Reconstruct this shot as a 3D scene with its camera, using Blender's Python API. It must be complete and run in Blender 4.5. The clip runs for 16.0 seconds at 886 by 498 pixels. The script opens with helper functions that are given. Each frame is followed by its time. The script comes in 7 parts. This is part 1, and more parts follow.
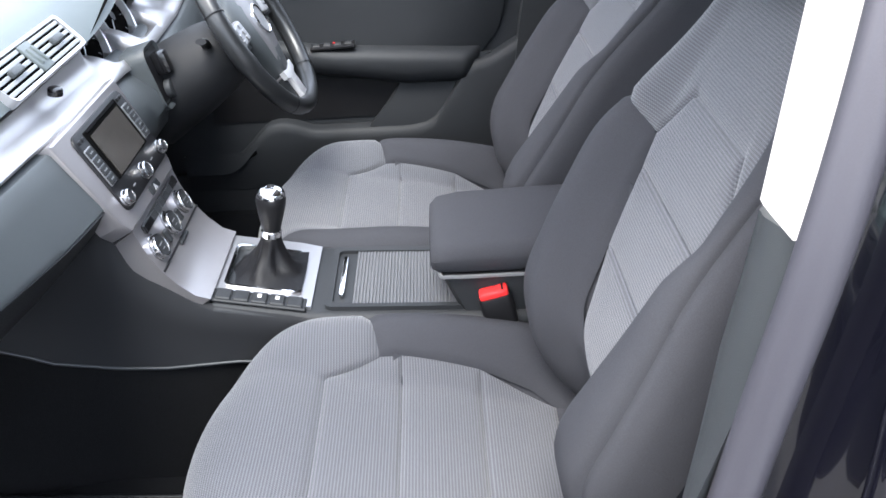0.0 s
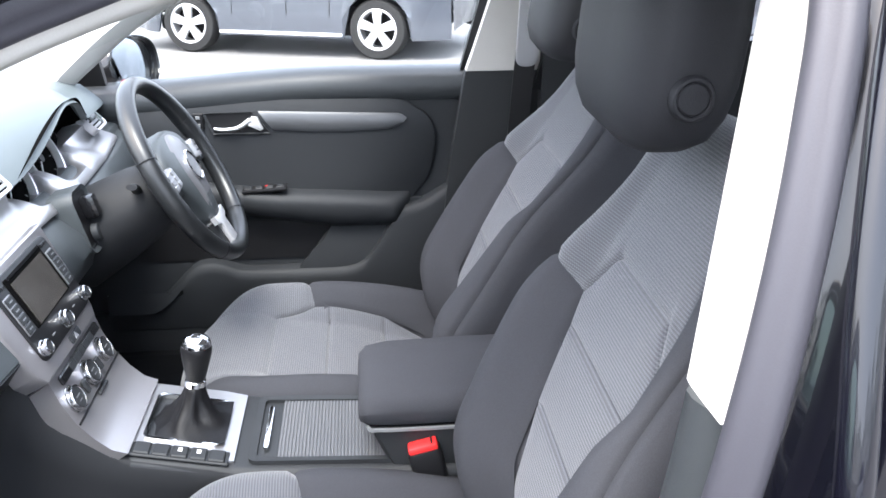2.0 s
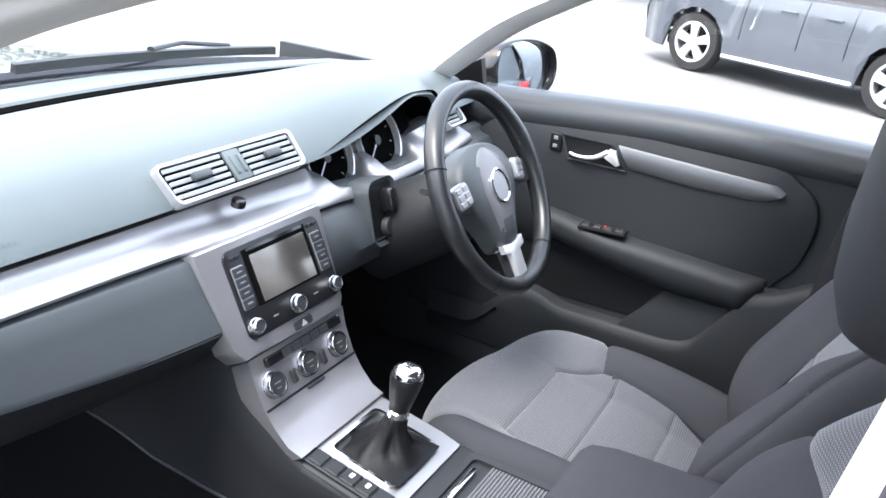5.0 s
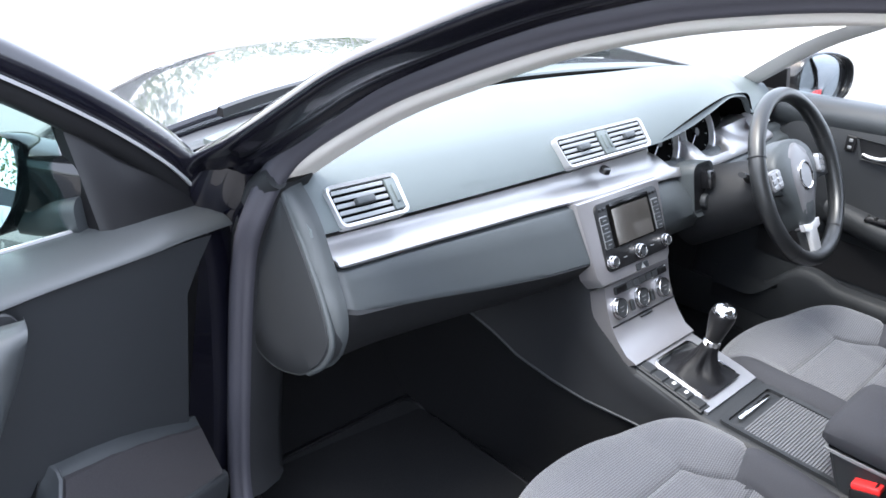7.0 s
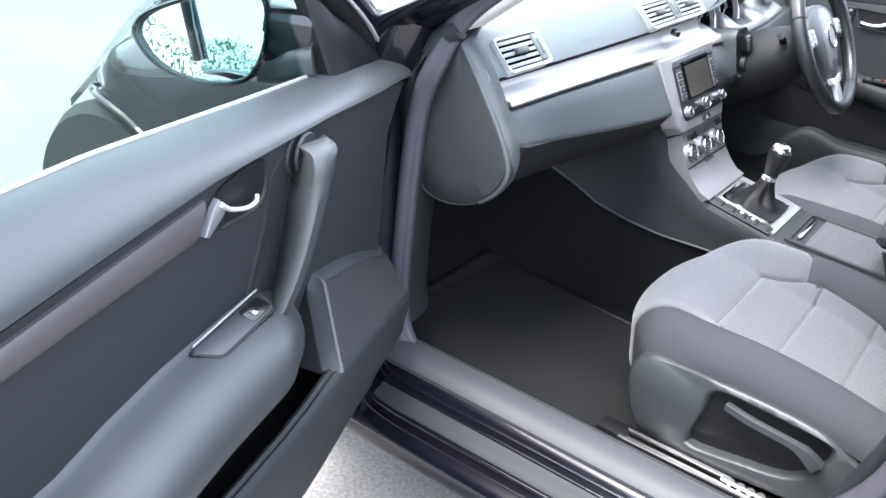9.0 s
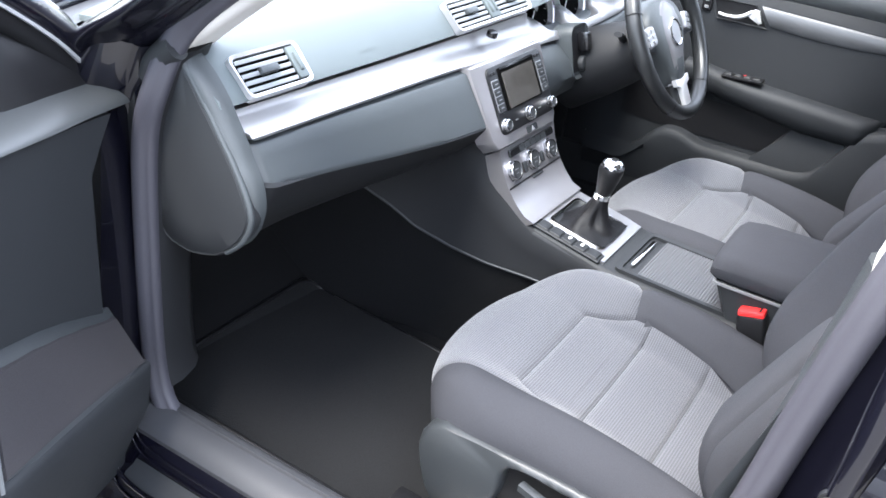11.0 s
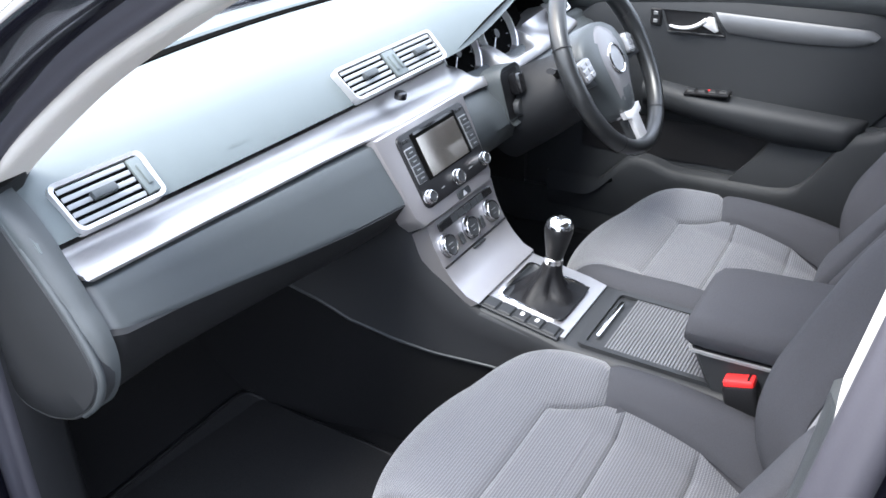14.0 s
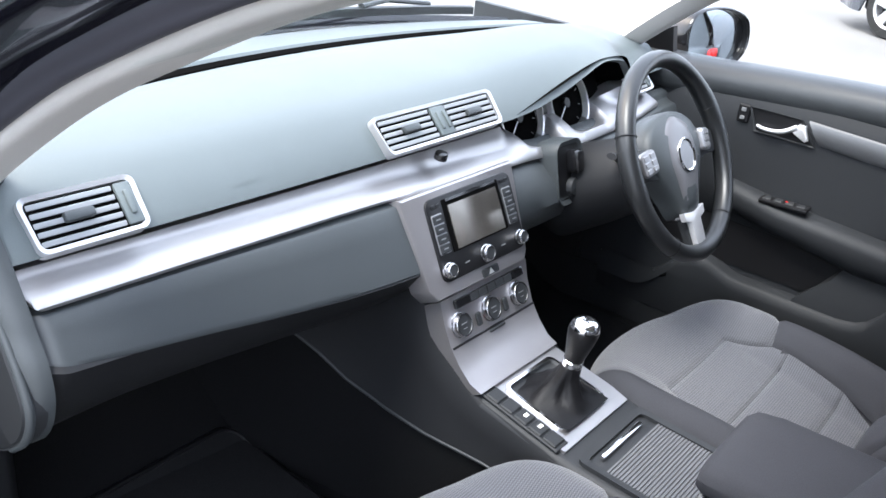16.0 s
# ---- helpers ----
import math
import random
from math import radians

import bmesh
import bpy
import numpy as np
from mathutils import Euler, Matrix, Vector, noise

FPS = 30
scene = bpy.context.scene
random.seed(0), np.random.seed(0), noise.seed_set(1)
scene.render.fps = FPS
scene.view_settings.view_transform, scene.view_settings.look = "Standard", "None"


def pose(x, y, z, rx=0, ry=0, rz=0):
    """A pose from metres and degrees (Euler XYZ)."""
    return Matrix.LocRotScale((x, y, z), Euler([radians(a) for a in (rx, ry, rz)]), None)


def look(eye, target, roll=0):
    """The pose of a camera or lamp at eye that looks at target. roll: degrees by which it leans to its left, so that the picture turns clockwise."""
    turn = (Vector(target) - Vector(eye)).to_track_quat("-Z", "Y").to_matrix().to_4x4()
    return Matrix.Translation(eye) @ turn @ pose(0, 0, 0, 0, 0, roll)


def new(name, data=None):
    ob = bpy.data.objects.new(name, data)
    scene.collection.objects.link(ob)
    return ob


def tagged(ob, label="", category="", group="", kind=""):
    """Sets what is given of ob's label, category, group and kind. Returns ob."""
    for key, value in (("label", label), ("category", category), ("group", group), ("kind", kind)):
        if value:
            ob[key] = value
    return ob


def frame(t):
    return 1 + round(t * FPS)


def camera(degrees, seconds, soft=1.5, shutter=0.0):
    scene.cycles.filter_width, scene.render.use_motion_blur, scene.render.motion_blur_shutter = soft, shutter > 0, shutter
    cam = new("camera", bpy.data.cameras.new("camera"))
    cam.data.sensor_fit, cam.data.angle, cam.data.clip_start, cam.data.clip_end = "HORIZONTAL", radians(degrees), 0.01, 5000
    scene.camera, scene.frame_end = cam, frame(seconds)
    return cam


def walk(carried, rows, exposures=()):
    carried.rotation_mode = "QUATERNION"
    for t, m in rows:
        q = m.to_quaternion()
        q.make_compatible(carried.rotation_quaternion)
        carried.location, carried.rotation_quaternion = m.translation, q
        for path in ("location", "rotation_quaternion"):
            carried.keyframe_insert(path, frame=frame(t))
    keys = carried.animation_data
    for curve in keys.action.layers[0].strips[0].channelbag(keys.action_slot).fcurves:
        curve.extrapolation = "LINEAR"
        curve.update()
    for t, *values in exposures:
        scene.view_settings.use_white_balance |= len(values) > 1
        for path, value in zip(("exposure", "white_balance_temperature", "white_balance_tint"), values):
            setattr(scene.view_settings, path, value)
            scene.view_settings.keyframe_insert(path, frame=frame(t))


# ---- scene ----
# ---------------------------------------------------------------- camera
cam = camera(52.5, 16.0, soft=1.6)
PATH = [
    (0, (0.063, 1.302, 1.284), (0.067, -0.007, 0.551), -3.0),
    (0.5, (0.051, 1.246, 1.291), (0.051, -0.086, 0.603), -2.5),
    (1, (0.066, 1.267, 1.305), (0.021, -0.093, 0.672), -1.8),
    (1.5, (0.082, 1.298, 1.313), (-0.002, -0.080, 0.727), -2.0),
    (2, (0.066, 1.288, 1.319), (-0.060, -0.104, 0.775), -0.1),
    (2.5, (0.060, 1.234, 1.337), (-0.021, -0.172, 0.821), 1.6),
    (3, (0.007, 1.150, 1.350), (0.106, -0.263, 0.856), 1.4),
    (3.5, (-0.054, 1.070, 1.341), (0.164, -0.319, 0.819), 5.3),
    (4, (-0.110, 0.961, 1.329), (0.283, -0.368, 0.755), 6.2),
    (4.2, (-0.138, 0.955, 1.303), (0.319, -0.362, 0.750), 5.2),
    (6.3, (-0.250, 1.270, 1.389), (0.513, 0.130, 0.782), 8.6),
    (6.5, (-0.284, 1.326, 1.395), (0.522, 0.208, 0.804), 7.4),
    (7, (-0.255, 1.488, 1.399), (0.649, 0.453, 0.798), 5.9),
    (7.5, (-0.164, 1.638, 1.393), (0.730, 0.605, 0.773), 6.1),
    (8, (-0.115, 1.821, 1.368), (0.694, 0.731, 0.731), 4.6),
    (8.5, (-0.077, 1.933, 1.326), (0.692, 0.836, 0.652), 3.9),
    (9, (-0.120, 1.966, 1.326), (0.621, 0.864, 0.630), 6.0),
    (9.5, (-0.202, 1.927, 1.337), (0.401, 0.730, 0.663), 2.8),
    (9.7, (-0.199, 1.894, 1.335), (0.371, 0.677, 0.668), 1.9),
    (11.8, (-0.162, 1.374, 1.354), (0.487, 0.259, 0.589), 10.0),
    (12, (-0.142, 1.335, 1.349), (0.492, 0.208, 0.589), 10.0),
    (12.5, (-0.127, 1.261, 1.335), (0.508, 0.142, 0.565), 7.8),
    (13, (-0.139, 1.230, 1.336), (0.524, 0.133, 0.556), 5.3),
    (13.5, (-0.166, 1.231, 1.344), (0.516, 0.116, 0.608), 2.0),
    (14, (-0.196, 1.271, 1.339), (0.490, 0.129, 0.649), -2.0),
    (14.5, (-0.211, 1.281, 1.354), (0.455, 0.103, 0.707), -2.0),
    (15, (-0.190, 1.251, 1.360), (0.464, 0.051, 0.742), 1.7),
    (15.5, (-0.182, 1.173, 1.348), (0.478, -0.017, 0.715), 3.7),
    (16, (-0.184, 1.107, 1.356), (0.610, 0.015, 0.703), 6.7),
]
walk(cam, [(t, look(eye, target, roll)) for t, eye, target, roll in PATH],
     exposures=((0.0, 2.73), (2.0, 2.85), (4.0, 2.80), (6.5, 2.61), (7.5, 2.75), (9.0, 3.02), (9.7, 3.12), (12.0, 2.97), (13.5, 2.87), (14.5, 2.78), (15.5, 2.50), (16.0, 2.48)))

# ---------------------------------------------------------------- light
scene.view_settings.exposure = 2.6
world = bpy.data.worlds.new("overcast_sky")
scene.world = world
world.use_nodes = True
wn = world.node_tree.nodes
sky = wn.new("ShaderNodeTexSky")
sky.sky_type = "NISHITA"
sky.sun_disc = False
sky.sun_elevation, sky.sun_rotation = radians(52), radians(60)
sky.air_density, sky.dust_density, sky.ozone_density = 1.2, 4.0, 1.0
wn["Background"].inputs["Strength"].default_value = 0.15
cloud = wn.new("ShaderNodeMix")
cloud.data_type = "RGBA"
cloud.inputs["Factor"].default_value = 0.6
cloud.inputs["B"].default_value = (6.35, 6.85, 8.15, 1)
world.node_tree.links.new(sky.outputs[0], cloud.inputs["A"])
world.node_tree.links.new(cloud.outputs["Result"], wn["Background"].inputs["Color"])
sun = new("sun", bpy.data.lights.new("sun", "SUN"))
sun.data.energy, sun.data.angle, sun.data.color = 1.2, radians(25), (1.0, 0.97, 0.93)
sun.matrix_basis = look((0.5, 4.5, 8.5), (0, 0, 0))


# ---------------------------------------------------------------- materials
def mat(name, color, rough=0.5, metal=0.0, grain=0.0, scale=400.0, bump=0.0, spec=0.5, coat=0.0, blotch=0.12, blotch_scale=6.0):
    m = bpy.data.materials.new(name)
    m.use_nodes = True
    nt = m.node_tree
    b = nt.nodes["Principled BSDF"]
    b.inputs["Roughness"].default_value, b.inputs["Metallic"].default_value = rough, metal
    b.inputs["Specular IOR Level"].default_value, b.inputs["Coat Weight"].default_value = spec, coat
    co = nt.nodes.new("ShaderNodeTexCoord")
    big, small = nt.nodes.new("ShaderNodeTexNoise"), nt.nodes.new("ShaderNodeTexNoise")
    big.inputs["Scale"].default_value, small.inputs["Scale"].default_value = blotch_scale, scale
    big.inputs["Detail"].default_value, small.inputs["Detail"].default_value = 4, 3
    nt.links.new(co.outputs["Object"], big.inputs["Vector"])
    nt.links.new(co.outputs["Object"], small.inputs["Vector"])
    ramp = nt.nodes.new("ShaderNodeMapRange")
    ramp.inputs["To Min"].default_value, ramp.inputs["To Max"].default_value = 1 - blotch, 1 + blotch
    nt.links.new(big.outputs["Fac"], ramp.inputs["Value"])
    fine = nt.nodes.new("ShaderNodeMapRange")
    fine.inputs["To Min"].default_value, fine.inputs["To Max"].default_value = 1 - grain, 1 + grain
    nt.links.new(small.outputs["Fac"], fine.inputs["Value"])
    mul = nt.nodes.new("ShaderNodeMath")
    mul.operation = "MULTIPLY"
    nt.links.new(ramp.outputs[0], mul.inputs[0])
    nt.links.new(fine.outputs[0], mul.inputs[1])
    col = nt.nodes.new("ShaderNodeVectorMath")
    col.operation = "SCALE"
    col.inputs[0].default_value = color
    nt.links.new(mul.outputs[0], col.inputs["Scale"])
    nt.links.new(col.outputs[0], b.inputs["Base Color"])
    if bump:
        bp = nt.nodes.new("ShaderNodeBump")
        bp.inputs["Strength"].default_value, bp.inputs["Distance"].default_value = bump, 0.0008
        nt.links.new(small.outputs["Fac"], bp.inputs["Height"])
        nt.links.new(bp.outputs[0], b.inputs["Normal"])
    return m


def ribbed_fabric(name, dark, light, pitch=0.0042):
    """Woven seat cloth with fine ribs along the seat's width, from the UV map in metres."""
    m = mat(name, light, 0.92, spec=0.2)
    nt = m.node_tree
    b = nt.nodes["Principled BSDF"]
    b.inputs["Sheen Weight"].default_value = 0.25
    uv = nt.nodes.new("ShaderNodeUVMap")
    sep = nt.nodes.new("ShaderNodeSeparateXYZ")
    nt.links.new(uv.outputs[0], sep.inputs[0])
    waves = []
    for axis, size in ((1, pitch), (0, pitch * 0.8)):
        mu = nt.nodes.new("ShaderNodeMath")
        mu.operation = "MULTIPLY"
        mu.inputs[1].default_value = 2 * math.pi / size
        nt.links.new(sep.outputs[axis], mu.inputs[0])
        si = nt.nodes.new("ShaderNodeMath")
        si.operation = "SINE"
        nt.links.new(mu.outputs[0], si.inputs[0])
        waves.append(si)
    weave = nt.nodes.new("ShaderNodeMath")
    weave.operation = "MULTIPLY_ADD"
    weave.inputs[1].default_value = 1.2
    cross = nt.nodes.new("ShaderNodeMath")
    cross.operation = "MULTIPLY"
    nt.links.new(waves[0].outputs[0], cross.inputs[0])
    nt.links.new(waves[1].outputs[0], cross.inputs[1])
    nt.links.new(cross.outputs[0], weave.inputs[0])
    nt.links.new(waves[0].outputs[0], weave.inputs[2])
    rng = nt.nodes.new("ShaderNodeMapRange")
    rng.inputs["From Min"].default_value, rng.inputs["From Max"].default_value = -1.6, 1.8
    nt.links.new(weave.outputs[0], rng.inputs["Value"])
    mix = nt.nodes.new("ShaderNodeMix")
    mix.data_type = "RGBA"
    mix.inputs["A"].default_value, mix.inputs["B"].default_value = (*dark, 1), (*light, 1)
    nt.links.new(rng.outputs[0], mix.inputs["Factor"])
    nt.links.new(mix.outputs["Result"], b.inputs["Base Color"])
    bp = nt.nodes.new("ShaderNodeBump")
    bp.inputs["Strength"].default_value, bp.inputs["Distance"].default_value = 0.7, 0.0011
    nt.links.new(rng.outputs[0], bp.inputs["Height"])
    nt.links.new(bp.outputs[0], b.inputs["Normal"])
    return m


def glass_material(name, tint, shine=0.035):
    """Thin tinted glass: clear with a faint gloss."""
    m = bpy.data.materials.new(name)
    m.use_nodes = True
    nt = m.node_tree
    nt.nodes.remove(nt.nodes["Principled BSDF"])
    clear, gloss, mix = (nt.nodes.new("ShaderNode" + k) for k in ("BsdfTransparent", "BsdfGlossy", "MixShader"))
    clear.inputs["Color"].default_value = (*tint, 1)
    gloss.inputs["Roughness"].default_value = 0.01
    mix.inputs[0].default_value = shine
    nt.links.new(clear.outputs[0], mix.inputs[1])
    nt.links.new(gloss.outputs[0], mix.inputs[2])
    nt.links.new(mix.outputs[0], nt.nodes["Material Output"].inputs["Surface"])
    return m


GREY_PLASTIC = mat("grey_plastic", (0.16, 0.165, 0.17), 0.45)
GAITER = mat("gaiter_leather", (0.006, 0.006, 0.007), 0.5, grain=0.2, scale=500, bump=0.5, spec=0.2)
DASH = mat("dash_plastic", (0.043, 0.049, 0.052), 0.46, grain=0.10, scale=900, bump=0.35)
# dash plastic again, with windscreen sky light and haze put into a paler teal
DASH_SKYLIT = mat("dash_plastic_skylit", (0.098, 0.116, 0.118), 0.55, grain=0.10, scale=900, bump=0.35, spec=0.55)
TRIM_DARK = mat("dark_trim_plastic", (0.019, 0.0205, 0.0225), 0.58, grain=0.10, scale=900, bump=0.3, spec=0.35)
DOOR_CAP = mat("door_cap_plastic", (0.031, 0.0345, 0.037), 0.42, grain=0.10, scale=900, bump=0.25, spec=0.5)
SPEAKER = mat("speaker_cover_plastic", (0.030, 0.028, 0.030), 0.7, grain=0.4, scale=700, bump=0.6, spec=0.25)
DOOR_TRIM = mat("door_trim_plastic", (0.0185, 0.0203, 0.0228), 0.62, grain=0.10, scale=900, bump=0.3, spec=0.28)
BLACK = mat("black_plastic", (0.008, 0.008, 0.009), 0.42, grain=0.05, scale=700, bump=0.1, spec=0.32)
GLOSS_BLACK = mat("gloss_black_plastic", (0.008, 0.008, 0.009), 0.12, spec=0.6)
SILVER = mat("brushed_silver_trim", (0.42, 0.41, 0.413), 0.42, metal=0.9, grain=0.06, scale=1500, bump=0.08)
SATIN = mat("satin_silver_plastic", (0.52, 0.52, 0.53), 0.38, metal=0.55, grain=0.03, scale=900)
PAD_SILVER = mat("button_pad_silver", (0.27, 0.27, 0.28), 0.36, metal=0.6, grain=0.03, scale=900)
HUB_GREY = mat("hub_metallic", (0.15, 0.147, 0.153), 0.40, metal=0.35, grain=0.05, scale=900)
SATIN_BRIGHT = mat("satin_chrome", (0.78, 0.78, 0.79), 0.30, metal=0.6)
RING_METAL = mat("ring_metal", (0.58, 0.58, 0.59), 0.20, metal=1.0)
CHROME = mat("chrome", (0.80, 0.80, 0.80), 0.08, metal=1.0)
CONSOLE_TOP = mat("greige_console_metal", (0.36, 0.345, 0.35), 0.34, metal=0.75, grain=0.05, scale=1200)
LEATHER = mat("black_leather", (0.012, 0.013, 0.014), 0.33, grain=0.12, scale=600, bump=0.15, spec=0.5)
CLOTH_DARK = mat("dark_grey_cloth", (0.039, 0.040, 0.0455), 0.95, grain=0.45, scale=1100, bump=0.5, spec=0.15)
CLOTH_RIB = ribbed_fabric("ribbed_grey_cloth", (0.040, 0.041, 0.046), (0.128, 0.131, 0.144), 0.0042)
HEADREST = mat("headrest_vinyl", (0.021, 0.021, 0.024), 0.60, grain=0.1, scale=600, bump=0.25, spec=0.3)
MATT_BLACK = mat("matt_black", (0.004, 0.004, 0.004), 1.0, spec=0.0)
CONSOLE_SIDE = mat("console_side_plastic", (0.0130, 0.0136, 0.0150), 0.58, grain=0.12, scale=800, bump=0.3, spec=0.2)
CARPET = mat("black_carpet", (0.0085, 0.0087, 0.0094), 1.0, grain=0.6, scale=700, bump=1.0, spec=0.1)
MAT_PILE = mat("mat_pile", (0.0140, 0.0143, 0.0150), 1.0, grain=0.6, scale=500, bump=1.0, spec=0.1)
PAINT = mat("black_paint", (0.003, 0.003, 0.006), 0.25, coat=0.75, blotch=0.05, spec=0.2)
PAINT.node_tree.nodes["Principled BSDF"].inputs["Coat Roughness"].default_value = 0.03
RUBBER = mat("rubber_seal", (0.040, 0.039, 0.049), 0.55, grain=0.08, scale=600, bump=0.15)
BEIGE = mat("pale_pillar_trim", (0.56, 0.54, 0.51), 0.75, grain=0.06, scale=700, bump=0.2)
HEADLINER = mat("pale_headliner", (0.58, 0.57, 0.55), 0.95, grain=0.1, scale=900, bump=0.3)
RED = mat("red_button", (0.75, 0.03, 0.03), 0.35)
WHITE = mat("white_label", (0.80, 0.80, 0.78), 0.5)
YELLOW = mat("yellow_label", (0.75, 0.72, 0.05), 0.5)
STEEL = mat("bare_steel", (0.55, 0.55, 0.54), 0.3, metal=1.0, grain=0.1)
GLASS = glass_material("window_glass", (0.965, 0.978, 0.978))
FAR_GLASS = glass_material("tinted_door_glass", (0.91, 0.92, 0.92))
SIDE_GLASS = glass_material("door_glass", (0.66, 0.765, 0.755), 0.012)
TREAD = mat("grey_sill_trim", (0.035, 0.036, 0.040), 0.55, grain=0.08, scale=700, bump=0.2)
MIRROR = mat("mirror_glass", (0.85, 0.93, 0.95), 0.02, metal=1.0, blotch=0.0)
SCREEN = mat("screen_glass", (0.23, 0.21, 0.19), 0.14, metal=0.8, spec=0.8)
ASPHALT = mat("worn_asphalt", (0.19, 0.187, 0.181), 0.95, grain=0.75, scale=110, bump=1.0, blotch=0.25, blotch_scale=0.8)
LINE = mat("road_paint", (0.75, 0.75, 0.72), 0.8, grain=0.2, scale=60)
TYRE = mat("tyre_rubber", (0.018, 0.018, 0.018), 0.8, grain=0.2, scale=200)
ALLOY = mat("alloy", (0.72, 0.72, 0.73), 0.3, metal=0.7)
GREY_PAINT = mat("grey_paint", (0.10, 0.11, 0.13), 0.22, metal=0.3, coat=1.0)
DARK_PAINT = mat("dark_paint", (0.02, 0.02, 0.024), 0.2, coat=1.0)
WHITE_PAINT = mat("white_paint", (0.70, 0.71, 0.72), 0.25, coat=1.0)
TAIL = mat("tail_lamp", (0.45, 0.01, 0.01), 0.15)
LEAF = mat("leaf", (0.07, 0.12, 0.035), 0.6, grain=0.3, scale=30)

# ---------------------------------------------------------------- helpers
ROOT = {}


def thing(name, label, category, m=Matrix(), group="", kind=""):
    ob = new(name)
    ob.matrix_basis = m
    ROOT[ob.name] = m
    return tagged(ob, label, category, group, kind)


def part(name, bm, material, parent, label="", local=False, sharp=35, smooth=True):
    """Links a bmesh as one mesh object under a thing or a part; given in world places unless local."""
    top = parent
    while top.parent:
        top = top.parent
    if not local:
        bm.transform(top.matrix_basis.inverted())
    bmesh.ops.recalc_face_normals(bm, faces=bm.faces)
    me = bpy.data.meshes.new(name)
    bm.to_mesh(me)
    bm.free()
    for mm in material if isinstance(material, (list, tuple)) else (material,):
        me.materials.append(mm)
    if smooth:
        me.shade_smooth()
        me.set_sharp_from_angle(angle=radians(sharp))
    ob = new(name, me)
    ob.parent = parent
    if label:
        ob["label"] = label
    return ob


def solo(name, bm, material, label, category, group="", kind="", sharp=35):
    bmesh.ops.recalc_face_normals(bm, faces=bm.faces)
    me = bpy.data.meshes.new(name)
    bm.to_mesh(me)
    bm.free()
    me.materials.append(material)
    me.shade_smooth()
    me.set_sharp_from_angle(angle=radians(sharp))
    return tagged(new(name, me), label, category, group, kind)


def axes(origin, u, v):
    """A frame of its own: u to the right, v up, n towards the viewer."""
    u, v = Vector(u).normalized(), Vector(v).normalized()
    n = u.cross(v).normalized()
    v = n.cross(u)
    return Matrix(((u.x, v.x, n.x, origin[0]), (u.y, v.y, n.y, origin[1]), (u.z, v.z, n.z, origin[2]), (0, 0, 0, 1)))


def box(bm, c, s, m=Matrix(), bevel=0.0, seg=2):
    vs = bmesh.ops.create_cube(bm, size=1)["verts"]
    for v in vs:
        v.co = Vector((v.co.x * s[0] + c[0], v.co.y * s[1] + c[1], v.co.z * s[2] + c[2]))
    if bevel:
        es = list({e for v in vs for e in v.link_edges})
        r = bmesh.ops.bevel(bm, geom=es, offset=bevel, segments=seg, affect="EDGES", profile=0.5)
        vs = [v for v in set(r["verts"]) | {v for f in r["faces"] for v in f.verts} | {v for v in vs if v.is_valid}]
        seen, todo = set(vs), list(vs)
        while todo:
            for e in todo.pop().link_edges:
                for w in e.verts:
                    if w not in seen:
                        seen.add(w), todo.append(w)
        vs = list(seen)
    for v in vs:
        v.co = m @ v.co
    return bm


def cyl(bm, m, r, h, seg=24, r2=None, bevel=0.0):
    """A capped cylinder or cone along n of the frame m, from its foot."""
    rings = [(r, 0.0)]
    r2 = r if r2 is None else r2
    if bevel:
        rings += [(r2, h - bevel), (r2 - bevel * 0.3, h - bevel * 0.3), (r2 - bevel, h)]
    else:
        rings += [(r2, h)]
    lathe(bm, m, rings, seg)
    return bm


def lathe(bm, m, rings, seg=24, cap=True):
    loops = []
    for r, z in rings:
        loops.append([bm.verts.new(m @ Vector((r * math.cos(2 * math.pi * i / seg), r * math.sin(2 * math.pi * i / seg), z))) for i in range(seg)])
    for a, b in zip(loops, loops[1:]):
        for i in range(seg):
            bm.faces.new((a[i], a[(i + 1) % seg], b[(i + 1) % seg], b[i]))
    if cap:
        bm.faces.new(loops[0][::-1])
        bm.faces.new(loops[-1])
    return bm


def rounded(w, h, r, n=5, bl=None):
    """A rounded rectangle's outline, counter-clockwise, about its centre."""
    pts = []
    for cx, cy, a0 in ((w / 2 - r, h / 2 - r, 0), (-w / 2 + r, h / 2 - r, 90), (-w / 2 + r, -h / 2 + r, 180), (w / 2 - r, -h / 2 + r, 270)):
        for k in range(n + 1):
            a = radians(a0 + 90 * k / n)
            pts.append((cx + r * math.cos(a), cy + r * math.sin(a)))
    return pts


def prism(bm, outline, m, z0, z1, bevel=0.0):
    lv = [(z0, 1.0, 0.0)] + ([(z1 - bevel, 1.0, 0.0), (z1 - bevel * 0.3, 1.0, bevel * 0.3), (z1, 1.0, bevel)] if bevel else [(z1, 1.0, 0.0)])
    cx, cy = sum(p[0] for p in outline) / len(outline), sum(p[1] for p in outline) / len(outline)
    loops = []
    for z, _, inset in lv:
        loop = []
        for x, y in outline:
            d = math.hypot(x - cx, y - cy) or 1
            f = 1 - inset / d
            loop.append(bm.verts.new(m @ Vector((cx + (x - cx) * f, cy + (y - cy) * f, z))))
        loops.append(loop)
    n = len(outline)
    for a, b in zip(loops, loops[1:]):
        for i in range(n):
            bm.faces.new((a[i], a[(i + 1) % n], b[(i + 1) % n], b[i]))
    bm.faces.new(loops[0][::-1])
    bm.faces.new(loops[-1])
    return bm


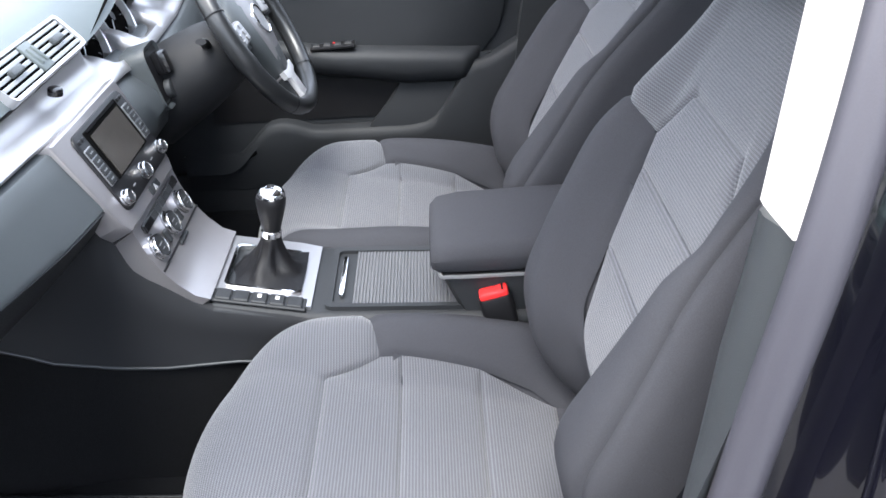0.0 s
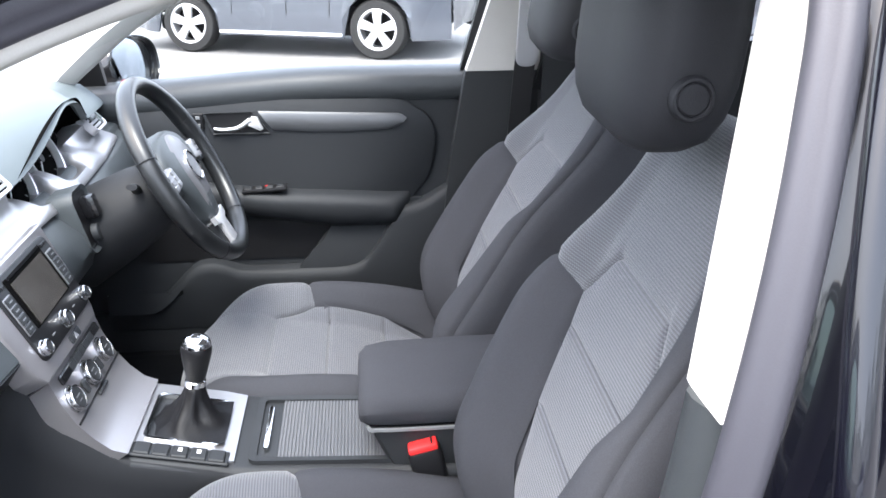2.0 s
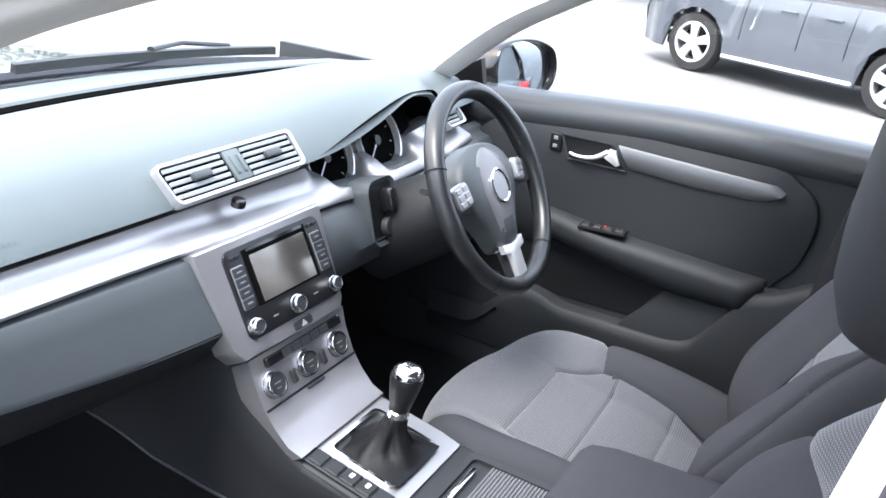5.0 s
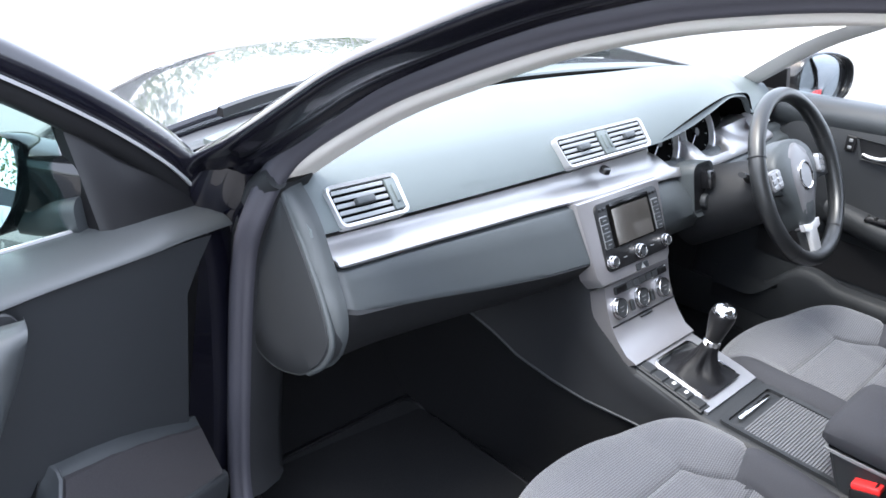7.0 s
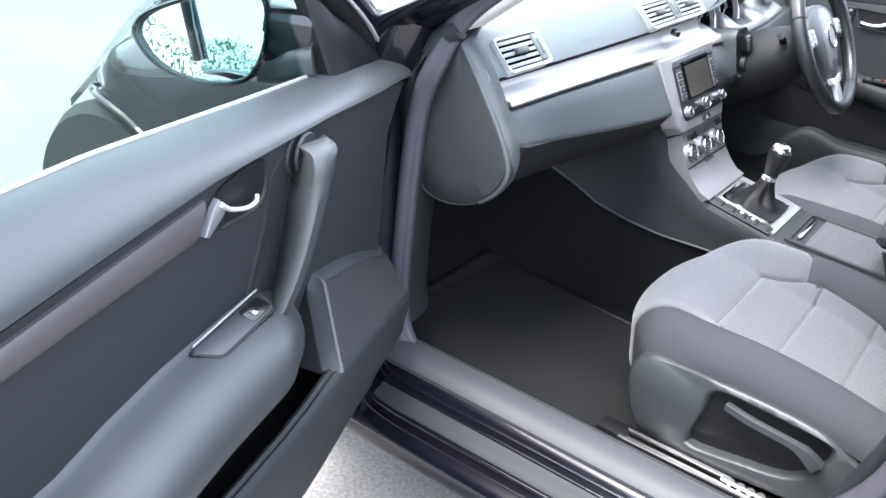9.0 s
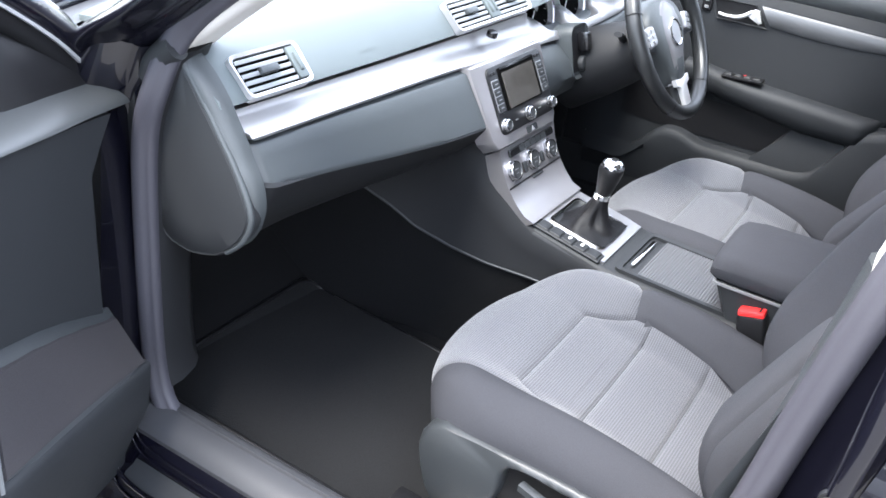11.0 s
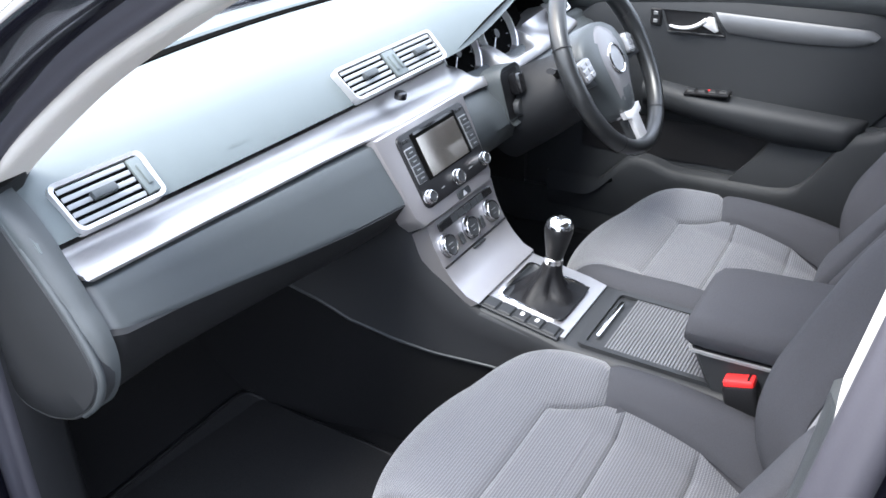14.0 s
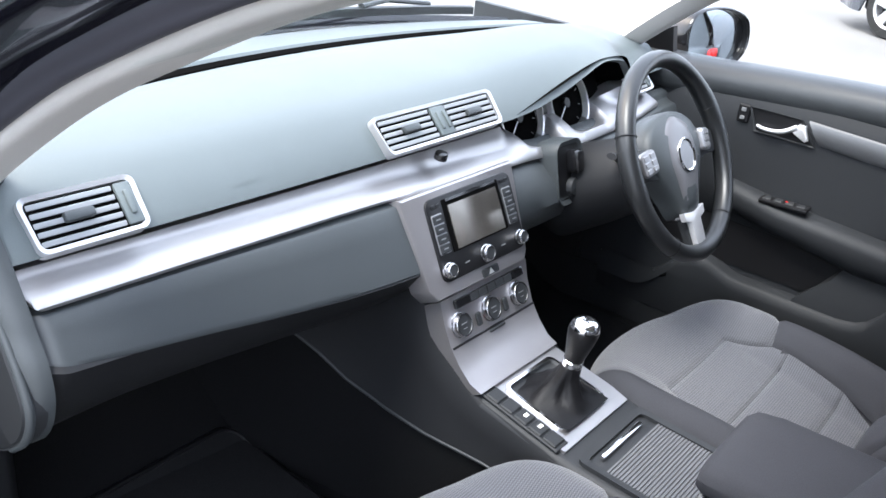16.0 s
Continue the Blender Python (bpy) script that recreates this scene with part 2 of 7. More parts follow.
def ring_frame(bm, outer, inner, m, z0, z1, lip=0.0):
    """A flat frame between two outlines of the same number of points."""
    n = len(outer)
    rows = [(outer, z0), (outer, z1), (inner, z1 - lip), (inner, z0)]
    loops = [[bm.verts.new(m @ Vector((x, y, z))) for x, y in o] for o, z in rows]
    for a, b in zip(loops, loops[1:] + loops[:1]):
        for i in range(n):
            bm.faces.new((a[i], a[(i + 1) % n], b[(i + 1) % n], b[i]))
    return bm


def smooth_path(pts, per=6, closed=False):
    """A Catmull-Rom line through points."""
    pts = [Vector(p) for p in pts]
    n, out = len(pts), []
    for i in range(n if closed else n - 1):
        p0 = pts[(i - 1) % n] if closed or i else pts[0] * 2 - pts[1]
        p1, p2 = pts[i], pts[(i + 1) % n]
        p3 = pts[(i + 2) % n] if closed or i + 2 < n else p2 * 2 - p1
        for k in range(per):
            t = k / per
            out.append(0.5 * (2 * p1 + (p2 - p0) * t + (2 * p0 - 5 * p1 + 4 * p2 - p3) * t * t + (3 * p1 - p0 - 3 * p2 + p3) * t ** 3))
    if not closed:
        out.append(pts[-1])
    return out


def sweep(bm, path, profile, up=(0, 0, 1), closed=False, caps=True, scale=None):
    """A closed profile of (side, up) offsets drawn along a line."""
    n, loops = len(path), []
    for i, p in enumerate(path):
        a, b = path[(i - 1) % n] if closed or i else p, path[(i + 1) % n] if closed or i + 1 < n else p
        d = (b - a).normalized()
        s = d.cross(Vector(up)).normalized()
        u = s.cross(d)
        k = scale(i / max(1, n - 1)) if scale else 1.0
        loops.append([bm.verts.new(p + s * x * k + u * y * k) for x, y in profile])
    m = len(profile)
    for a, b in zip(loops, loops[1:] + (loops[:1] if closed else [])):
        for i in range(m):
            bm.faces.new((a[i], a[(i + 1) % m], b[(i + 1) % m], b[i]))
    if caps and not closed:
        bm.faces.new(loops[0][::-1])
        bm.faces.new(loops[-1])
    return bm


def circle(r, n=10, squash=1.0):
    return [(r * math.cos(2 * math.pi * i / n), squash * r * math.sin(2 * math.pi * i / n)) for i in range(n)]


def loft(bm, rows, caps=False, closed=False):
    """Quads between rows of the same number of points."""
    loops = [[bm.verts.new(Vector(p)) for p in r] for r in rows]
    for a, b in zip(loops, loops[1:]):
        for i in range(len(a) if closed else len(a) - 1):
            j = (i + 1) % len(a)
            bm.faces.new((a[i], a[j], b[j], b[i]))
    if caps:
        bm.faces.new(loops[0][::-1])
        bm.faces.new(loops[-1])
    return bm


def slab(bm, rows, depth):
    """A sheet of rows given a thickness along a vector."""
    d = Vector(depth)
    a = [[Vector(p) for p in r] for r in rows]
    loops = [r + [p + d for p in reversed(r)] for r in a]
    return loft(bm, loops, caps=True, closed=True)


def lerp(xs, ys, x):
    return float(np.interp(x, xs, ys))


def ease(a, b, x):
    t = min(1.0, max(0.0, (x - a) / (b - a)))
    return t * t * (3 - 2 * t)


# ---------------------------------------------------------------- ground
bm = bmesh.new()
drop = lambda y: -0.20 * ease(-1.5, -7.0, y)
loft(bm, [[(x, y, drop(y)) for x in (-300, -60, -20, -8, 0, 8, 20, 60, 300)] for y in [-300, -60, -20, -12, *np.linspace(-8, -1, 15), 0, 8, 20, 60, 300]])
solo("ground", bm, ASPHALT, "pale worn asphalt of a car park", "ground", kind="structure")

# ---------------------------------------------------------------- car shell
car = thing("saloon_car", "black saloon car with its passenger door wide open", "car", kind="structure")
# inner edge of the door opening, from the foot of the front pillar up over the roof
ARCH = [(0.800, 0.735, 0.897), (0.713, 0.734, 0.963), (0.561, 0.701, 1.083), (0.446, 0.682, 1.151), (0.337, 0.664, 1.208), (0.250, 0.652, 1.244), (0.163, 0.644, 1.272), (0.025, 0.633, 1.303), (-0.140, 0.623, 1.323), (-0.300, 0.620, 1.323), (-0.550, 0.622, 1.301)]
ARCH_LINE = smooth_path(ARCH, 10)


for side, word in ((1, "near"), (-1, "far")):
    flip = Matrix.Diagonal((1, side, 1, 1))
    line = [flip @ p + Vector((0, -0.05 if side < 0 else 0, 0)) for p in ARCH_LINE]
    # pale inner trim of pillar and roof edge
    bm = bmesh.new()
    prof = [(0.011, 0.006), (0.008, 0.013), (0.0, 0.017), (-0.012, 0.017), (-0.03, 0.014), (-0.055, 0.0), (-0.05, -0.012), (-0.012, -0.008), (-0.002, -0.007), (0.007, -0.003)]
    if side < 0:
        prof = [(0.012, 0.0), (0.010, 0.016), (0.0, 0.026), (-0.020, 0.028), (-0.05, 0.014), (-0.055, -0.004), (-0.03, -0.026), (-0.010, -0.030), (0.004, -0.020)]
    sweep(bm, line, prof if side > 0 else [(-x, y) for x, y in prof])
    part("pillar_trim", bm, BEIGE, car, "pale grey inner trim of pillar and roof edge", sharp=60)
    if side < 0:
        continue
    # painted frame outside the seal
    bm = bmesh.new()
    prof = [(0.006, 0.020), (0.014, 0.016), (0.036, 0.024), (0.05, 0.036), (0.064, 0.039), (0.080, 0.046), (0.091, 0.052), (0.096, 0.058), (0.094, 0.066), (0.082, 0.074)]
    prof = [(p.x, p.y) for p in smooth_path([(x, y, 0) for x, y in prof], 3)] + [(-0.01, 0.085), (-0.01, 0.02)]
    sweep(bm, line, prof if side > 0 else [(-x, y) for x, y in prof])
    part("roof_frame", bm, PAINT, car, "gloss black painted roof frame", sharp=70)

# slim slatted vent at the foot of the near pillar trim
foot = [p for p in ARCH_LINE if 0.630 < p.x < 0.748]
bm = bmesh.new()
sweep(bm, foot, [(-0.033, 0.0148), (-0.054, 0.0034), (-0.053, 0.0000), (-0.033, 0.0110)])
pv = part("pillar_vent", bm, BLACK, car, "slim black pillar vent")
for k in range(11):
    q = k / 10 * (len(foot) - 1.001)
    i0 = int(q)
    d = (foot[i0 + 1] - foot[i0]).normalized()
    across = d.cross(Vector((0, 0, 1))).normalized()
    up_ = across.cross(d)
    mid_ = foot[i0].lerp(foot[i0 + 1], q - i0) - across * 0.0435 + up_ * 0.0092
    bm = bmesh.new()
    box(bm, (0, 0, 0), (0.0034, 0.0235, 0.0040), axes(mid_, d, across * 0.88 + up_ * 0.48))
    part("slat", bm, BEIGE, pv)

# rubber seal round the near opening
SEAL = [(-0.185, 0.632, 1.336), (-0.140, 0.647, 1.342), (0.025, 0.657, 1.323), (0.163, 0.668, 1.293), (0.250, 0.676, 1.264), (0.337, 0.688, 1.229), (0.446, 0.706, 1.173), (0.561, 0.721, 1.105), (0.690, 0.745, 0.999), (0.735, 0.768, 0.900), (0.768, 0.764, 0.800), (0.778, 0.763, 0.600), (0.775, 0.764, 0.420), (0.745, 0.770, 0.345), (0.690, 0.770, 0.325), (0.450, 0.770, 0.320), (0.150, 0.770, 0.320), (0.030, 0.771, 0.350), (-0.035, 0.774, 0.400), (-0.090, 0.778, 0.480), (-0.122, 0.781, 0.585), (-0.143, 0.783, 0.700), (-0.162, 0.786, 0.830), (-0.186, 0.785, 0.970), (-0.208, 0.768, 1.080), (-0.228, 0.740, 1.180), (-0.245, 0.703, 1.270), (-0.240, 0.660, 1.325)]
bm = bmesh.new()
line = smooth_path(SEAL, 9, closed=True)
cen = Vector((0.25, 0.72, 0.8))
loops = []
for i, p in enumerate(line):
    d = (line[(i + 1) % len(line)] - line[i - 1]).normalized()
    y = Vector((0, 1, 0))
    o = d.cross(y).normalized()
    o = o if o.dot(p - cen) > 0 else -o
    loops.append([bm.verts.new(p + o * a + y * b) for a, b in ((-0.012, -0.013), (-0.016, -0.004), (-0.015, 0.003), (-0.010, 0.008), (-0.007, 0.0085), (-0.004, 0.014), (0.004, 0.019), (0.012, 0.018), (0.019, 0.010), (0.022, 0.001), (0.022, -0.013))])
for a, b in zip(loops, loops[1:] + loops[:1]):
    for i in range(11):
        bm.faces.new((a[i], a[(i + 1) % 11], b[(i + 1) % 11], b[i]))
part("door_seal", bm, RUBBER, car, "dark grey rubber door seal", sharp=60)
# dark trim turning from the seal into the footwell at the foot of the front pillar
bm = bmesh.new()
foot = [p for p in line if p.x > 0.70 and 0.37 < p.z < 0.96]
slab(bm, [[p + Vector((-0.011, -0.002, 0)), p + Vector((-0.015, -0.012, 0)), p + Vector((-0.015, -0.034, 0)), p + Vector((-0.010, -0.068, 0.006)), p + Vector((0.000, -0.084, 0.010))] for p in foot], (0.012, 0, -0.004))
part("kick_trim", bm, CONSOLE_SIDE, car, "dark plastic trim at the foot of the pillar", sharp=60)

# painted jamb outside the seal, rows from the seal out to the skin
bm = bmesh.new()
rows = []
for i, p in enumerate(line):
    d = (line[(i + 1) % len(line)] - line[i - 1]).normalized()
    o = d.cross(Vector((0, 1, 0))).normalized()
    o = o if o.dot(p - cen) > 0 else -o
    if p.z > 1.30 or p.x > 0 and p.z > 0.95:
        continue
    prof = smooth_path([(0.010, -0.012, 0), (0.030, -0.004, 0), (0.042, 0.008, 0), (0.050, 0.024, 0), (0.062, 0.034, 0), (0.074, 0.048, 0), (0.105, 0.05, 0)], 2)
    rows.append([p + o * q.x + Vector((0, q.y, 0)) for q in prof])
loft(bm, rows)
part("door_jamb", bm, PAINT, car, "gloss black painted door jamb", sharp=60)

# sill
bm = bmesh.new()
prof = [(0.735, 0.23), (0.740, 0.322), (0.748, 0.340), (0.758, 0.347), (0.768, 0.349), (0.771, 0.344), (0.774, 0.349), (0.79, 0.349), (0.812, 0.342), (0.824, 0.328), (0.822, 0.31)]
loft(bm, [[(x, y, z) for y, z in prof] for x in np.linspace(0.79, -0.06, 12)])
part("sill_tread", bm, TREAD, car, "grey plastic sill trim")
bm = bmesh.new()
prof = [(0.76, 0.325), (0.818, 0.322), (0.832, 0.312), (0.840, 0.290), (0.852, 0.280), (0.868, 0.276), (0.878, 0.262), (0.884, 0.245), (0.900, 0.238), (0.912, 0.225), (0.914, 0.20), (0.89, 0.17), (0.80, 0.16), (0.70, 0.18)]
loft(bm, [[(x, y, z) for y, z in prof] for x in np.linspace(0.95, -0.9, 24)])
sill = part("sill", bm, PAINT, car, "gloss black painted sill", sharp=50)
for y, z, r in ((0.8365, 0.3045, 0.0026), (0.8425, 0.2905, 0.0026), (0.8800, 0.2640, 0.0042), (0.8865, 0.2440, 0.0026)):
    bm = bmesh.new()
    sweep(bm, smooth_path([(-0.35, y, z), (0.2, y, z), (0.60, y, z), (0.70, y, z + 0.003), (0.745, y - 0.003, z + 0.012), (0.772, y - 0.010, z + 0.034)], 6), circle(r, 10))
    part("sill_ridge", bm, PAINT, sill, "gloss black pressed ridge", sharp=80)
bm = bmesh.new()
slab(bm, [[(x, 0.846, 0.2885), (x, 0.854, 0.2825), (x, 0.869, 0.2785), (x, 0.8765, 0.2685)] for x in np.linspace(-0.35, 0.74, 8)], (0, -0.004, -0.006))
part("sill_band", bm, TRIM_DARK, sill, "matt dark band along the sill", sharp=60)

bm = bmesh.new()
slab(bm, [[(x, -0.785, 0.20), (x, -0.788, 0.33), (x, -0.795, 0.36)] for x in np.linspace(-1.0, 1.2, 6)], (0, -0.12, 0))
part("far_sill", bm, TRIM_DARK, car, "dark far sill")
# rear door, closed, and near B pillar
bm = bmesh.new()
prof = [(0.80, 0.95), (0.845, 0.90), (0.875, 0.75), (0.885, 0.55), (0.88, 0.35), (0.865, 0.24)]
loft(bm, [[(x - 0.13 * ease(0.3, 1.0, z), y, z) for y, z in prof] for x in np.linspace(-0.125, -1.0, 10)])
part("rear_door_panel", bm, PAINT, car, "gloss black painted rear door")
NEAR_B = Matrix.Translation((0.05, 0.018, 0.010))
bm = bmesh.new()
ZT = np.linspace(0.980, 1.345, 8)
front = lambda z: Vector((-0.172 - 0.055 * (z - 0.98) / 0.27, 0.708 - 0.075 * (z - 0.98) / 0.27, z))
outer = lambda z: Vector((-0.175 - 0.055 * (z - 0.99) / 0.27, 0.772 - 0.078 * (z - 0.98) / 0.27, z))
slab(bm, [[front(z) + Vector((-0.14, -0.045, 0)) for z in ZT], [front(z) + Vector((-0.02, -0.008, 0)) for z in ZT], [front(z) for z in ZT], [front(z) + Vector((0.001, 0.010, 0)) for z in ZT],
          [front(z).lerp(outer(z), 0.5) + Vector((0.001, 0, 0)) for z in ZT], [outer(z) for z in ZT], [outer(z) + Vector((-0.012, 0.004, 0)) for z in ZT]], (-0.02, -0.012, 0))
part("b_pillar_trim", bm, BEIGE, car, "pale grey upper pillar trim")
bm = bmesh.new()
low = [(-0.156, 0.40), (-0.168, 0.54), (-0.183, 0.68), (-0.192, 0.76), (-0.200, 0.85), (-0.209, 0.91), (-0.216, 0.970)]
seal_x = [lerp([0.40, 0.54, 0.68, 0.85, 0.98], [-0.085, -0.125, -0.160, -0.205, -0.245], z) for _, z in low]
slab(bm, [[(x - 0.14, 0.655, z) for x, z in low], [(x - 0.03, 0.690, z) for x, z in low], [(x - 0.006, 0.698, z) for x, z in low], [(x, 0.706, z) for x, z in low], [(x * 0.9 + q * 0.1 + 0.003, 0.718, z) for (x, z), q in zip(low, seal_x)], [(x * 0.6 + q * 0.4 + 0.004, 0.737, z) for (x, z), q in zip(low, seal_x)], [(q, 0.762, z) for (x, z), q in zip(low, seal_x)]], (-0.03, -0.02, 0))
bm.transform(NEAR_B)
part("b_pillar_lower", bm, DOOR_CAP, car, "dark grey lower pillar trim", sharp=70)

bm = bmesh.new()
sweep(bm, smooth_path([(-0.225, 0.846, 0.36), (-0.245, 0.852, 0.55), (-0.262, 0.852, 0.75), (-0.272, 0.846, 0.93), (-0.285, 0.80, 1.08), (-0.305, 0.752, 1.22), (-0.33, 0.715, 1.32)], 6), circle(0.013, 12, 0.8))
bm.transform(NEAR_B)
part("rear_door_edge", bm, PAINT, car, "gloss black rear door edge", sharp=80)
bm = bmesh.new()
lathe(bm, axes((-0.262, 0.850, 0.798), (-0.3, 0, 1), (0.95, 0.05, 0.3)) @ pose(0, 0, 0), [(0.012, 0.0), (0.012, 0.006), (0.009, 0.007), (0.011, 0.012), (0.008, 0.016), (0.001, 0.017)], 20)
bm.transform(NEAR_B)
part("bump_stop", bm, BLACK, car, "black rubber bump stop")
bm = bmesh.new()
sweep(bm, smooth_path([(0.752, 0.760, 0.912), (0.742, 0.760, 0.935), (0.722, 0.7585, 0.955), (0.706, 0.756, 0.966)], 4), circle(0.019, 14))
part("pillar_foot_cap", bm, TRIM_DARK, car, "dark cap at the foot of the pillar trim", sharp=80)
for y0, y1 in ((0.62, 0.02), (-0.02, -0.60)):
    bm = bmesh.new()
    arc = lambda y: Vector((1.005 + 0.155 * (1 - (y / 0.73) ** 2), y, 0.947 + 0.012 * (1 - (y / 0.73) ** 2)))
    sweep(bm, [arc(y) for y in np.linspace(y0, y1, 16)], [(0.006, 0.010), (-0.004, 0.012), (-0.008, -0.004), (0.008, -0.006)])
    wp = part("wiper_blade", bm, BLACK, car, "black wiper blade")
    bm = bmesh.new()
    mid = arc((y0 + y1) / 2)
    sweep(bm, [mid + Vector((0, 0, 0.014)), mid + Vector((0.035, -0.12, 0.010)), mid + Vector((0.045, -0.28, -0.012))], circle(0.008, 8, 0.7))
    part("wiper_arm", bm, BLACK, wp)

# far side: B pillar, rear door
bm = bmesh.new()
slab(bm, [[(-0.172 - k, -0.780, 0.955), (-0.182 - k, -0.772, 0.985), (-0.235 - k, -0.728, 1.17), (-0.29 - k, -0.685, 1.33)] for k in (0, 0.03, 0.08, 0.17)], (0, 0.03, 0))
bt = part("b_pillar_trim", bm, BEIGE, car, "pale grey upper pillar trim")
bm = bmesh.new()
slab(bm, [[(-0.32 - k, -0.742, 0.915), (-0.39 - k, -0.697, 1.17), (-0.44 - k, -0.657, 1.33)] for k in (0, 0.05, 0.10)], (0, 0.02, 0))
part("rear_window_frame", bm, BLACK, car, "black rear window frame")
bm = bmesh.new()
prism(bm, rounded(0.05, 0.20, 0.02), axes((-0.30, -0.672, 1.07), (-1, 0, 0), (-0.2, 0.25, 1)), -0.004, 0.004, 0.002)
part("belt_slot", bm, SATIN, bt, "recessed grey belt adjuster cover")
bm = bmesh.new()
slab(bm, [[(-0.09 - k, -0.785, 0.34), (-0.135 - k, -0.795, 0.72), (-0.171 - k, -0.788, 0.953)] for k in (0, 0.03, 0.09, 0.16, 0.24)], (0, 0.035, 0))
part("b_pillar_lower", bm, TRIM_DARK, car, "dark grey lower pillar trim")
bm = bmesh.new()
slab(bm, [[(-0.34 - 0.09 * k, -0.78, 0.3), (-0.34 - 0.09 * k, -0.78, 1.02)] for k in range(9)], (0, 0.074, 0))
part("rear_door_panel", bm, TRIM_DARK, car, "dark rear door")

# roof, headliner, rear shelf and rear wall close the cabin
bm = bmesh.new()
rows = []
for x in np.linspace(0.10, -1.9, 20):
    z = lerp([-1.9, -1.2, -0.55, -0.14, 0.025, 0.10], [1.06, 1.26, 1.325, 1.318, 1.292, 1.275], x)
    w = lerp([-1.9, -0.6, 0.1], [0.58, 0.605, 0.615], x)
    rows.append([(x, yy * w - 0.015, z + 0.030 + 0.045 * (1 - yy * yy)) for yy in np.linspace(-1, 1, 13)])
slab(bm, rows, (0, 0, 0.03))
part("headliner", bm, HEADLINER, car, "pale headliner")
bm = bmesh.new()
slab(bm, [[(x, y, z + 0.034) for x, y, z in r] for r in rows], (0, 0, 0.016))
part("roof", bm, PAINT, car, "gloss black roof")
bm = bmesh.new()
slab(bm, [[(-1.05, y, 0.2), (-1.15, y, 0.75), (-1.3, y, 0.95), (-1.95, y, 0.98)] for y in np.linspace(-0.78, 0.78, 6)], (-0.05, 0, -0.05))
part("rear_bench_back", bm, CLOTH_DARK, car, "dark grey rear bench")

# floor and footwells
bm = bmesh.new()
rows = []
for y in np.linspace(-0.80, 0.74, 42):
    edge = 0.04 * ease(0.68, 0.74, abs(y + 0.03))
    rows.append([(x, y, 0.215 + edge + 0.30 * ease(0.80, 1.18, x) + 0.006 * math.sin(9 * x + 5 * y)) for x in np.linspace(-1.05, 1.2, 40)])
slab(bm, rows, (0, 0, -0.03))
part("floor_carpet", bm, CARPET, car, "black floor carpet")
bm = bmesh.new()
slab(bm, [[(1.19, y, 0.2), (1.19, y, 0.88)] for y in (-0.81, 0, 0.73)], (0.03, 0, 0))
part("bulkhead", bm, BLACK, car)
for s in (1, -1):
    bm = bmesh.new()
    out = 0 if s > 0 else 0.06
    slab(bm, [[(x, s * (0.735 + out), 0.20), (x, s * (0.745 + out), 0.60), (x, s * (0.75 + out), 0.93)] for x in np.linspace(0.78, 1.2, 6)], (0, s * 0.02, 0))
    part("kick_panel", bm, TRIM_DARK, car, "dark kick panel")

# loose mat in the passenger footwell
mat_thing = thing("floor_mat", "dark grey carpet mat with a bound edge on the footwell floor", "floor mat", Matrix.Translation((0.60, 0.43, 0.23)))
bm = bmesh.new()
out = [Vector((x + 0.60, y + 0.43, 0)) for x, y in rounded(0.62, 0.46, 0.05)]
lie = lambda x, y: 0.215 + 0.30 * ease(0.80, 1.18, x) + 0.006 * math.sin(9 * x + 5 * y)
cm = Vector((0.60, 0.43, 0))
loft(bm, [[(q.x, q.y, lie(q.x, q.y) + h) for q in (cm + (p - cm) * k for p in out)] for k, h in ((1.0, 0.001), (1.0, 0.008), (0.985, 0.011), (0.965, 0.010), (0.95, 0.008), (0.8, 0.009), (0.6, 0.009), (0.4, 0.009), (0.2, 0.009), (0.02, 0.009))], caps=True, closed=True)
part("carpet_top", bm, MAT_PILE, mat_thing, "dark grey carpet top")
bm = bmesh.new()
edge_ = [cm + (p - cm) * 0.992 for p in out]
sweep(bm, [Vector((q.x, q.y, lie(q.x, q.y) + 0.008)) for q in edge_], circle(0.006, 8, 0.7), closed=True)
part("mat_binding", bm, BLACK, mat_thing, "black bound edge", sharp=80)

# windscreen and side glass, cowl, bonnet, wings
bm = bmesh.new()
rows = []
for y in np.linspace(-0.73, 0.73, 14):
    c = 1 - (y / 0.73) ** 2
    rows.append([(0.98 + 0.16 * c - 0.88 * k - 0.10 * c * k, y * (1 - 0.09 * k), 0.925 + 0.012 * c + 0.36 * k + 0.045 * c * k) for k in np.linspace(0, 1, 8)])
slab(bm, rows, (0.003, 0, 0.004))
part("windscreen", bm, GLASS, car, "clear laminated windscreen")
bm = bmesh.new()
rows = []
for y in np.linspace(-0.78, 0.78, 18):
    c = 1 - (y / 0.78) ** 2
    rows.append([(1.06 + 0.16 * c, y, 0.895 + 0.02 * c), (1.075 + 0.16 * c, y, 0.915 + 0.022 * c), (1.44 + 0.14 * c, y, 0.825 + 0.105 * c), (1.60 + 0.24 * c, y, 0.730 + 0.140 * c), (1.72 + 0.30 * c, y, 0.63 + 0.16 * c), (1.81 + 0.29 * c, y, 0.55 + 0.05 * c)])
slab(bm, rows, (0, 0, -0.02))
part("bonnet", bm, PAINT, car, "gloss black bonnet")
bm = bmesh.new()
slab(bm, [[(0.97 + 0.16 * (1 - (y / 0.74) ** 2), y, 0.920), (1.06 + 0.16 * (1 - (y / 0.74) ** 2), y, 0.905)] for y in np.linspace(-0.74, 0.74, 14)], (0, 0, -0.03))
part("cowl", bm, BLACK, car, "black scuttle panel")
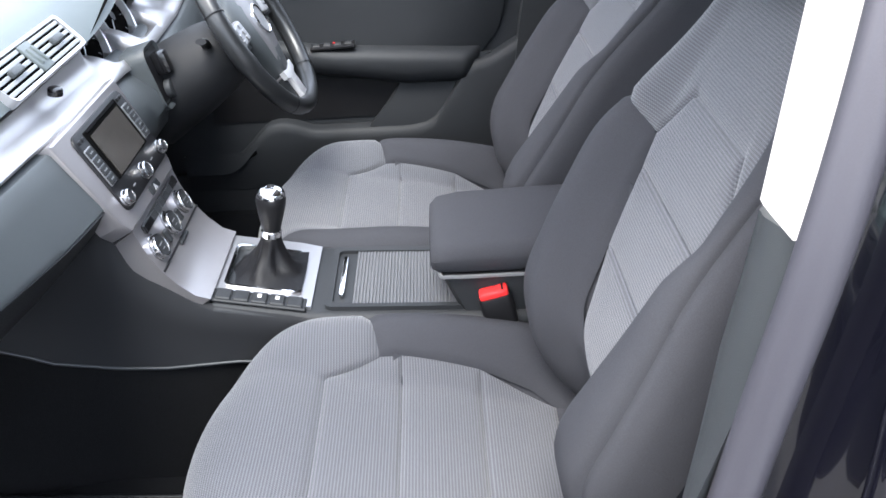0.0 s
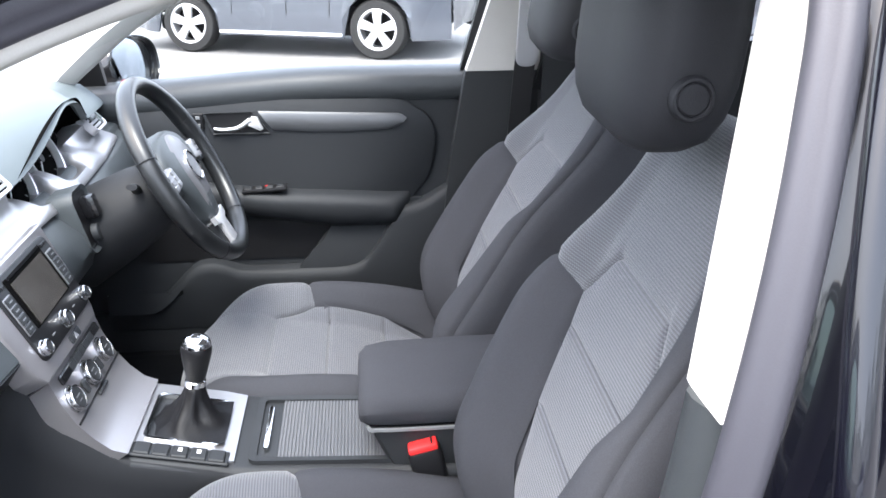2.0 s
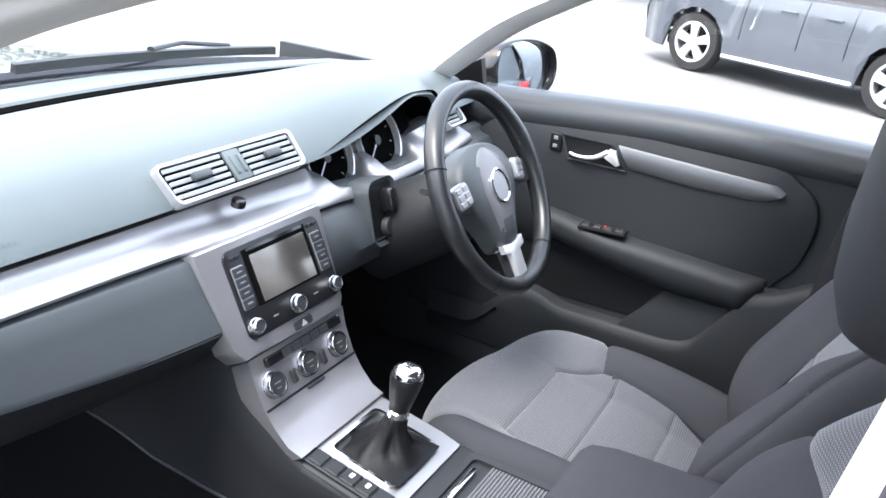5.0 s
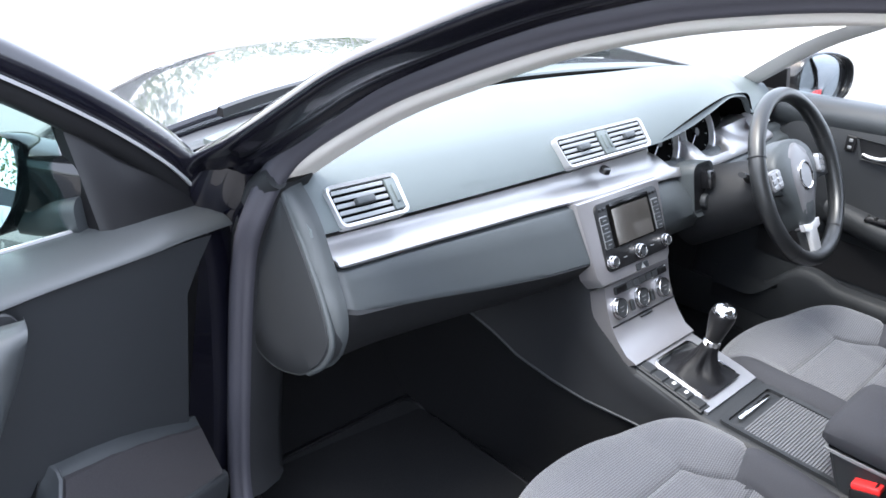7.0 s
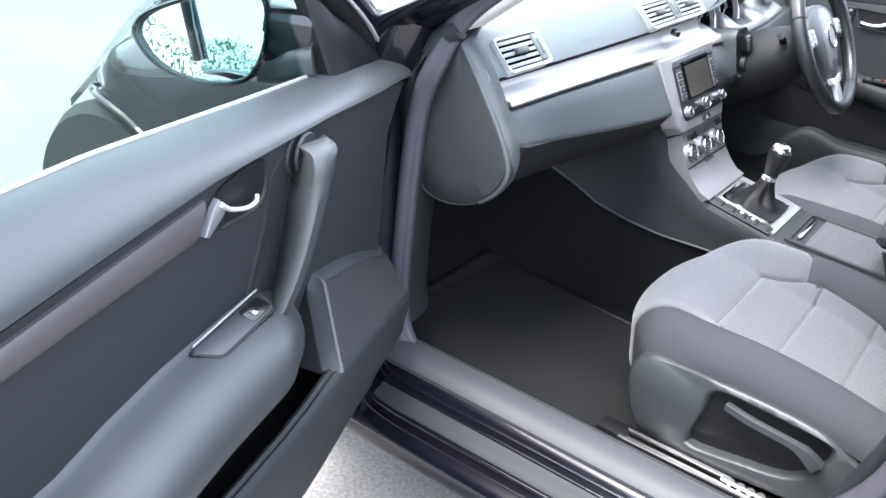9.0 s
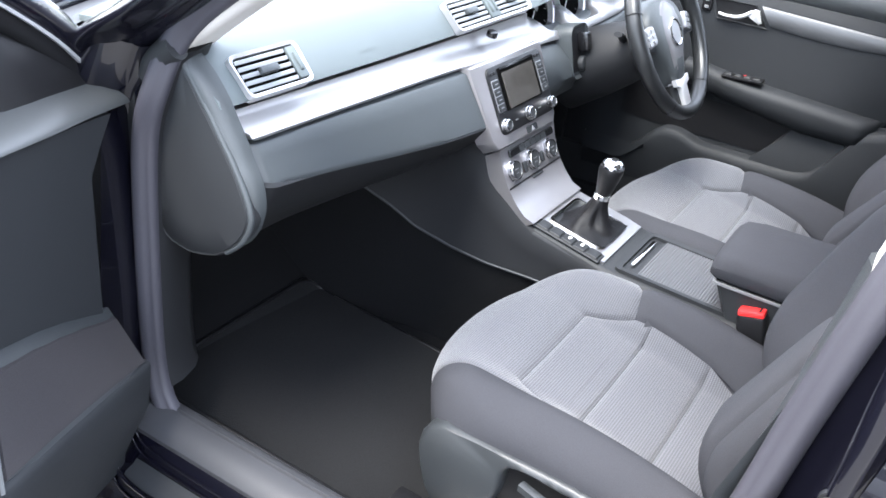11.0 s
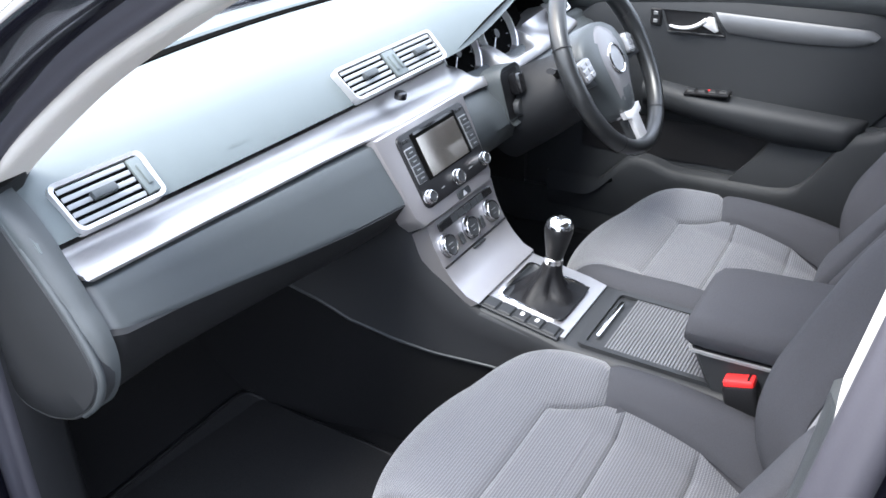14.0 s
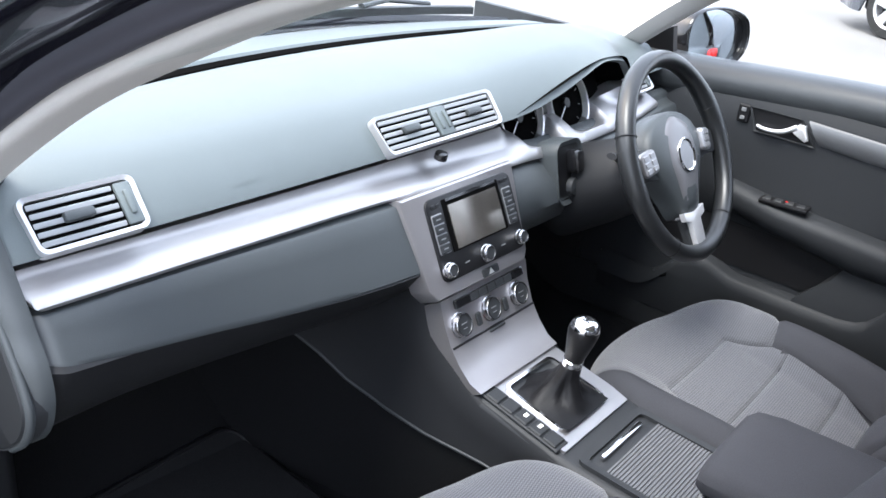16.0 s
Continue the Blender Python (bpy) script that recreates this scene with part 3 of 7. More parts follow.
for s in (1, -1):
    bm = bmesh.new()
    rows = []
    for x in np.linspace(0.86, 1.93, 72):
        arch = max(0.0, 0.345 ** 2 - (x - 1.52) ** 2) ** 0.5
        low = max(0.20, 0.305 + arch if arch else 0.2)
        top = 0.905 - 0.105 * ease(0.95, 1.5, x) - 0.20 * ease(1.42, 1.90, x)
        inn = -0.28 * ease(1.42, 1.95, x) ** 1.4
        side = 0.90 + inn
        mid = max(low + 0.012, top - 0.20)
        rows.append([(x, s * (side - 0.11), top), (x, s * (side - 0.072), top - 0.006), (x, s * (side - 0.040), top - 0.024), (x, s * (side - 0.016), top - 0.06), (x, s * (side - 0.012), top - 0.10), (x, s * (side - 0.002), max(low + 0.02, top - 0.15)), (x, s * side, mid), (x, s * (side + 0.006), low + 0.008), (x, s * (side + 0.006), low)])
    slab(bm, rows, (0, -s * 0.03, 0))
    part("front_wing", bm, PAINT, car, "gloss black front wing")
    bm = bmesh.new()
    lathe(bm, axes((1.52, s * 0.66, 0.315), (s, 0, 0), (0, 0, 1)) @ pose(0, 0, -0.22), [(0.20, 0), (0.29, 0.0), (0.315, 0.03), (0.315, 0.17), (0.29, 0.2), (0.20, 0.2)], 36)
    part("tyre", bm, TYRE, car)
    bm = bmesh.new()
    prism(bm, rounded(0.22, 0.12, 0.03), axes((1.765, s * 0.680, 0.60), (-0.6, s * 0.75, 0), (-0.2, 0, 1)), -0.02, 0.02, 0.01)
    part("headlamp", bm, CHROME, car, "clear headlamp")

# rear body closing the car behind the seats
for s in (1, -1):
    bm = bmesh.new()
    rows = []
    for x in np.linspace(-1.0 if s > 0 else -0.20, -2.72, 64):
        arch = max(0.0, 0.345 ** 2 - (x + 1.18) ** 2) ** 0.5
        low = max(0.22, 0.305 + arch if arch else 0.22)
        top = lerp([-2.72, -2.3, -1.0, -0.2], [0.91, 0.955, 0.955, 0.940], x)
        side = 0.885 - 0.16 * ease(-2.25, -2.75, x) ** 1.5
        rows.append([(x, s * (side - 0.085), top), (x, s * (side - 0.040), top - 0.05), (x, s * (side - 0.012), max(low + 0.02, top - 0.16)), (x, s * side, max(low + 0.012, 0.60)), (x, s * (side + 0.004), low + 0.008), (x, s * (side + 0.002), low)])
    slab(bm, rows, (0, -s * 0.03, 0))
    part("rear_wing", bm, PAINT, car, "gloss black rear wing")
    bm = bmesh.new()
    slab(bm, [[(-1.20, s * 0.585, 1.265), (-1.12, s * 0.70, 1.12), (-1.10, s * 0.80, 0.955)], [(-1.55, s * 0.575, 1.190), (-1.60, s * 0.69, 1.08), (-1.62, s * 0.80, 0.955)], [(-1.90, s * 0.565, 1.090), (-1.98, s * 0.68, 1.02), (-2.05, s * 0.80, 0.955)]], (0, -s * 0.02, 0))
    part("rear_pillar", bm, PAINT, car, "gloss black rear pillar")
    bm = bmesh.new()
    lathe(bm, axes((-1.18, s * 0.66, 0.315), (s, 0, 0), (0, 0, 1)) @ pose(0, 0, -0.22), [(0.20, 0), (0.29, 0.0), (0.315, 0.03), (0.315, 0.17), (0.29, 0.2), (0.20, 0.2)], 36)
    part("tyre", bm, TYRE, car)
bm = bmesh.new()
slab(bm, [[(-1.88, y, 1.085), (-2.08, y, 0.985 + 0.02 * (1 - (y / 0.8) ** 2)), (-2.50, y, 0.965 + 0.02 * (1 - (y / 0.8) ** 2)), (-2.70 - 0.06 * (1 - (y / 0.8) ** 2), y, 0.93), (-2.73 - 0.08 * (1 - (y / 0.8) ** 2), y, 0.60), (-2.70 - 0.08 * (1 - (y / 0.8) ** 2), y, 0.26)] for y in np.linspace(-0.80, 0.80, 14)], (0.02, 0, -0.02))
part("boot", bm, PAINT, car, "gloss black boot lid and rear bumper")

# ---------------------------------------------------------------- dashboard
dash = thing("dashboard", "dark grey soft-touch dashboard with silver trim strips", "dashboard", kind="structure")
PROF = [(1.00, 0.925), (0.985, 0.944), (0.90, 0.961), (0.80, 0.964), (0.725, 0.957), (0.690, 0.944), (0.662, 0.917), (0.644, 0.897), (0.638, 0.887)]


def bow(y):
    """How far the dash face stands forward of its middle."""
    return 0.016 * (y / 0.70) ** 2 - 0.006


def hood_arch(y):
    """Height share of the cowl over the dials: a long rise from the middle, a short fall at the door."""
    ys = [-0.665, -0.645, -0.62, -0.60, -0.56, -0.50, -0.46, -0.36, -0.25, -0.19, -0.15]
    hs = [0.0, 0.12, 0.52, 0.74, 0.83, 0.885, 0.84, 0.57, 0.25, 0.09, 0.0]
    return float(np.mean(np.interp(y + np.linspace(-0.018, 0.018, 9), ys, hs)))


def strip_low(y):
    """Lower edge of the silver strip along the dash."""
    return lerp([-0.75, -0.62, -0.30, -0.20, 0.13, 0.29, 0.52, 0.69], [0.824, 0.808, 0.806, 0.816, 0.831, 0.836, 0.840, 0.841], y)



bm = bmesh.new()
rows = []
for y in np.linspace(0.735, -0.805, 140):
    end = ease(0.60, 0.735, y) + ease(-0.68, -0.805, y)
    h = hood_arch(y)
    lip_x, lip_z = 0.638 - 0.003 * h, 0.887 + 0.079 * h
    r = []
    for i, (x, z) in enumerate(PROF):
        lift = h * 0.018 * ease(1.0, 0.76, x)
        curve = -0.13 * (y / 0.735) ** 2 if i < 2 else -0.07 * (y / 0.735) ** 2 if i == 2 else 0
        if i > 4 and h:
            q = (i - 4) / 4
            hx, hz = 0.725 + (lip_x - 0.725) * q, 0.975 + (lip_z - 0.975) * q ** 2
            x, z, lift = x + (hx - x) * h, z + (hz - z) * h, 0
        fall = 0.4 if i == 0 else 1.0 if i < 4 else max(0.0, (7 - i) / 4)
        r.append((x + curve - 0.012 * end * fall + (bow(y) if i > 3 else 0), y, z + lift - 0.025 * end * end * fall))
    rows.append(r)
slab(bm, rows, (0.012, 0, -0.006))
part("top_pad", bm, DASH_SKYLIT, dash, "dark grey soft-touch dash top, coloured paler for sky light", sharp=50)
bm = bmesh.new()
slab(bm, [[(1.02 - 0.13 * (y / 0.735) ** 2, y, 0.930), (1.035 - 0.13 * (y / 0.735) ** 2, y, 0.944), (1.13 - 0.17 * (y / 0.735) ** 2, y, 0.938)] for y in np.linspace(0.70, -0.70, 30)], (0, 0, -0.01))
part("rear_ledge", bm, DASH_SKYLIT, dash, "dark grey ledge under the windscreen")
bm = bmesh.new()
sweep(bm, [Vector((1.008 - 0.13 * (y / 0.735) ** 2, y, 0.937)) for y in np.linspace(0.70, -0.70, 40)], [(0.012, 0.006), (-0.012, 0.006), (-0.012, -0.008), (0.012, -0.008)])
part("defroster_slot", bm, MATT_BLACK, dash, "black defroster slot")
bm = bmesh.new()
rows = []
for y in np.linspace(-0.150, -0.664, 70):
    lip = 0.887 + 0.079 * hood_arch(y)
    q = lambda k: -0.385 + (y + 0.385) * k
    rows.append([(0.640 + bow(y), y, lip - 0.003), (0.66, q(0.985), lip - 0.010), (0.690, q(0.95), lip - 0.018), (0.725, q(0.92), lip - 0.030)])
loft(bm, rows)
part("binnacle_lining", bm, MATT_BLACK, dash, "black lining round the dials")

# groove coloured black for the pad's shade, silver strip and glovebox face, passenger side
bm = bmesh.new()
slab(bm, [[(0.643 + bow(y), y, 0.893), (0.656 + bow(y), y, 0.888), (0.664 + bow(y), y, 0.878), (0.664 + bow(y), y, 0.862)] for y in np.linspace(0.72, -0.15, 12)], (0.03, 0, 0))
part("groove", bm, MATT_BLACK, dash, "gap coloured black for the shade under the pad")
# one silver strip along the whole dash, hollowed round the lower halves of the two dials
DIAL_Y, DIAL_R = (-0.285, -0.455), 0.070
ends = [0.7120, 0.7115, 0.710, 0.707, 0.703, 0.699]
bm = bmesh.new()
rows = []
for y in ends + list(np.linspace(0.69, -0.14, 40)) + list(np.linspace(-0.145, -0.66, 150)) + list(np.linspace(-0.665, -0.735, 8)):
    k = math.sqrt(max(0.0, 1 - ((y - 0.697) / 0.0152) ** 2)) if y > 0.697 else 1.0
    zl, d, mid = strip_low(y), bow(y), ease(0.22, 0.06, y)
    lift = 0.874 - zl
    r = [Vector((0.609 - 0.006 * mid, y, zl)), Vector((0.607 - 0.003 * mid, y, zl + 0.005)), Vector((0.611 - 0.001 * mid, y, zl + 0.0095)), Vector((0.621, y, zl + 0.0140)),
         Vector((0.633, y, zl + 0.0185)), Vector((0.643, y, zl + 0.0235)), Vector((0.648, y, zl + 0.0235 + (lift - 0.0235) * 0.45)), Vector((0.650, y, 0.874)), Vector((0.662, y, 0.875))]
    dial = ease(-0.150, -0.215, y) * ease(-0.640, -0.545, y)
    if dial > 0:
        near = min(abs(y - c) for c in DIAL_Y)
        v = -math.sqrt(DIAL_R ** 2 - near ** 2) if near < DIAL_R else 0.0
        v = min(v, -0.010)
        t = Vector((0.684 + 0.42 * v, y, 0.858 + 0.907 * v)) + Vector((-0.004, 0, 0.002))
        front = Vector((0.614, y, zl + 0.017))
        to = [r[0], r[1], front] + [front.lerp(t, k) + Vector((0, 0, 0.004 * math.sin(math.pi * k))) for k in (0.22, 0.45, 0.68, 0.88)] + [t, t + Vector((0.006, 0, -0.004))]
        r = [a.lerp(b, dial) for a, b in zip(r, to)]
    rows.append([Vector((p.x + d, y, max(p.z, strip_low(y) + 0.016 * (1 - k)))) for p in r])
slab(bm, rows, (0.03, 0, -0.004))
part("silver_strip", bm, SILVER, dash, "brushed silver trim strip running under the dials", sharp=50)
bm = bmesh.new()
rows, under = [], []
for y in list(np.linspace(0.713, 0.690, 8)) + list(np.linspace(0.685, 0.158, 40)):
    d = bow(y) * 1.3 + 0.010 * ease(0.688, 0.716, y) ** 2
    b = 0.027 * ease(0.62, 0.14, y)
    zc = lerp([0.08, 0.30, 0.43, 0.60, 0.75], [0.732, 0.743, 0.754, 0.773, 0.793], y)
    zt = strip_low(y) - 0.006
    at = lambda k: (0.606 + (0.5765 - 0.606) * k + d - b * (0.25 + 0.75 * k), y, zt + (zc - zt) * k)
    rows.append([(0.622 + d, y, zt + 0.003), (0.612 + d - b * 0.2, y, zt - 0.0005), (0.6085 + d - b * 0.25, y, zt), at(0.04), at(0.35), at(0.7), at(0.95), (0.5760 + d - b, y, zc - 0.002), (0.5772 + d - b, y, zc - 0.006)])
    zk = zc - 0.006
    d -= 0.010 * ease(0.58, 0.735, y) + b * 1.1
    low = lambda k: zk + (0.650 - zk) * k
    under.append([(0.5775 + d, y, zk), (0.586 + d, y, low(0.15)), (0.600 + d, y, low(0.40)), (0.622 + d, y, low(0.68)), (0.652 + d, y, low(0.90)), (0.690, y, 0.648), (0.74, y, 0.640), (0.95, y, 0.62)])
slab(bm, rows, (0.03, 0, 0.02))
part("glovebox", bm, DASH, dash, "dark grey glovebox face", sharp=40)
# underside of the dash, its downward-facing shade put into a darker plastic
bm = bmesh.new()
slab(bm, under, (0.03, 0, 0.02))
part("knee_panel", bm, CONSOLE_SIDE, dash, "dash underside below the glovebox, coloured dark for its shade", sharp=50)
# the dash skin wrapping round to its end panel
bm = bmesh.new()
wrap = smooth_path([(0.706, 0, 0.949), (0.680, 0, 0.928), (0.655, 0, 0.899), (0.636, 0, 0.868), (0.620, 0, 0.842), (0.610, 0, 0.822), (0.595, 0, 0.797), (0.588, 0, 0.772), (0.588, 0, 0.745), (0.599, 0, 0.712), (0.621, 0, 0.683), (0.650, 0, 0.664)], 4)
slab(bm, [[(p.x + dx, y, p.z + dx * 0.2) for p in wrap] for y, dx in ((0.7095, 0.014), (0.7135, -0.002), (0.724, -0.0015), (0.733, 0.003), (0.740, 0.011), (0.745, 0.022))], (0.012, 0, -0.002))
part("end_wrap", bm, DASH, dash, "dark grey dash skin turned round to the end panel", sharp=60)
bm = bmesh.new()
prism(bm, rounded(0.13, 0.018, 0.007), axes((0.598, 0.33, 0.716), (0, -1, 0), (-0.62, 0, 0.78)), -0.004, 0.004, 0.002)
part("glovebox_catch", bm, BLACK, dash, "black glovebox catch")
# driver's side lower panel
bm = bmesh.new()
rows = []
for y in np.linspace(-0.085, -0.815, 30):
    z = strip_low(y) - 0.005
    b = 0.030 * ease(-0.12, -0.21, y) * ease(-0.62, -0.50, y)
    c = 0.020 * ease(-0.20, -0.12, y)
    rows.append([(0.622, y, z + 0.002), (0.608, y, z - 0.001), (0.603 - b * 0.1, y, z - 0.005), (0.590 - b * 0.9 - c, y, z - 0.035), (0.577 - b * 0.8 - c, y, 0.740), (0.585 - b * 0.5 - c, y, 0.695), (0.62, y, 0.655), (0.72, y, 0.63), (0.95, y, 0.62)])
slab(bm, rows, (0.03, 0, 0.02))
part("driver_panel", bm, DASH, dash, "dark grey lower panel on the driver's side")
# end panel facing the open door
bm = bmesh.new()
out = [(0.735, 0.945), (0.705, 0.935), (0.675, 0.895), (0.645, 0.855), (0.615, 0.81), (0.592, 0.765), (0.588, 0.735), (0.605, 0.700), (0.635, 0.672), (0.665, 0.655), (0.72, 0.645), (0.768, 0.67), (0.775, 0.80), (0.755, 0.90)]
line2 = smooth_path([(x, 0, z) for x, z in out], 4, closed=True)
cx, cz = 0.68, 0.78
rows = [[(cx + (p.x - cx) * k, yy, cz + (p.z - cz) * k) for p in line2] for k, yy in ((1.0, 0.722), (1.0, 0.738), (0.99, 0.744), (0.97, 0.747), (0.955, 0.7455), (0.94, 0.748), (0.6, 0.752), (0.05, 0.754))]
loft(bm, rows, caps=True, closed=True)
part("end_panel", bm, TRIM_DARK, dash, "dark grey dashboard end panel", sharp=50)
bm = bmesh.new()
sweep(bm, smooth_path([(0.712, 0.741, 0.940), (0.678, 0.741, 0.898), (0.648, 0.741, 0.856), (0.617, 0.741, 0.81), (0.594, 0.741, 0.765), (0.590, 0.741, 0.735), (0.606, 0.741, 0.701), (0.637, 0.741, 0.673)], 5), circle(0.0055, 10), up=(0, 1, 0))
part("end_rim", bm, DASH, dash, "raised grey rim of the end panel", sharp=80)
bm = bmesh.new()
cyl(bm, axes((0.607, 0.318, 0.694), (0, -1, 0), (-0.7, 0, 0.7)), 0.0016, 0.004, 10)
part("screw_cap", bm, GREY_PLASTIC, dash)


bm = bmesh.new()
for k in range(6):
    box(bm, (0.0075 * k, 0, 0.0), (0.0045, 0.005, 0.0002), axes((0.650 + bow(0.42), 0.42, 0.905), (-0.02, -1, 0), (0.62, 0, 0.78)))
part("moulded_mark", bm, DASH_SKYLIT, dash, "faint moulded lettering bars")
VENT_SILVER = mat("vent_frame_silver", (0.45, 0.45, 0.46), 0.36, metal=0.6, grain=0.03, scale=900)
VENT_SLAT = mat("vent_slat_plastic", (0.27, 0.28, 0.29), 0.4)


def vent(y, width, tabs, wheel, dx=0.0, dz=0.0, h=0.068):
    """An air vent on the slanting dash face, with frame, slats and tabs."""
    m = axes((0.6655 + dx + bow(y), y, 0.9205 + dz), (-0.046 * y, -1, 0), (0.70, 0, 0.714))
    flare = lambda pts: [(px_ * (1 + 0.9 * py_ * 0.05 / 0.068), py_) for px_, py_ in pts]
    bm = bmesh.new()
    ring_frame(bm, flare(rounded(width, h, 0.011)), flare(rounded(width - 0.011, h - 0.011, 0.008)), m, -0.01, 0.008, 0.002)
    v = part("air_vent", bm, VENT_SILVER, dash, "silver-framed air vent")
    bm = bmesh.new()
    box(bm, (0, 0, 0.0), (width - 0.012, h - 0.012, 0.004), m)
    part("vent_back", bm, MATT_BLACK, v)
    panels = [(0, width - 0.016 - wheel)] if tabs == 1 else [(-width / 4 - 0.006, width / 2 - 0.03), (width / 4 + 0.006, width / 2 - 0.03)]
    for cx0, w in panels:
        cx0 = cx0 - wheel / 2 if tabs == 1 else cx0
        for k in range(5):
            bm = bmesh.new()
            box(bm, (0, 0, 0), (w, 0.0062, 0.0020), m @ pose(cx0, (k - 2) * (h - 0.013) / 5.0, 0.0046, 14), 0.0008, 1)
            part("slat", bm, VENT_SLAT, v)
        bm = bmesh.new()
        box(bm, (cx0, 0.0, 0.010), (0.036, 0.012, 0.010), m, 0.003)
        part("tab", bm, DASH, v)
    bm = bmesh.new()
    if tabs == 1:
        box(bm, (width / 2 - 0.006 - wheel / 2, 0, 0.005), (wheel, h - 0.016, 0.006), m, 0.002)
        box(bm, (width / 2 - 0.006 - wheel / 2, 0, 0.009), (0.007, 0.030, 0.006), m, 0.002)
    else:
        box(bm, (0, 0, 0.005), (0.034, h - 0.014, 0.006), m, 0.002)
        for s in (-0.008, 0.008):
            box(bm, (s, 0, 0.009), (0.006, 0.03, 0.006), m, 0.002)
    part("thumb_wheel", bm, DASH_SKYLIT, v, "grey thumb wheel")


vent(0.618, 0.136, 1, 0.020, -0.006, -0.008)
vent(0.012, 0.290, 2, 0.0, -0.012, -0.007, 0.064)
vent(-0.69, 0.085, 1, 0.014, -0.020, -0.045, 0.060)

# small knob on the strip over the radio
bm = bmesh.new()
cyl(bm, axes((0.619, 0.038, 0.866), (0, -1, 0), (1, 0, 0.2)), 0.011, 0.012, 20, bevel=0.004)
part("sensor_knob", bm, GLOSS_BLACK, dash)

# centre stack: silver radio surround
SU, SV = (0, -1, 0), (0.454, 0, 0.891)
m = axes((0.550, 0.0, 0.761), SU, SV)
bm = bmesh.new()
prism(bm, [(-0.168, 0.086), (-0.155, -0.060), (-0.140, -0.080), (0.092, -0.084), (0.105, -0.068), (0.124, 0.086)], m, -0.04, 0.0, 0.007)
stack = part("radio_surround", bm, CONSOLE_TOP, dash, "silver radio surround", sharp=30)
m = m @ pose(-0.0105, 0.001, 0) @ Matrix.Diagonal((1.09, 0.95, 1, 1))
bm = bmesh.new()
prism(bm, rounded(0.202, 0.138, 0.014), m @ pose(0, 0.006, 0), -0.002, 0.004, 0.002)
radio = part("radio", bm, BLACK, stack, "dark grey touchscreen radio")
m2 = m @ pose(0, 0.006, 0.004)


def bit(name, bm, material, label=""):
    ob = part(name, bm, material, radio, label)
    return ob


bm = bmesh.new()
box(bm, (0, 0.018, 0.0005), (0.134, 0.088, 0.003), m2, 0.001, 1)
bit("bezel", bm, MATT_BLACK)
bm = bmesh.new()
box(bm, (0, 0.014, 0.0025), (0.116, 0.074, 0.002), m2)
bit("screen", bm, SCREEN, "dark reflective touchscreen")
bm = bmesh.new()
box(bm, (0, 0.060, 0.002), (0.12, 0.005, 0.002), m2)
bit("disc_slot", bm, GLOSS_BLACK)
for s in (-1, 1):
    bm = bmesh.new()
    prism(bm, rounded(0.0235, 0.066, 0.003), m2 @ pose(s * 0.084, 0.010, 0), -0.001, 0.0012, 0.0004)
    bit("button_plate", bm, PAD_SILVER if s < 0 else GREY_PLASTIC)
    for k in range(4):
        bm = bmesh.new()
        box(bm, (s * 0.084, 0.0343 - k * 0.0162, 0.0018), (0.0212, 0.0142, 0.003), m2, 0.0012, 1)
        button = bit("button", bm, TRIM_DARK)
        bm = bmesh.new()
        box(bm, (s * 0.084, 0.0343 - k * 0.0162, 0.0034), (0.010, 0.0022, 0.0004), m2)
        part("button_mark", bm, GREY_PLASTIC, radio)
    bm = bmesh.new()
    for q in (0, 0.011):
        box(bm, (s * (0.088 - q), 0.056, 0.001), (0.009, 0.006, 0.003), m2, 0.001, 1)
    bit("small_button", bm, BLACK)
for y, r in ((-0.088, 0.0115), (0.0, 0.0135), (0.088, 0.0115)):
    bm = bmesh.new()
    mk = m2 @ pose(y, -0.050, 0)
    lathe(bm, mk, [(r + 0.0015, 0), (r + 0.0015, 0.003), (r, 0.004), (r, 0.010), (r - 0.002, 0.012), (r * 0.74, 0.012), (r * 0.7, 0.010)], 28)
    bit("knob", bm, RING_METAL, "chrome-ringed rotary knob")
    bm = bmesh.new()
    cyl(bm, mk @ pose(0, 0, 0.006), r * 0.74, 0.005, 20)
    part("knob_face", bm, TRIM_DARK, radio)
for y in (-0.045, 0.045):
    bm = bmesh.new()
    box(bm, (y, -0.050, 0.001), (0.010, 0.002, 0.001), m2)
    bit("mark", bm, GREY_PLASTIC)
bm = bmesh.new()
box(bm, (0.004, -0.076, 0.001), (0.040, 0.014, 0.003), m, 0.002, 1)
hz = part("hazard_button", bm, TRIM_DARK, stack)
bm = bmesh.new()
prism(bm, [(-0.002, -0.081), (0.010, -0.081), (0.004, -0.071)], m, 0.0025, 0.0035)
part("hazard_mark", bm, SATIN, hz, "grey triangle mark")

# climate panel and console face running down to the lever
FACE = [(0.521, 0.682), (0.511, 0.648), (0.494, 0.611), (0.474, 0.584), (0.452, 0.562), (0.43, 0.553)]
bm = bmesh.new()
rows = []
for y in np.linspace(0.120, -0.106, 10):
    rows.append([(x, y * lerp([0, 5], [1.0, 0.98], i) + (0.008 * (1 - i / 5) if y > 0.11 else 0), z) for i, (x, z) in enumerate(FACE)])
slab(bm, rows, (0.03, 0, -0.02))
climate = part("climate_panel", bm, CONSOLE_TOP, dash, "greige metallic climate panel", sharp=60)
bm = bmesh.new()
sweep(bm, [Vector((0.4905, y, 0.6075)) for y in np.linspace(0.120, -0.106, 6)], [(0.0012, 0.0014), (-0.0012, 0.0014), (-0.0012, -0.0014), (0.0012, -0.0014)])
part("panel_seam", bm, BLACK, climate)
CV = (0.45, 0, 0.893)
mc = axes((0.508, 0.0, 0.638), SU, CV)
bm = bmesh.new()
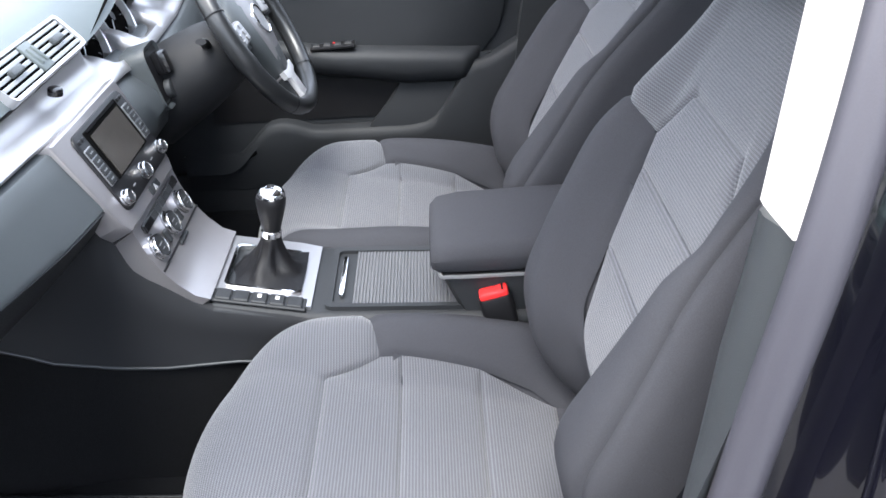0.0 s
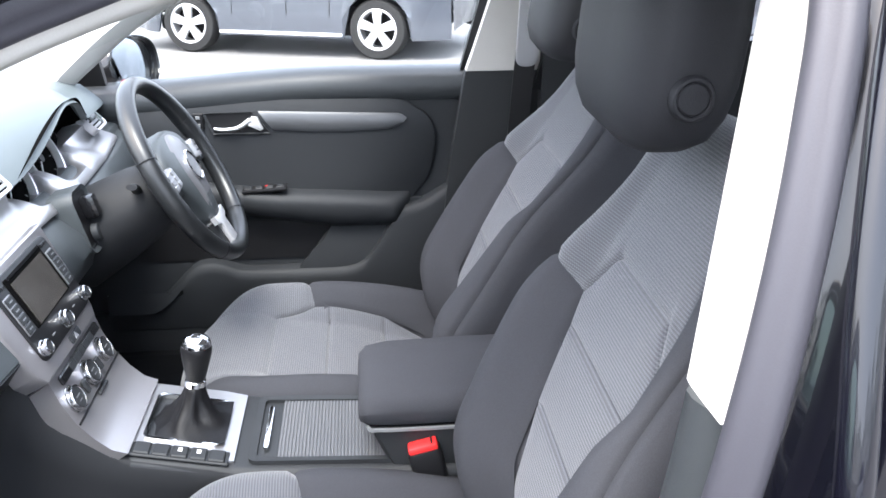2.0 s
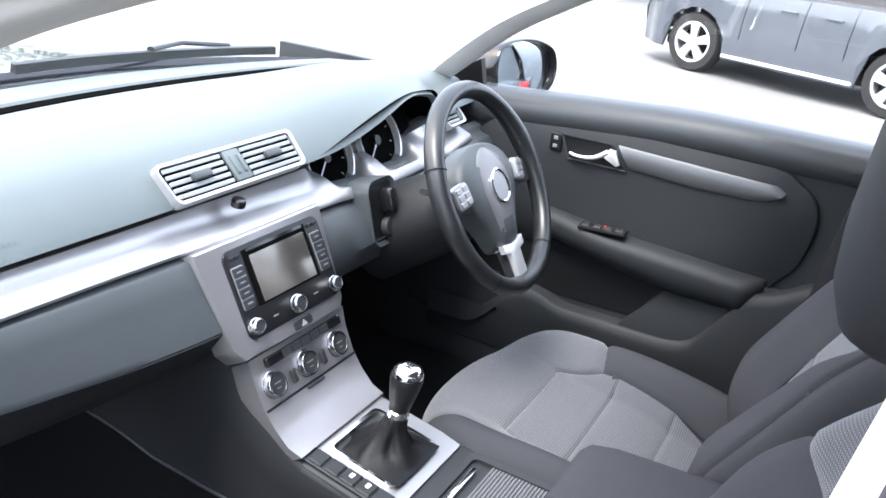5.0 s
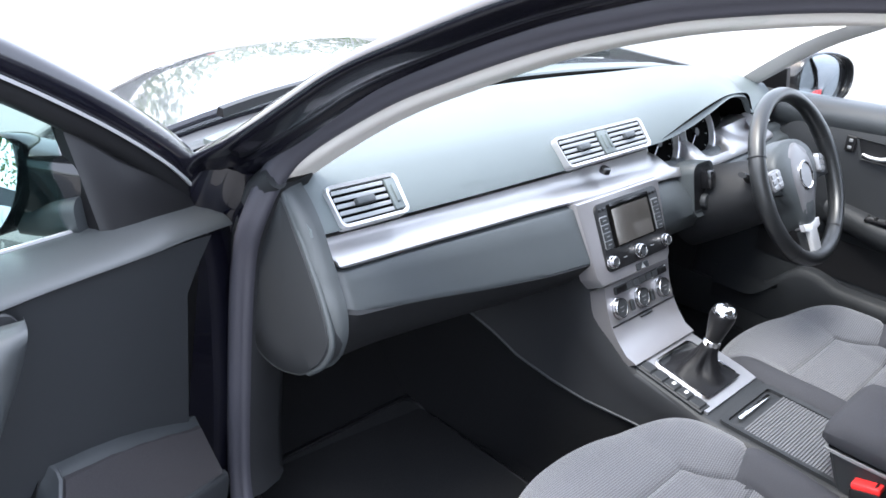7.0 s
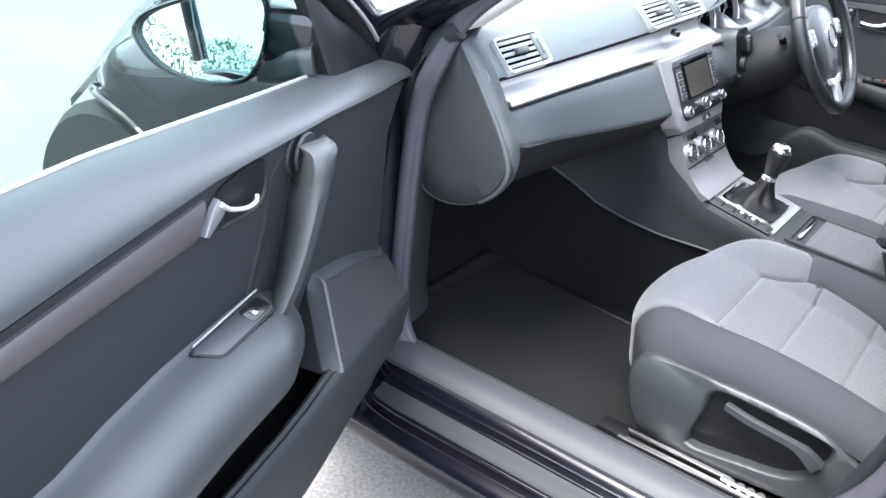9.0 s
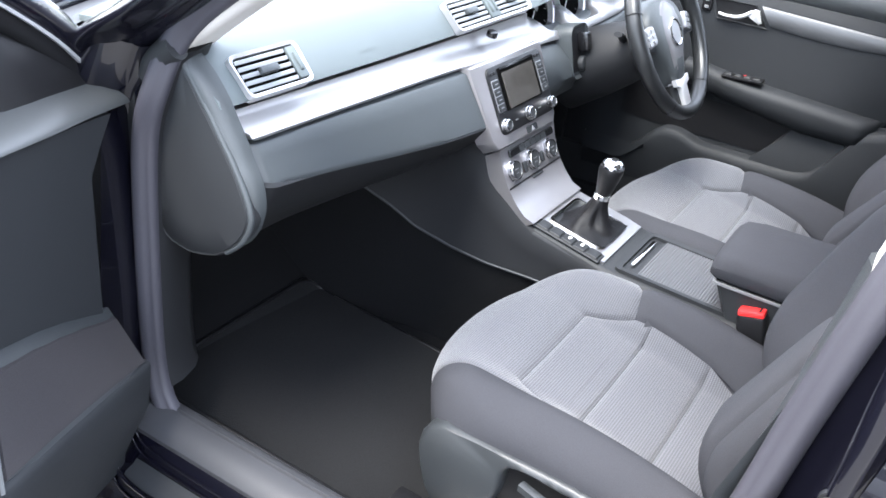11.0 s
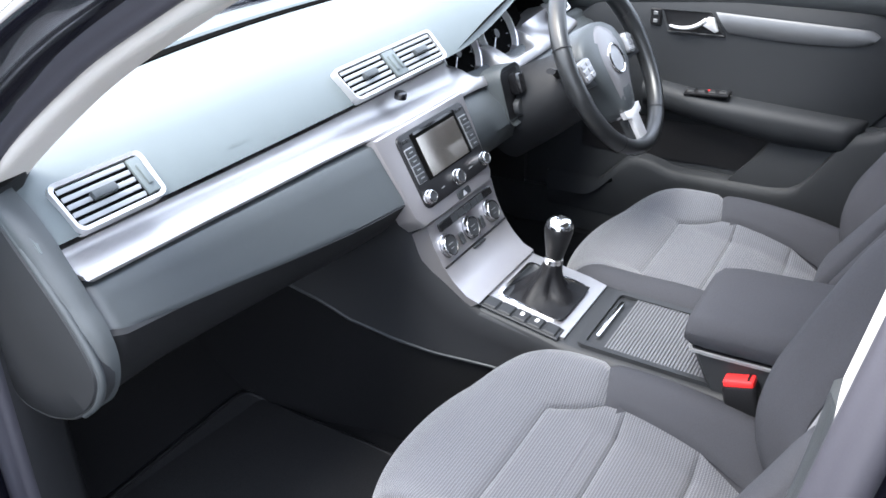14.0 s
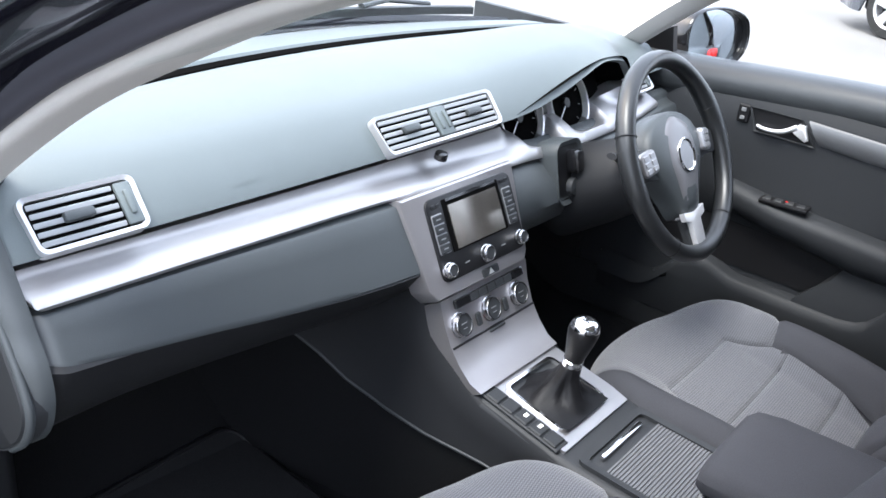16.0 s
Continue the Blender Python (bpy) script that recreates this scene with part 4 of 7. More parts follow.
box(bm, (-0.006, 0.030, 0.008), (0.186, 0.015, 0.008), mc, 0.002, 1)
row = part("button_row", bm, GLOSS_BLACK, climate)
for k in range(5):
    bm = bmesh.new()
    box(bm, (-0.052 + 0.023 * k, 0.030, 0.0122), (0.021, 0.012, 0.002), mc, 0.0006, 1)
    part("button", bm, TRIM_DARK, row)
mc = mc @ pose(-0.012, -0.005, 0)
for y in (-0.079, 0.0, 0.079):
    bm = bmesh.new()
    lathe(bm, mc @ pose(y, 0, 0.0), [(0.0215, 0), (0.0215, 0.003), (0.0200, 0.004), (0.0195, 0.011), (0.0187, 0.0125), (0.0168, 0.0125), (0.0162, 0.010)], 36)
    dial = part("dial", bm, RING_METAL, climate, "chrome-ringed climate dial")
    bm = bmesh.new()
    cyl(bm, mc @ pose(y, 0, 0.005), 0.0166, 0.006, 28)
    part("dial_face", bm, TRIM_DARK, dial)
    bm = bmesh.new()
    box(bm, (y, 0.002, 0.0112), (0.014, 0.0014, 0.001), mc)
    box(bm, (y, -0.006, 0.0112), (0.009, 0.0010, 0.001), mc)
    part("dial_mark", bm, GREY_PLASTIC, dial)
for y in (-0.037, 0.037):
    bm = bmesh.new()
    box(bm, (y, -0.005, 0.006), (0.012, 0.022, 0.006), mc, 0.002, 1)
    part("small_button", bm, TRIM_DARK, climate)
bm = bmesh.new()
box(bm, (0.005, -0.034, 0.004), (0.042, 0.006, 0.006), mc, 0.002, 1)
part("slot_button", bm, TRIM_DARK, climate)

# instrument binnacle
mi = axes((0.684, -0.37, 0.858), (0, -1, 0), (0.42, 0, 0.907))
bm = bmesh.new()
box(bm, (0, 0, -0.03), (0.46, 0.17, 0.03), mi, 0.004)
clus = part("instrument_cluster", bm, BLACK, dash, "black instrument cluster with chrome-ringed dials")
bm = bmesh.new()
box(bm, (0, 0, -0.012), (0.45, 0.16, 0.003), mi)
part("cluster_face", bm, MATT_BLACK, clus)
for s in (-0.085, 0.085):
    bm = bmesh.new()
    lathe(bm, mi @ pose(s, 0.0, -0.011), [(0.069, 0), (0.069, 0.016), (0.0675, 0.0175), (0.0660, 0.016), (0.0655, 0.002)], 48, cap=False)
    part("dial_ring", bm, SATIN_BRIGHT, clus, "chrome dial ring")
    bm = bmesh.new()
    for k in range(9):
        a = radians(225 - 33.75 * k)
        box(bm, (0.052, 0, 0), (0.007, 0.0016, 0.001), mi @ pose(s, 0, -0.008) @ Matrix.Rotation(a, 4, "Z"))
    part("dial_marks", bm, GREY_PLASTIC, clus)
    bm = bmesh.new()
    cyl(bm, mi @ pose(s, 0.0, -0.010), 0.010, 0.008, 20)
    part("dial_hub", bm, BLACK, clus)
    bm = bmesh.new()
    box(bm, (0.022, 0, 0.0), (0.044, 0.0022, 0.0015), mi @ pose(s, 0, -0.004) @ Matrix.Rotation(radians(222), 4, "Z"))
    part("needle", bm, SATIN, clus)
bm = bmesh.new()
box(bm, (0, 0.006, -0.009), (0.052, 0.062, 0.002), mi, 0.001, 1)
part("trip_display", bm, GLOSS_BLACK, clus)

# ---------------------------------------------------------------- steering column and wheel
col = thing("steering_column", "dark grey steering column shroud with stalks", "column")
tilt = radians(28.5)
WC = Vector((0.398, -0.371, 0.850))
wn_ = Vector((-math.cos(tilt), 0, math.sin(tilt)))
mw = axes(WC, (0, -1, 0), (math.sin(tilt), 0, math.cos(tilt)))
bm = bmesh.new()
secs = []
for d, r, h in ((0.045, 0.052, 0.048), (0.06, 0.070, 0.062), (0.10, 0.080, 0.072), (0.16, 0.086, 0.080), (0.26, 0.090, 0.088)):
    c = WC - wn_ * d + Vector((0, 0, -0.012 - 0.05 * d))
    secs.append([c + Vector((0, r * math.cos(a) * (1 - 0.1 * abs(math.sin(a))), 0)) + Vector((math.sin(tilt), 0, math.cos(tilt))) * h * math.sin(a) for a in np.linspace(0, 2 * math.pi, 25)[:-1]])
loft(bm, secs, caps=True, closed=True)
part("shroud", bm, CONSOLE_SIDE, col, "dark grey column shroud", sharp=50)
for s in (1, -1):
    bm = bmesh.new()
    p0 = WC - wn_ * 0.09
    sweep(bm, smooth_path([p0 + Vector((0, s * 0.06, 0.02)), p0 + Vector((-0.002, s * 0.085, 0.035)), p0 + Vector((-0.003, s * 0.108, 0.042))], 5), circle(0.010, 10, 0.6))
    part("stalk", bm, BLACK, col)
# light switch panel and ignition slot beside the wheel
bm = bmesh.new()
mp = axes((0.563, -0.288, 0.786), (0, -1, 0), (0.25, 0, 0.97))
ring_frame(bm, rounded(0.088, 0.118, 0.022), rounded(0.068, 0.098, 0.016), mp, -0.045, 0.002, 0.006)
part("switch_surround", bm, DASH, dash)
bm = bmesh.new()
box(bm, (0, 0, -0.006), (0.07, 0.10, 0.008), mp)
sp = part("switch_panel", bm, BLACK, dash)
bm = bmesh.new()
box(bm, (0.004, 0.020, 0.010), (0.026, 0.044, 0.030), mp, 0.008)
part("key_slot", bm, GLOSS_BLACK, sp)
bm = bmesh.new()
cyl(bm, mp @ pose(0.0, -0.028, 0.0), 0.017, 0.012, 24, bevel=0.003)
part("rotary_switch", bm, TRIM_DARK, sp)

wheel = thing("steering_wheel", "black leather three-spoke steering wheel with silver lower spoke", "steering wheel", Matrix.Translation(WC))
bm = bmesh.new()
rim = [mw @ Vector((0.176 * math.cos(a), 0.176 * math.sin(a), 0)) for a in np.linspace(0, 2 * math.pi, 73)[:-1]]
loops = []
for i, p in enumerate(rim):
    a = 2 * math.pi * i / 72
    o = (p - WC).normalized()
    grip = 1 + 0.10 * max(0, math.cos(2 * (a - radians(20)))) ** 4 * (1 if math.sin(a) > -0.2 else 0)
    loops.append([bm.verts.new(p + o * 0.0155 * grip * math.cos(b) + wn_ * 0.0175 * grip * math.sin(b)) for b in np.linspace(0, 2 * math.pi, 17)[:-1]])
for a, b in zip(loops, loops[1:] + loops[:1]):
    for i in range(16):
        bm.faces.new((a[i], a[(i + 1) % 16], b[(i + 1) % 16], b[i]))
part("rim", bm, LEATHER, wheel, "black leather rim", sharp=80)
for ang in (22, 158, 232, 308):
    bm = bmesh.new()
    a = radians(ang)
    p = mw @ Vector((0.176 * math.cos(a), 0.176 * math.sin(a), 0))
    mm = axes(p, mw.to_3x3() @ Vector((math.cos(a), math.sin(a), 0)), wn_)
    lathe(bm, mm, [(0.0182, -0.0012), (0.0188, 0), (0.0182, 0.0012)], 20, cap=False)
    part("rim_seam", bm, BLACK, wheel)
# hub pad
bm = bmesh.new()
outl = smooth_path([(-0.080, 0.050, 0), (-0.095, 0.02, 0), (-0.085, -0.015, 0), (-0.05, -0.06, 0), (-0.028, -0.095, 0), (0.0, -0.10, 0), (0.028, -0.095, 0), (0.05, -0.06, 0), (0.085, -0.015, 0), (0.095, 0.02, 0), (0.08, 0.05, 0), (0.045, 0.068, 0), (0.0, 0.073, 0), (-0.045, 0.068, 0)], 3, closed=True)
rows = [[mw @ Vector((p.x * k * 1.06, p.y * k * 1.12, z)) for p in outl] for k, z in ((1.0, -0.04), (1.0, -0.015), (0.97, -0.005), (0.90, 0.002), (0.6, 0.010), (0.2, 0.013), (0.02, 0.013))]
loft(bm, rows, caps=True, closed=True)
hub = part("hub_pad", bm, DASH, wheel, "dark grey airbag pad", sharp=50)
bm = bmesh.new()
boss = smooth_path([(-0.050, 0.046, 0), (-0.057, 0.005, 0), (-0.040, -0.045, 0), (-0.029, -0.092, 0), (-0.026, -0.110, 0), (0.026, -0.110, 0), (0.029, -0.092, 0), (0.040, -0.045, 0), (0.057, 0.005, 0), (0.050, 0.046, 0), (0.0, 0.072, 0)], 4, closed=True)
loft(bm, [[mw @ Vector((p.x * k, p.y * k, z - 0.016 * (math.hypot(p.x, p.y) * k / 0.11) ** 2)) for p in boss] for k, z in ((1.02, -0.004), (1.0, 0.010), (0.96, 0.0135), (0.7, 0.0155), (0.3, 0.016), (0.01, 0.016))], closed=True)
part("hub_boss", bm, HUB_GREY, hub, "metallic grey hub boss", sharp=50)
bm = bmesh.new()
lathe(bm, mw @ pose(0, 0.0, 0.011), [(0.031, 0), (0.031, 0.006), (0.0285, 0.008), (0.026, 0.006)], 36, cap=False)
part("emblem_ring", bm, CHROME, hub, "round chrome emblem")
bm = bmesh.new()
cyl(bm, mw @ pose(0, 0, 0.013), 0.0265, 0.003, 32)
part("emblem_disc", bm, PAD_SILVER, hub)
for s in (-1, 1):
    bm = bmesh.new()
    pts = [(0.07, 0.035), (0.12, 0.032), (0.165, 0.020), (0.165, -0.022), (0.12, -0.020), (0.07, -0.028)]
    prism(bm, [(s * x, y) for x, y in (pts if s > 0 else pts[::-1])], mw, -0.022, -0.004, 0.004)
    part("spoke", bm, TRIM_DARK, wheel)
    bm = bmesh.new()
    prism(bm, rounded(0.040, 0.042, 0.008), mw @ pose(s * 0.112, 0.010, -0.004, 0, s * 10, s * -8), 0, 0.010, 0.003)
    bp_ = part("button_pad", bm, PAD_SILVER, wheel, "silver multifunction button pad")
    bm = bmesh.new()
    for i in (-1, 1):
        for j in (-1, 0, 1):
            box(bm, (i * 0.009, j * 0.012, 0.0105), (0.012, 0.009, 0.003), mw @ pose(s * 0.112, 0.010, -0.004, 0, s * 10, s * -8), 0.001, 1)
    part("button", bm, PAD_SILVER, bp_)
bm = bmesh.new()
prism(bm, [(-0.030, -0.085), (-0.022, -0.165), (0.022, -0.165), (0.030, -0.085)], mw, -0.020, -0.006, 0.003)
part("spoke", bm, TRIM_DARK, wheel)
bm = bmesh.new()
prism(bm, [(-0.040, -0.098), (-0.038, -0.113), (-0.019, -0.118), (-0.017, -0.163), (0.017, -0.163), (0.019, -0.118), (0.038, -0.113), (0.040, -0.098), (0.0, -0.104)], mw, -0.006, 0.004, 0.001)
part("spoke_trim", bm, SATIN, wheel, "T-shaped silver spoke trim")

# ---------------------------------------------------------------- centre console
console = thing("centre_console", "dark grey centre console with ribbed sliding cover", "console", kind="structure")
TOPZ = lambda x: lerp([-0.30, 0.05, 0.26, 0.45, 0.52], [0.500, 0.498, 0.508, 0.546, 0.56], x)
bm = bmesh.new()
rows = []
for x in np.linspace(-0.33, 0.47, 26):
    z, w = TOPZ(x), 0.112 + 0.004 * ease(0.2, 0.45, x)
    d = 0.022 + 0.07 * ease(0.25, 0.47, x)
    rows.append([(x, s * yy, zz) for s, yy, zz in ((1, w + 0.012, 0.21), (1, w + 0.008, z - d - 0.05), (1, w + 0.006, z - d), (1, w + 0.003, z - 0.010), (1, w - 0.004, z - 0.002), (1, w - 0.012, z), (-1, w - 0.012, z), (-1, w - 0.004, z - 0.002), (-1, w + 0.003, z - 0.010), (-1, w + 0.006, z - d), (-1, w + 0.012, 0.21))])
loft(bm, rows, caps=True)
part("console_body", bm, TRIM_DARK, console, "dark grey plastic console body", sharp=50)
# tapering side panels that climb towards the dashboard
for s in (1, -1):
    bm = bmesh.new()
    rows, lower, edge = [], [], []
    for x in np.linspace(0.26, 1.185, 34):
        top = lerp([0.26, 0.30, 0.43, 0.467, 0.505, 0.54, 0.57, 1.2], [0.500, 0.512, 0.540, 0.566, 0.606, 0.668, 0.70, 0.70], x)
        low = lerp([0.26, 0.40, 0.51, 0.60, 0.675, 0.735, 0.98, 1.2], [0.425, 0.440, 0.440, 0.449, 0.468, 0.505, 0.63, 0.66], x)
        y = s * (0.122 + 0.014 * ease(0.35, 0.6, x) + 0.10 * ease(0.58, 1.05, x))
        rows.append([(x, s * 0.105, top), (x, s * 0.114, top - 0.002), (x, s * 0.121, top - 0.012), (x, y * 1.0, (top + low) / 2), (x, y * 1.02, low + 0.012), (x, y * 1.045, low + 0.004), (x, y * 1.045, low), (x, y * 1.02, low - 0.006)])
        edge.append(Vector((x, y * 1.05, low + 0.001)))
        lower.append([(x, y * 1.02, low - 0.002), (x, y * 1.0, low - 0.012), (x, y * 0.99, (low + 0.2) / 2), (x, y * 1.03, 0.20)])
    loft(bm, rows)
    part("side_panel", bm, CONSOLE_SIDE, console, "dark grey side panel with a moulded seam", sharp=40)
    # bead in a lighter plastic than the panel, for the highlight on its edge
    bm = bmesh.new()
    sweep(bm, edge, circle(0.0028, 8))
    part("panel_lip", bm, DOOR_CAP, console, "rounded lip along the side panel, coloured lighter for its highlight", sharp=80)
    bm = bmesh.new()
    loft(bm, lower)
    part("tunnel_carpet", bm, CARPET, console, "black carpet on the tunnel's flank")
# silver surround of the lever, sloping with the console
sl = (TOPZ(0.44) - TOPZ(0.28)) / 0.16
mg = axes((0.362, 0.0, TOPZ(0.362) + 0.001), (0, -1, 0), (1, 0, sl))
bm = bmesh.new()
ring_frame(bm, [(-0.100, 0.100), (-0.103, -0.045), (-0.098, -0.082), (0.098, -0.082), (0.103, -0.045), (0.100, 0.100)], [(-0.066, 0.058), (-0.066, -0.03), (-0.062, -0.052), (0.062, -0.052), (0.066, -0.03), (0.066, 0.058)], mg, -0.006, 0.004, 0.001)
part("lever_surround", bm, SILVER, console, "brushed silver lever surround")
bm = bmesh.new()
ring_frame(bm, rounded(0.136, 0.118, 0.012), rounded(0.126, 0.108, 0.010), mg @ pose(0, 0.003, 0), 0.0, 0.008, 0.0)
part("gaiter_ring", bm, CHROME, console)
# buttons in the near strip
bm = bmesh.new()
box(bm, (-0.093, 0.0, 0.002), (0.034, 0.150, 0.006), mg, 0.002, 1)
bar = part("button_strip", bm, TRIM_DARK, console)
for k in range(5):
    bm = bmesh.new()
    box(bm, (-0.093, 0.056 - 0.028 * k, 0.006), (0.029, 0.025, 0.005), mg, 0.002, 1)
    b_ = part("button", bm, TRIM_DARK, bar)
    if k in (2, 3):
        bm = bmesh.new()
        box(bm, (-0.091, 0.056 - 0.028 * k, 0.009), (0.009, 0.006, 0.0008), mg)
        part("button_mark", bm, WHITE, b_)
# sliding cover with ribs
ms = axes((0.138, 0.0, 0.505), (0, -1, 0), (1, 0, 0.045))
bm = bmesh.new()
ring_frame(bm, rounded(0.196, 0.245, 0.012), rounded(0.172, 0.222, 0.010), ms, -0.004, 0.005, 0.001)
part("cover_frame", bm, TRIM_DARK, console)
bm = bmesh.new()
n = 34
prof = []
for k in range(n):
    y0 = -0.108 + 0.188 * k / n
    prof += [(y0, 0.0), (y0 + 0.0008, 0.0022), (y0 + 0.0038, 0.0022), (y0 + 0.0046, 0.0)]
loft(bm, [[ms @ Vector((u, y, z)) for y, z in prof] for u in (-0.085, 0.085)])
RIB = mat("ribbed_cover", (0.085, 0.086, 0.09), 0.5, grain=0.05)
part("ribbed_cover", bm, RIB, console, "grey ribbed sliding cover", sharp=20)
bm = bmesh.new()
prism(bm, rounded(0.125, 0.0075, 0.003), ms @ pose(0, 0.098, 0), 0.0, 0.006, 0.002)
part("cover_handle", bm, CHROME, console, "chrome cover handle")

# armrest
arm = thing("armrest", "dark grey cloth centre armrest with rounded front", "armrest")
bm = bmesh.new()
rows = []
for x, top, low, w in ((0.088, 0.590, 0.576, 0.080), (0.086, 0.602, 0.568, 0.095), (0.074, 0.612, 0.566, 0.103), (0.04, 0.617, 0.566, 0.107), (-0.10, 0.620, 0.567, 0.109), (-0.22, 0.620, 0.568, 0.109), (-0.30, 0.612, 0.570, 0.10)):
    out = [(-w, (top + low) / 2), (-w, top - 0.022), (-w + 0.006, top - 0.008), (-w + 0.020, top), (-w * 0.4, top + 0.003), (w * 0.4, top + 0.003), (w - 0.020, top), (w - 0.006, top - 0.008), (w, top - 0.022), (w, (top + low) / 2), (w - 0.002, low + 0.006), (w - 0.01, low), (-w + 0.01, low), (-w + 0.002, low + 0.006)]
    rows.append([(x, y, z) for y, z in out])
loft(bm, rows, caps=True, closed=True)
part("pad", bm, CLOTH_DARK, arm, "dark grey cloth lid", sharp=70)
bm = bmesh.new()
rows = []
for x0, x1, w in ((0.030, 0.072, 0.094), (0.022, 0.064, 0.102), (-0.02, 0.0, 0.105), (-0.28, -0.28, 0.106)):
    rows.append([(x0, -w, 0.47), (x1, -w, 0.564), (x1, w, 0.564), (x0, w, 0.47)])
loft(bm, rows, caps=True, closed=True)
part("box", bm, TRIM_DARK, arm, "dark grey armrest box")

bm = bmesh.new()
sweep(bm, smooth_path([(-0.28, 0.1095, 0.566), (0.0, 0.109, 0.565), (0.055, 0.107, 0.5645), (0.074, 0.097, 0.5645), (0.080, 0.0, 0.5645), (0.074, -0.097, 0.5645), (0.055, -0.107, 0.5645), (-0.28, -0.1095, 0.566)], 4), [(0.0022, 0.0022), (-0.0022, 0.0022), (-0.0022, -0.0022), (0.0022, -0.0022)])
part("edge_line", bm, GREY_PLASTIC, arm, "thin grey line under the lid")

# gear lever
lever = thing("gear_lever", "black gear lever with chrome cap and pleated leather gaiter", "gear lever", Matrix.Translation((0.355, 0, 0.53)))
bm = bmesh.new()
g0, top = Vector((0.362, 0, TOPZ(0.362) + 0.003)), Vector((0.347, -0.005, 0.598))
rows = []
nn = 40
for k, f in enumerate(np.linspace(0, 1, 12)):
    loop = []
    for i in range(nn):
        a = 2 * math.pi * i / nn
        sq = max(abs(math.cos(a)), abs(math.sin(a)))
        r = (0.060 * (1 - f) / sq ** (1 - f) + 0.0) * (1 - 0.55 * f) + 0.012 * f + 0.004
        fold = 1 + 0.20 * math.sin(4 * a + 0.8 + 1.6 * math.sin(3 * f)) * math.sin(math.pi * min(1, f * 1.1)) + 0.08 * math.sin(9 * a + 7 * f) * math.sin(math.pi * f)
        c = g0.lerp(top, f ** 1.5)
        zz = g0.z + (top.z - g0.z) * f ** 1.25 - 0.006 * math.sin(math.pi * f)
        loop.append((c.x + r * fold * math.cos(a), c.y + r * fold * math.sin(a), zz + 0.35 * (sl * r * math.cos(a)) * (1 - f)))
    rows.append(loop)
loft(bm, rows, caps=True, closed=True)
part("gaiter", bm, GAITER, lever, "pleated black leather gaiter", sharp=80)
kd = Vector((0.338, -0.009, 0.678)) - top
mk = axes(top, (0, -1, 0), kd.cross(Vector((0, -1, 0))).normalized() * 1.0)
kz = kd.normalized()
kx = Vector((0, -1, 0))
ky = kz.cross(kx).normalized()
mk = Matrix(((kx.x, ky.x, kz.x, top.x), (kx.y, ky.y, kz.y, top.y), (kx.z, ky.z, kz.z, top.z), (0, 0, 0, 1)))
bm = bmesh.new()
lathe(bm, mk, [(0.013, -0.006), (0.0165, -0.003), (0.0165, 0.006), (0.014, 0.008)], 28)
part("collar", bm, CHROME, lever, "chrome collar")
bm = bmesh.new()
lathe(bm, mk, [(0.014, 0.006), (0.0155, 0.010), (0.019, 0.028), (0.0225, 0.045), (0.0245, 0.058), (0.0242, 0.066), (0.022, 0.071)], 32)
part("knob", bm, BLACK, lever, "black leather knob")
bm = bmesh.new()
lathe(bm, mk, [(0.0235, 0.066), (0.0235, 0.070), (0.021, 0.0765), (0.016, 0.0805), (0.008, 0.0825), (0.001, 0.083)], 32)
part("cap", bm, CHROME, lever, "polished chrome cap")
bm = bmesh.new()
for u, v, w, h in ((0, 0, 0.014, 0.0015), (-0.006, 0, 0.0015, 0.012), (0, 0, 0.0015, 0.012), (0.006, 0, 0.0015, 0.012)):
    box(bm, (u, v, 0.0832), (w, h, 0.001), mk)
part("shift_mark", bm, BLACK, lever)


# ---------------------------------------------------------------- seats
def cushion_at(a, b):
    """Cushion top: a runs forward and over the front, b across and over the sides."""
    dome = ease(0.14, 0.33, a)
    z = 0.395 + 0.068 * ease(-0.16, 0.17, a) + 0.030 * dome + (0.054 + 0.022 * ease(0.16, -0.06, a)) * (1 - 0.62 * dome) * ease(0.12, 0.215, abs(b)) - 0.006 * math.cos(b * 8)
    x, R = a, 0.080
    front = 0.350 - 0.123 * (min(abs(b), 0.30) / 0.27) ** 2.2
    if a > front:
        th = min((a - front) / R, 1.45)
        x, z = front + R * math.sin(th), z - R * (1 - math.cos(th))
        rest = max(0.0, a - front - 1.45 * R)
        x, z = x - rest * 0.12, z - rest
    S, y = 0.058, b
    if abs(b) > 0.205:
        th = min((abs(b) - 0.205) / S, 1.45)
        y = math.copysign(0.205 + S * math.sin(th), b)
        z = z - S * (1 - math.cos(th)) - max(0.0, abs(b) - 0.205 - 1.45 * S)
    return Vector((x, y, z))


def back_half(a):
    """Half the backrest's flat width at a height."""
    return lerp(*zip(*((p.x, p.y) for p in BACK_LINE)), a)


BACK_LINE = smooth_path([(-0.05, 0.180, 0), (0.10, 0.196, 0), (0.24, 0.202, 0), (0.36, 0.193, 0), (0.46, 0.172, 0), (0.54, 0.150, 0), (0.60, 0.132, 0), (0.66, 0.118, 0), (0.85, 0.11, 0)], 6)


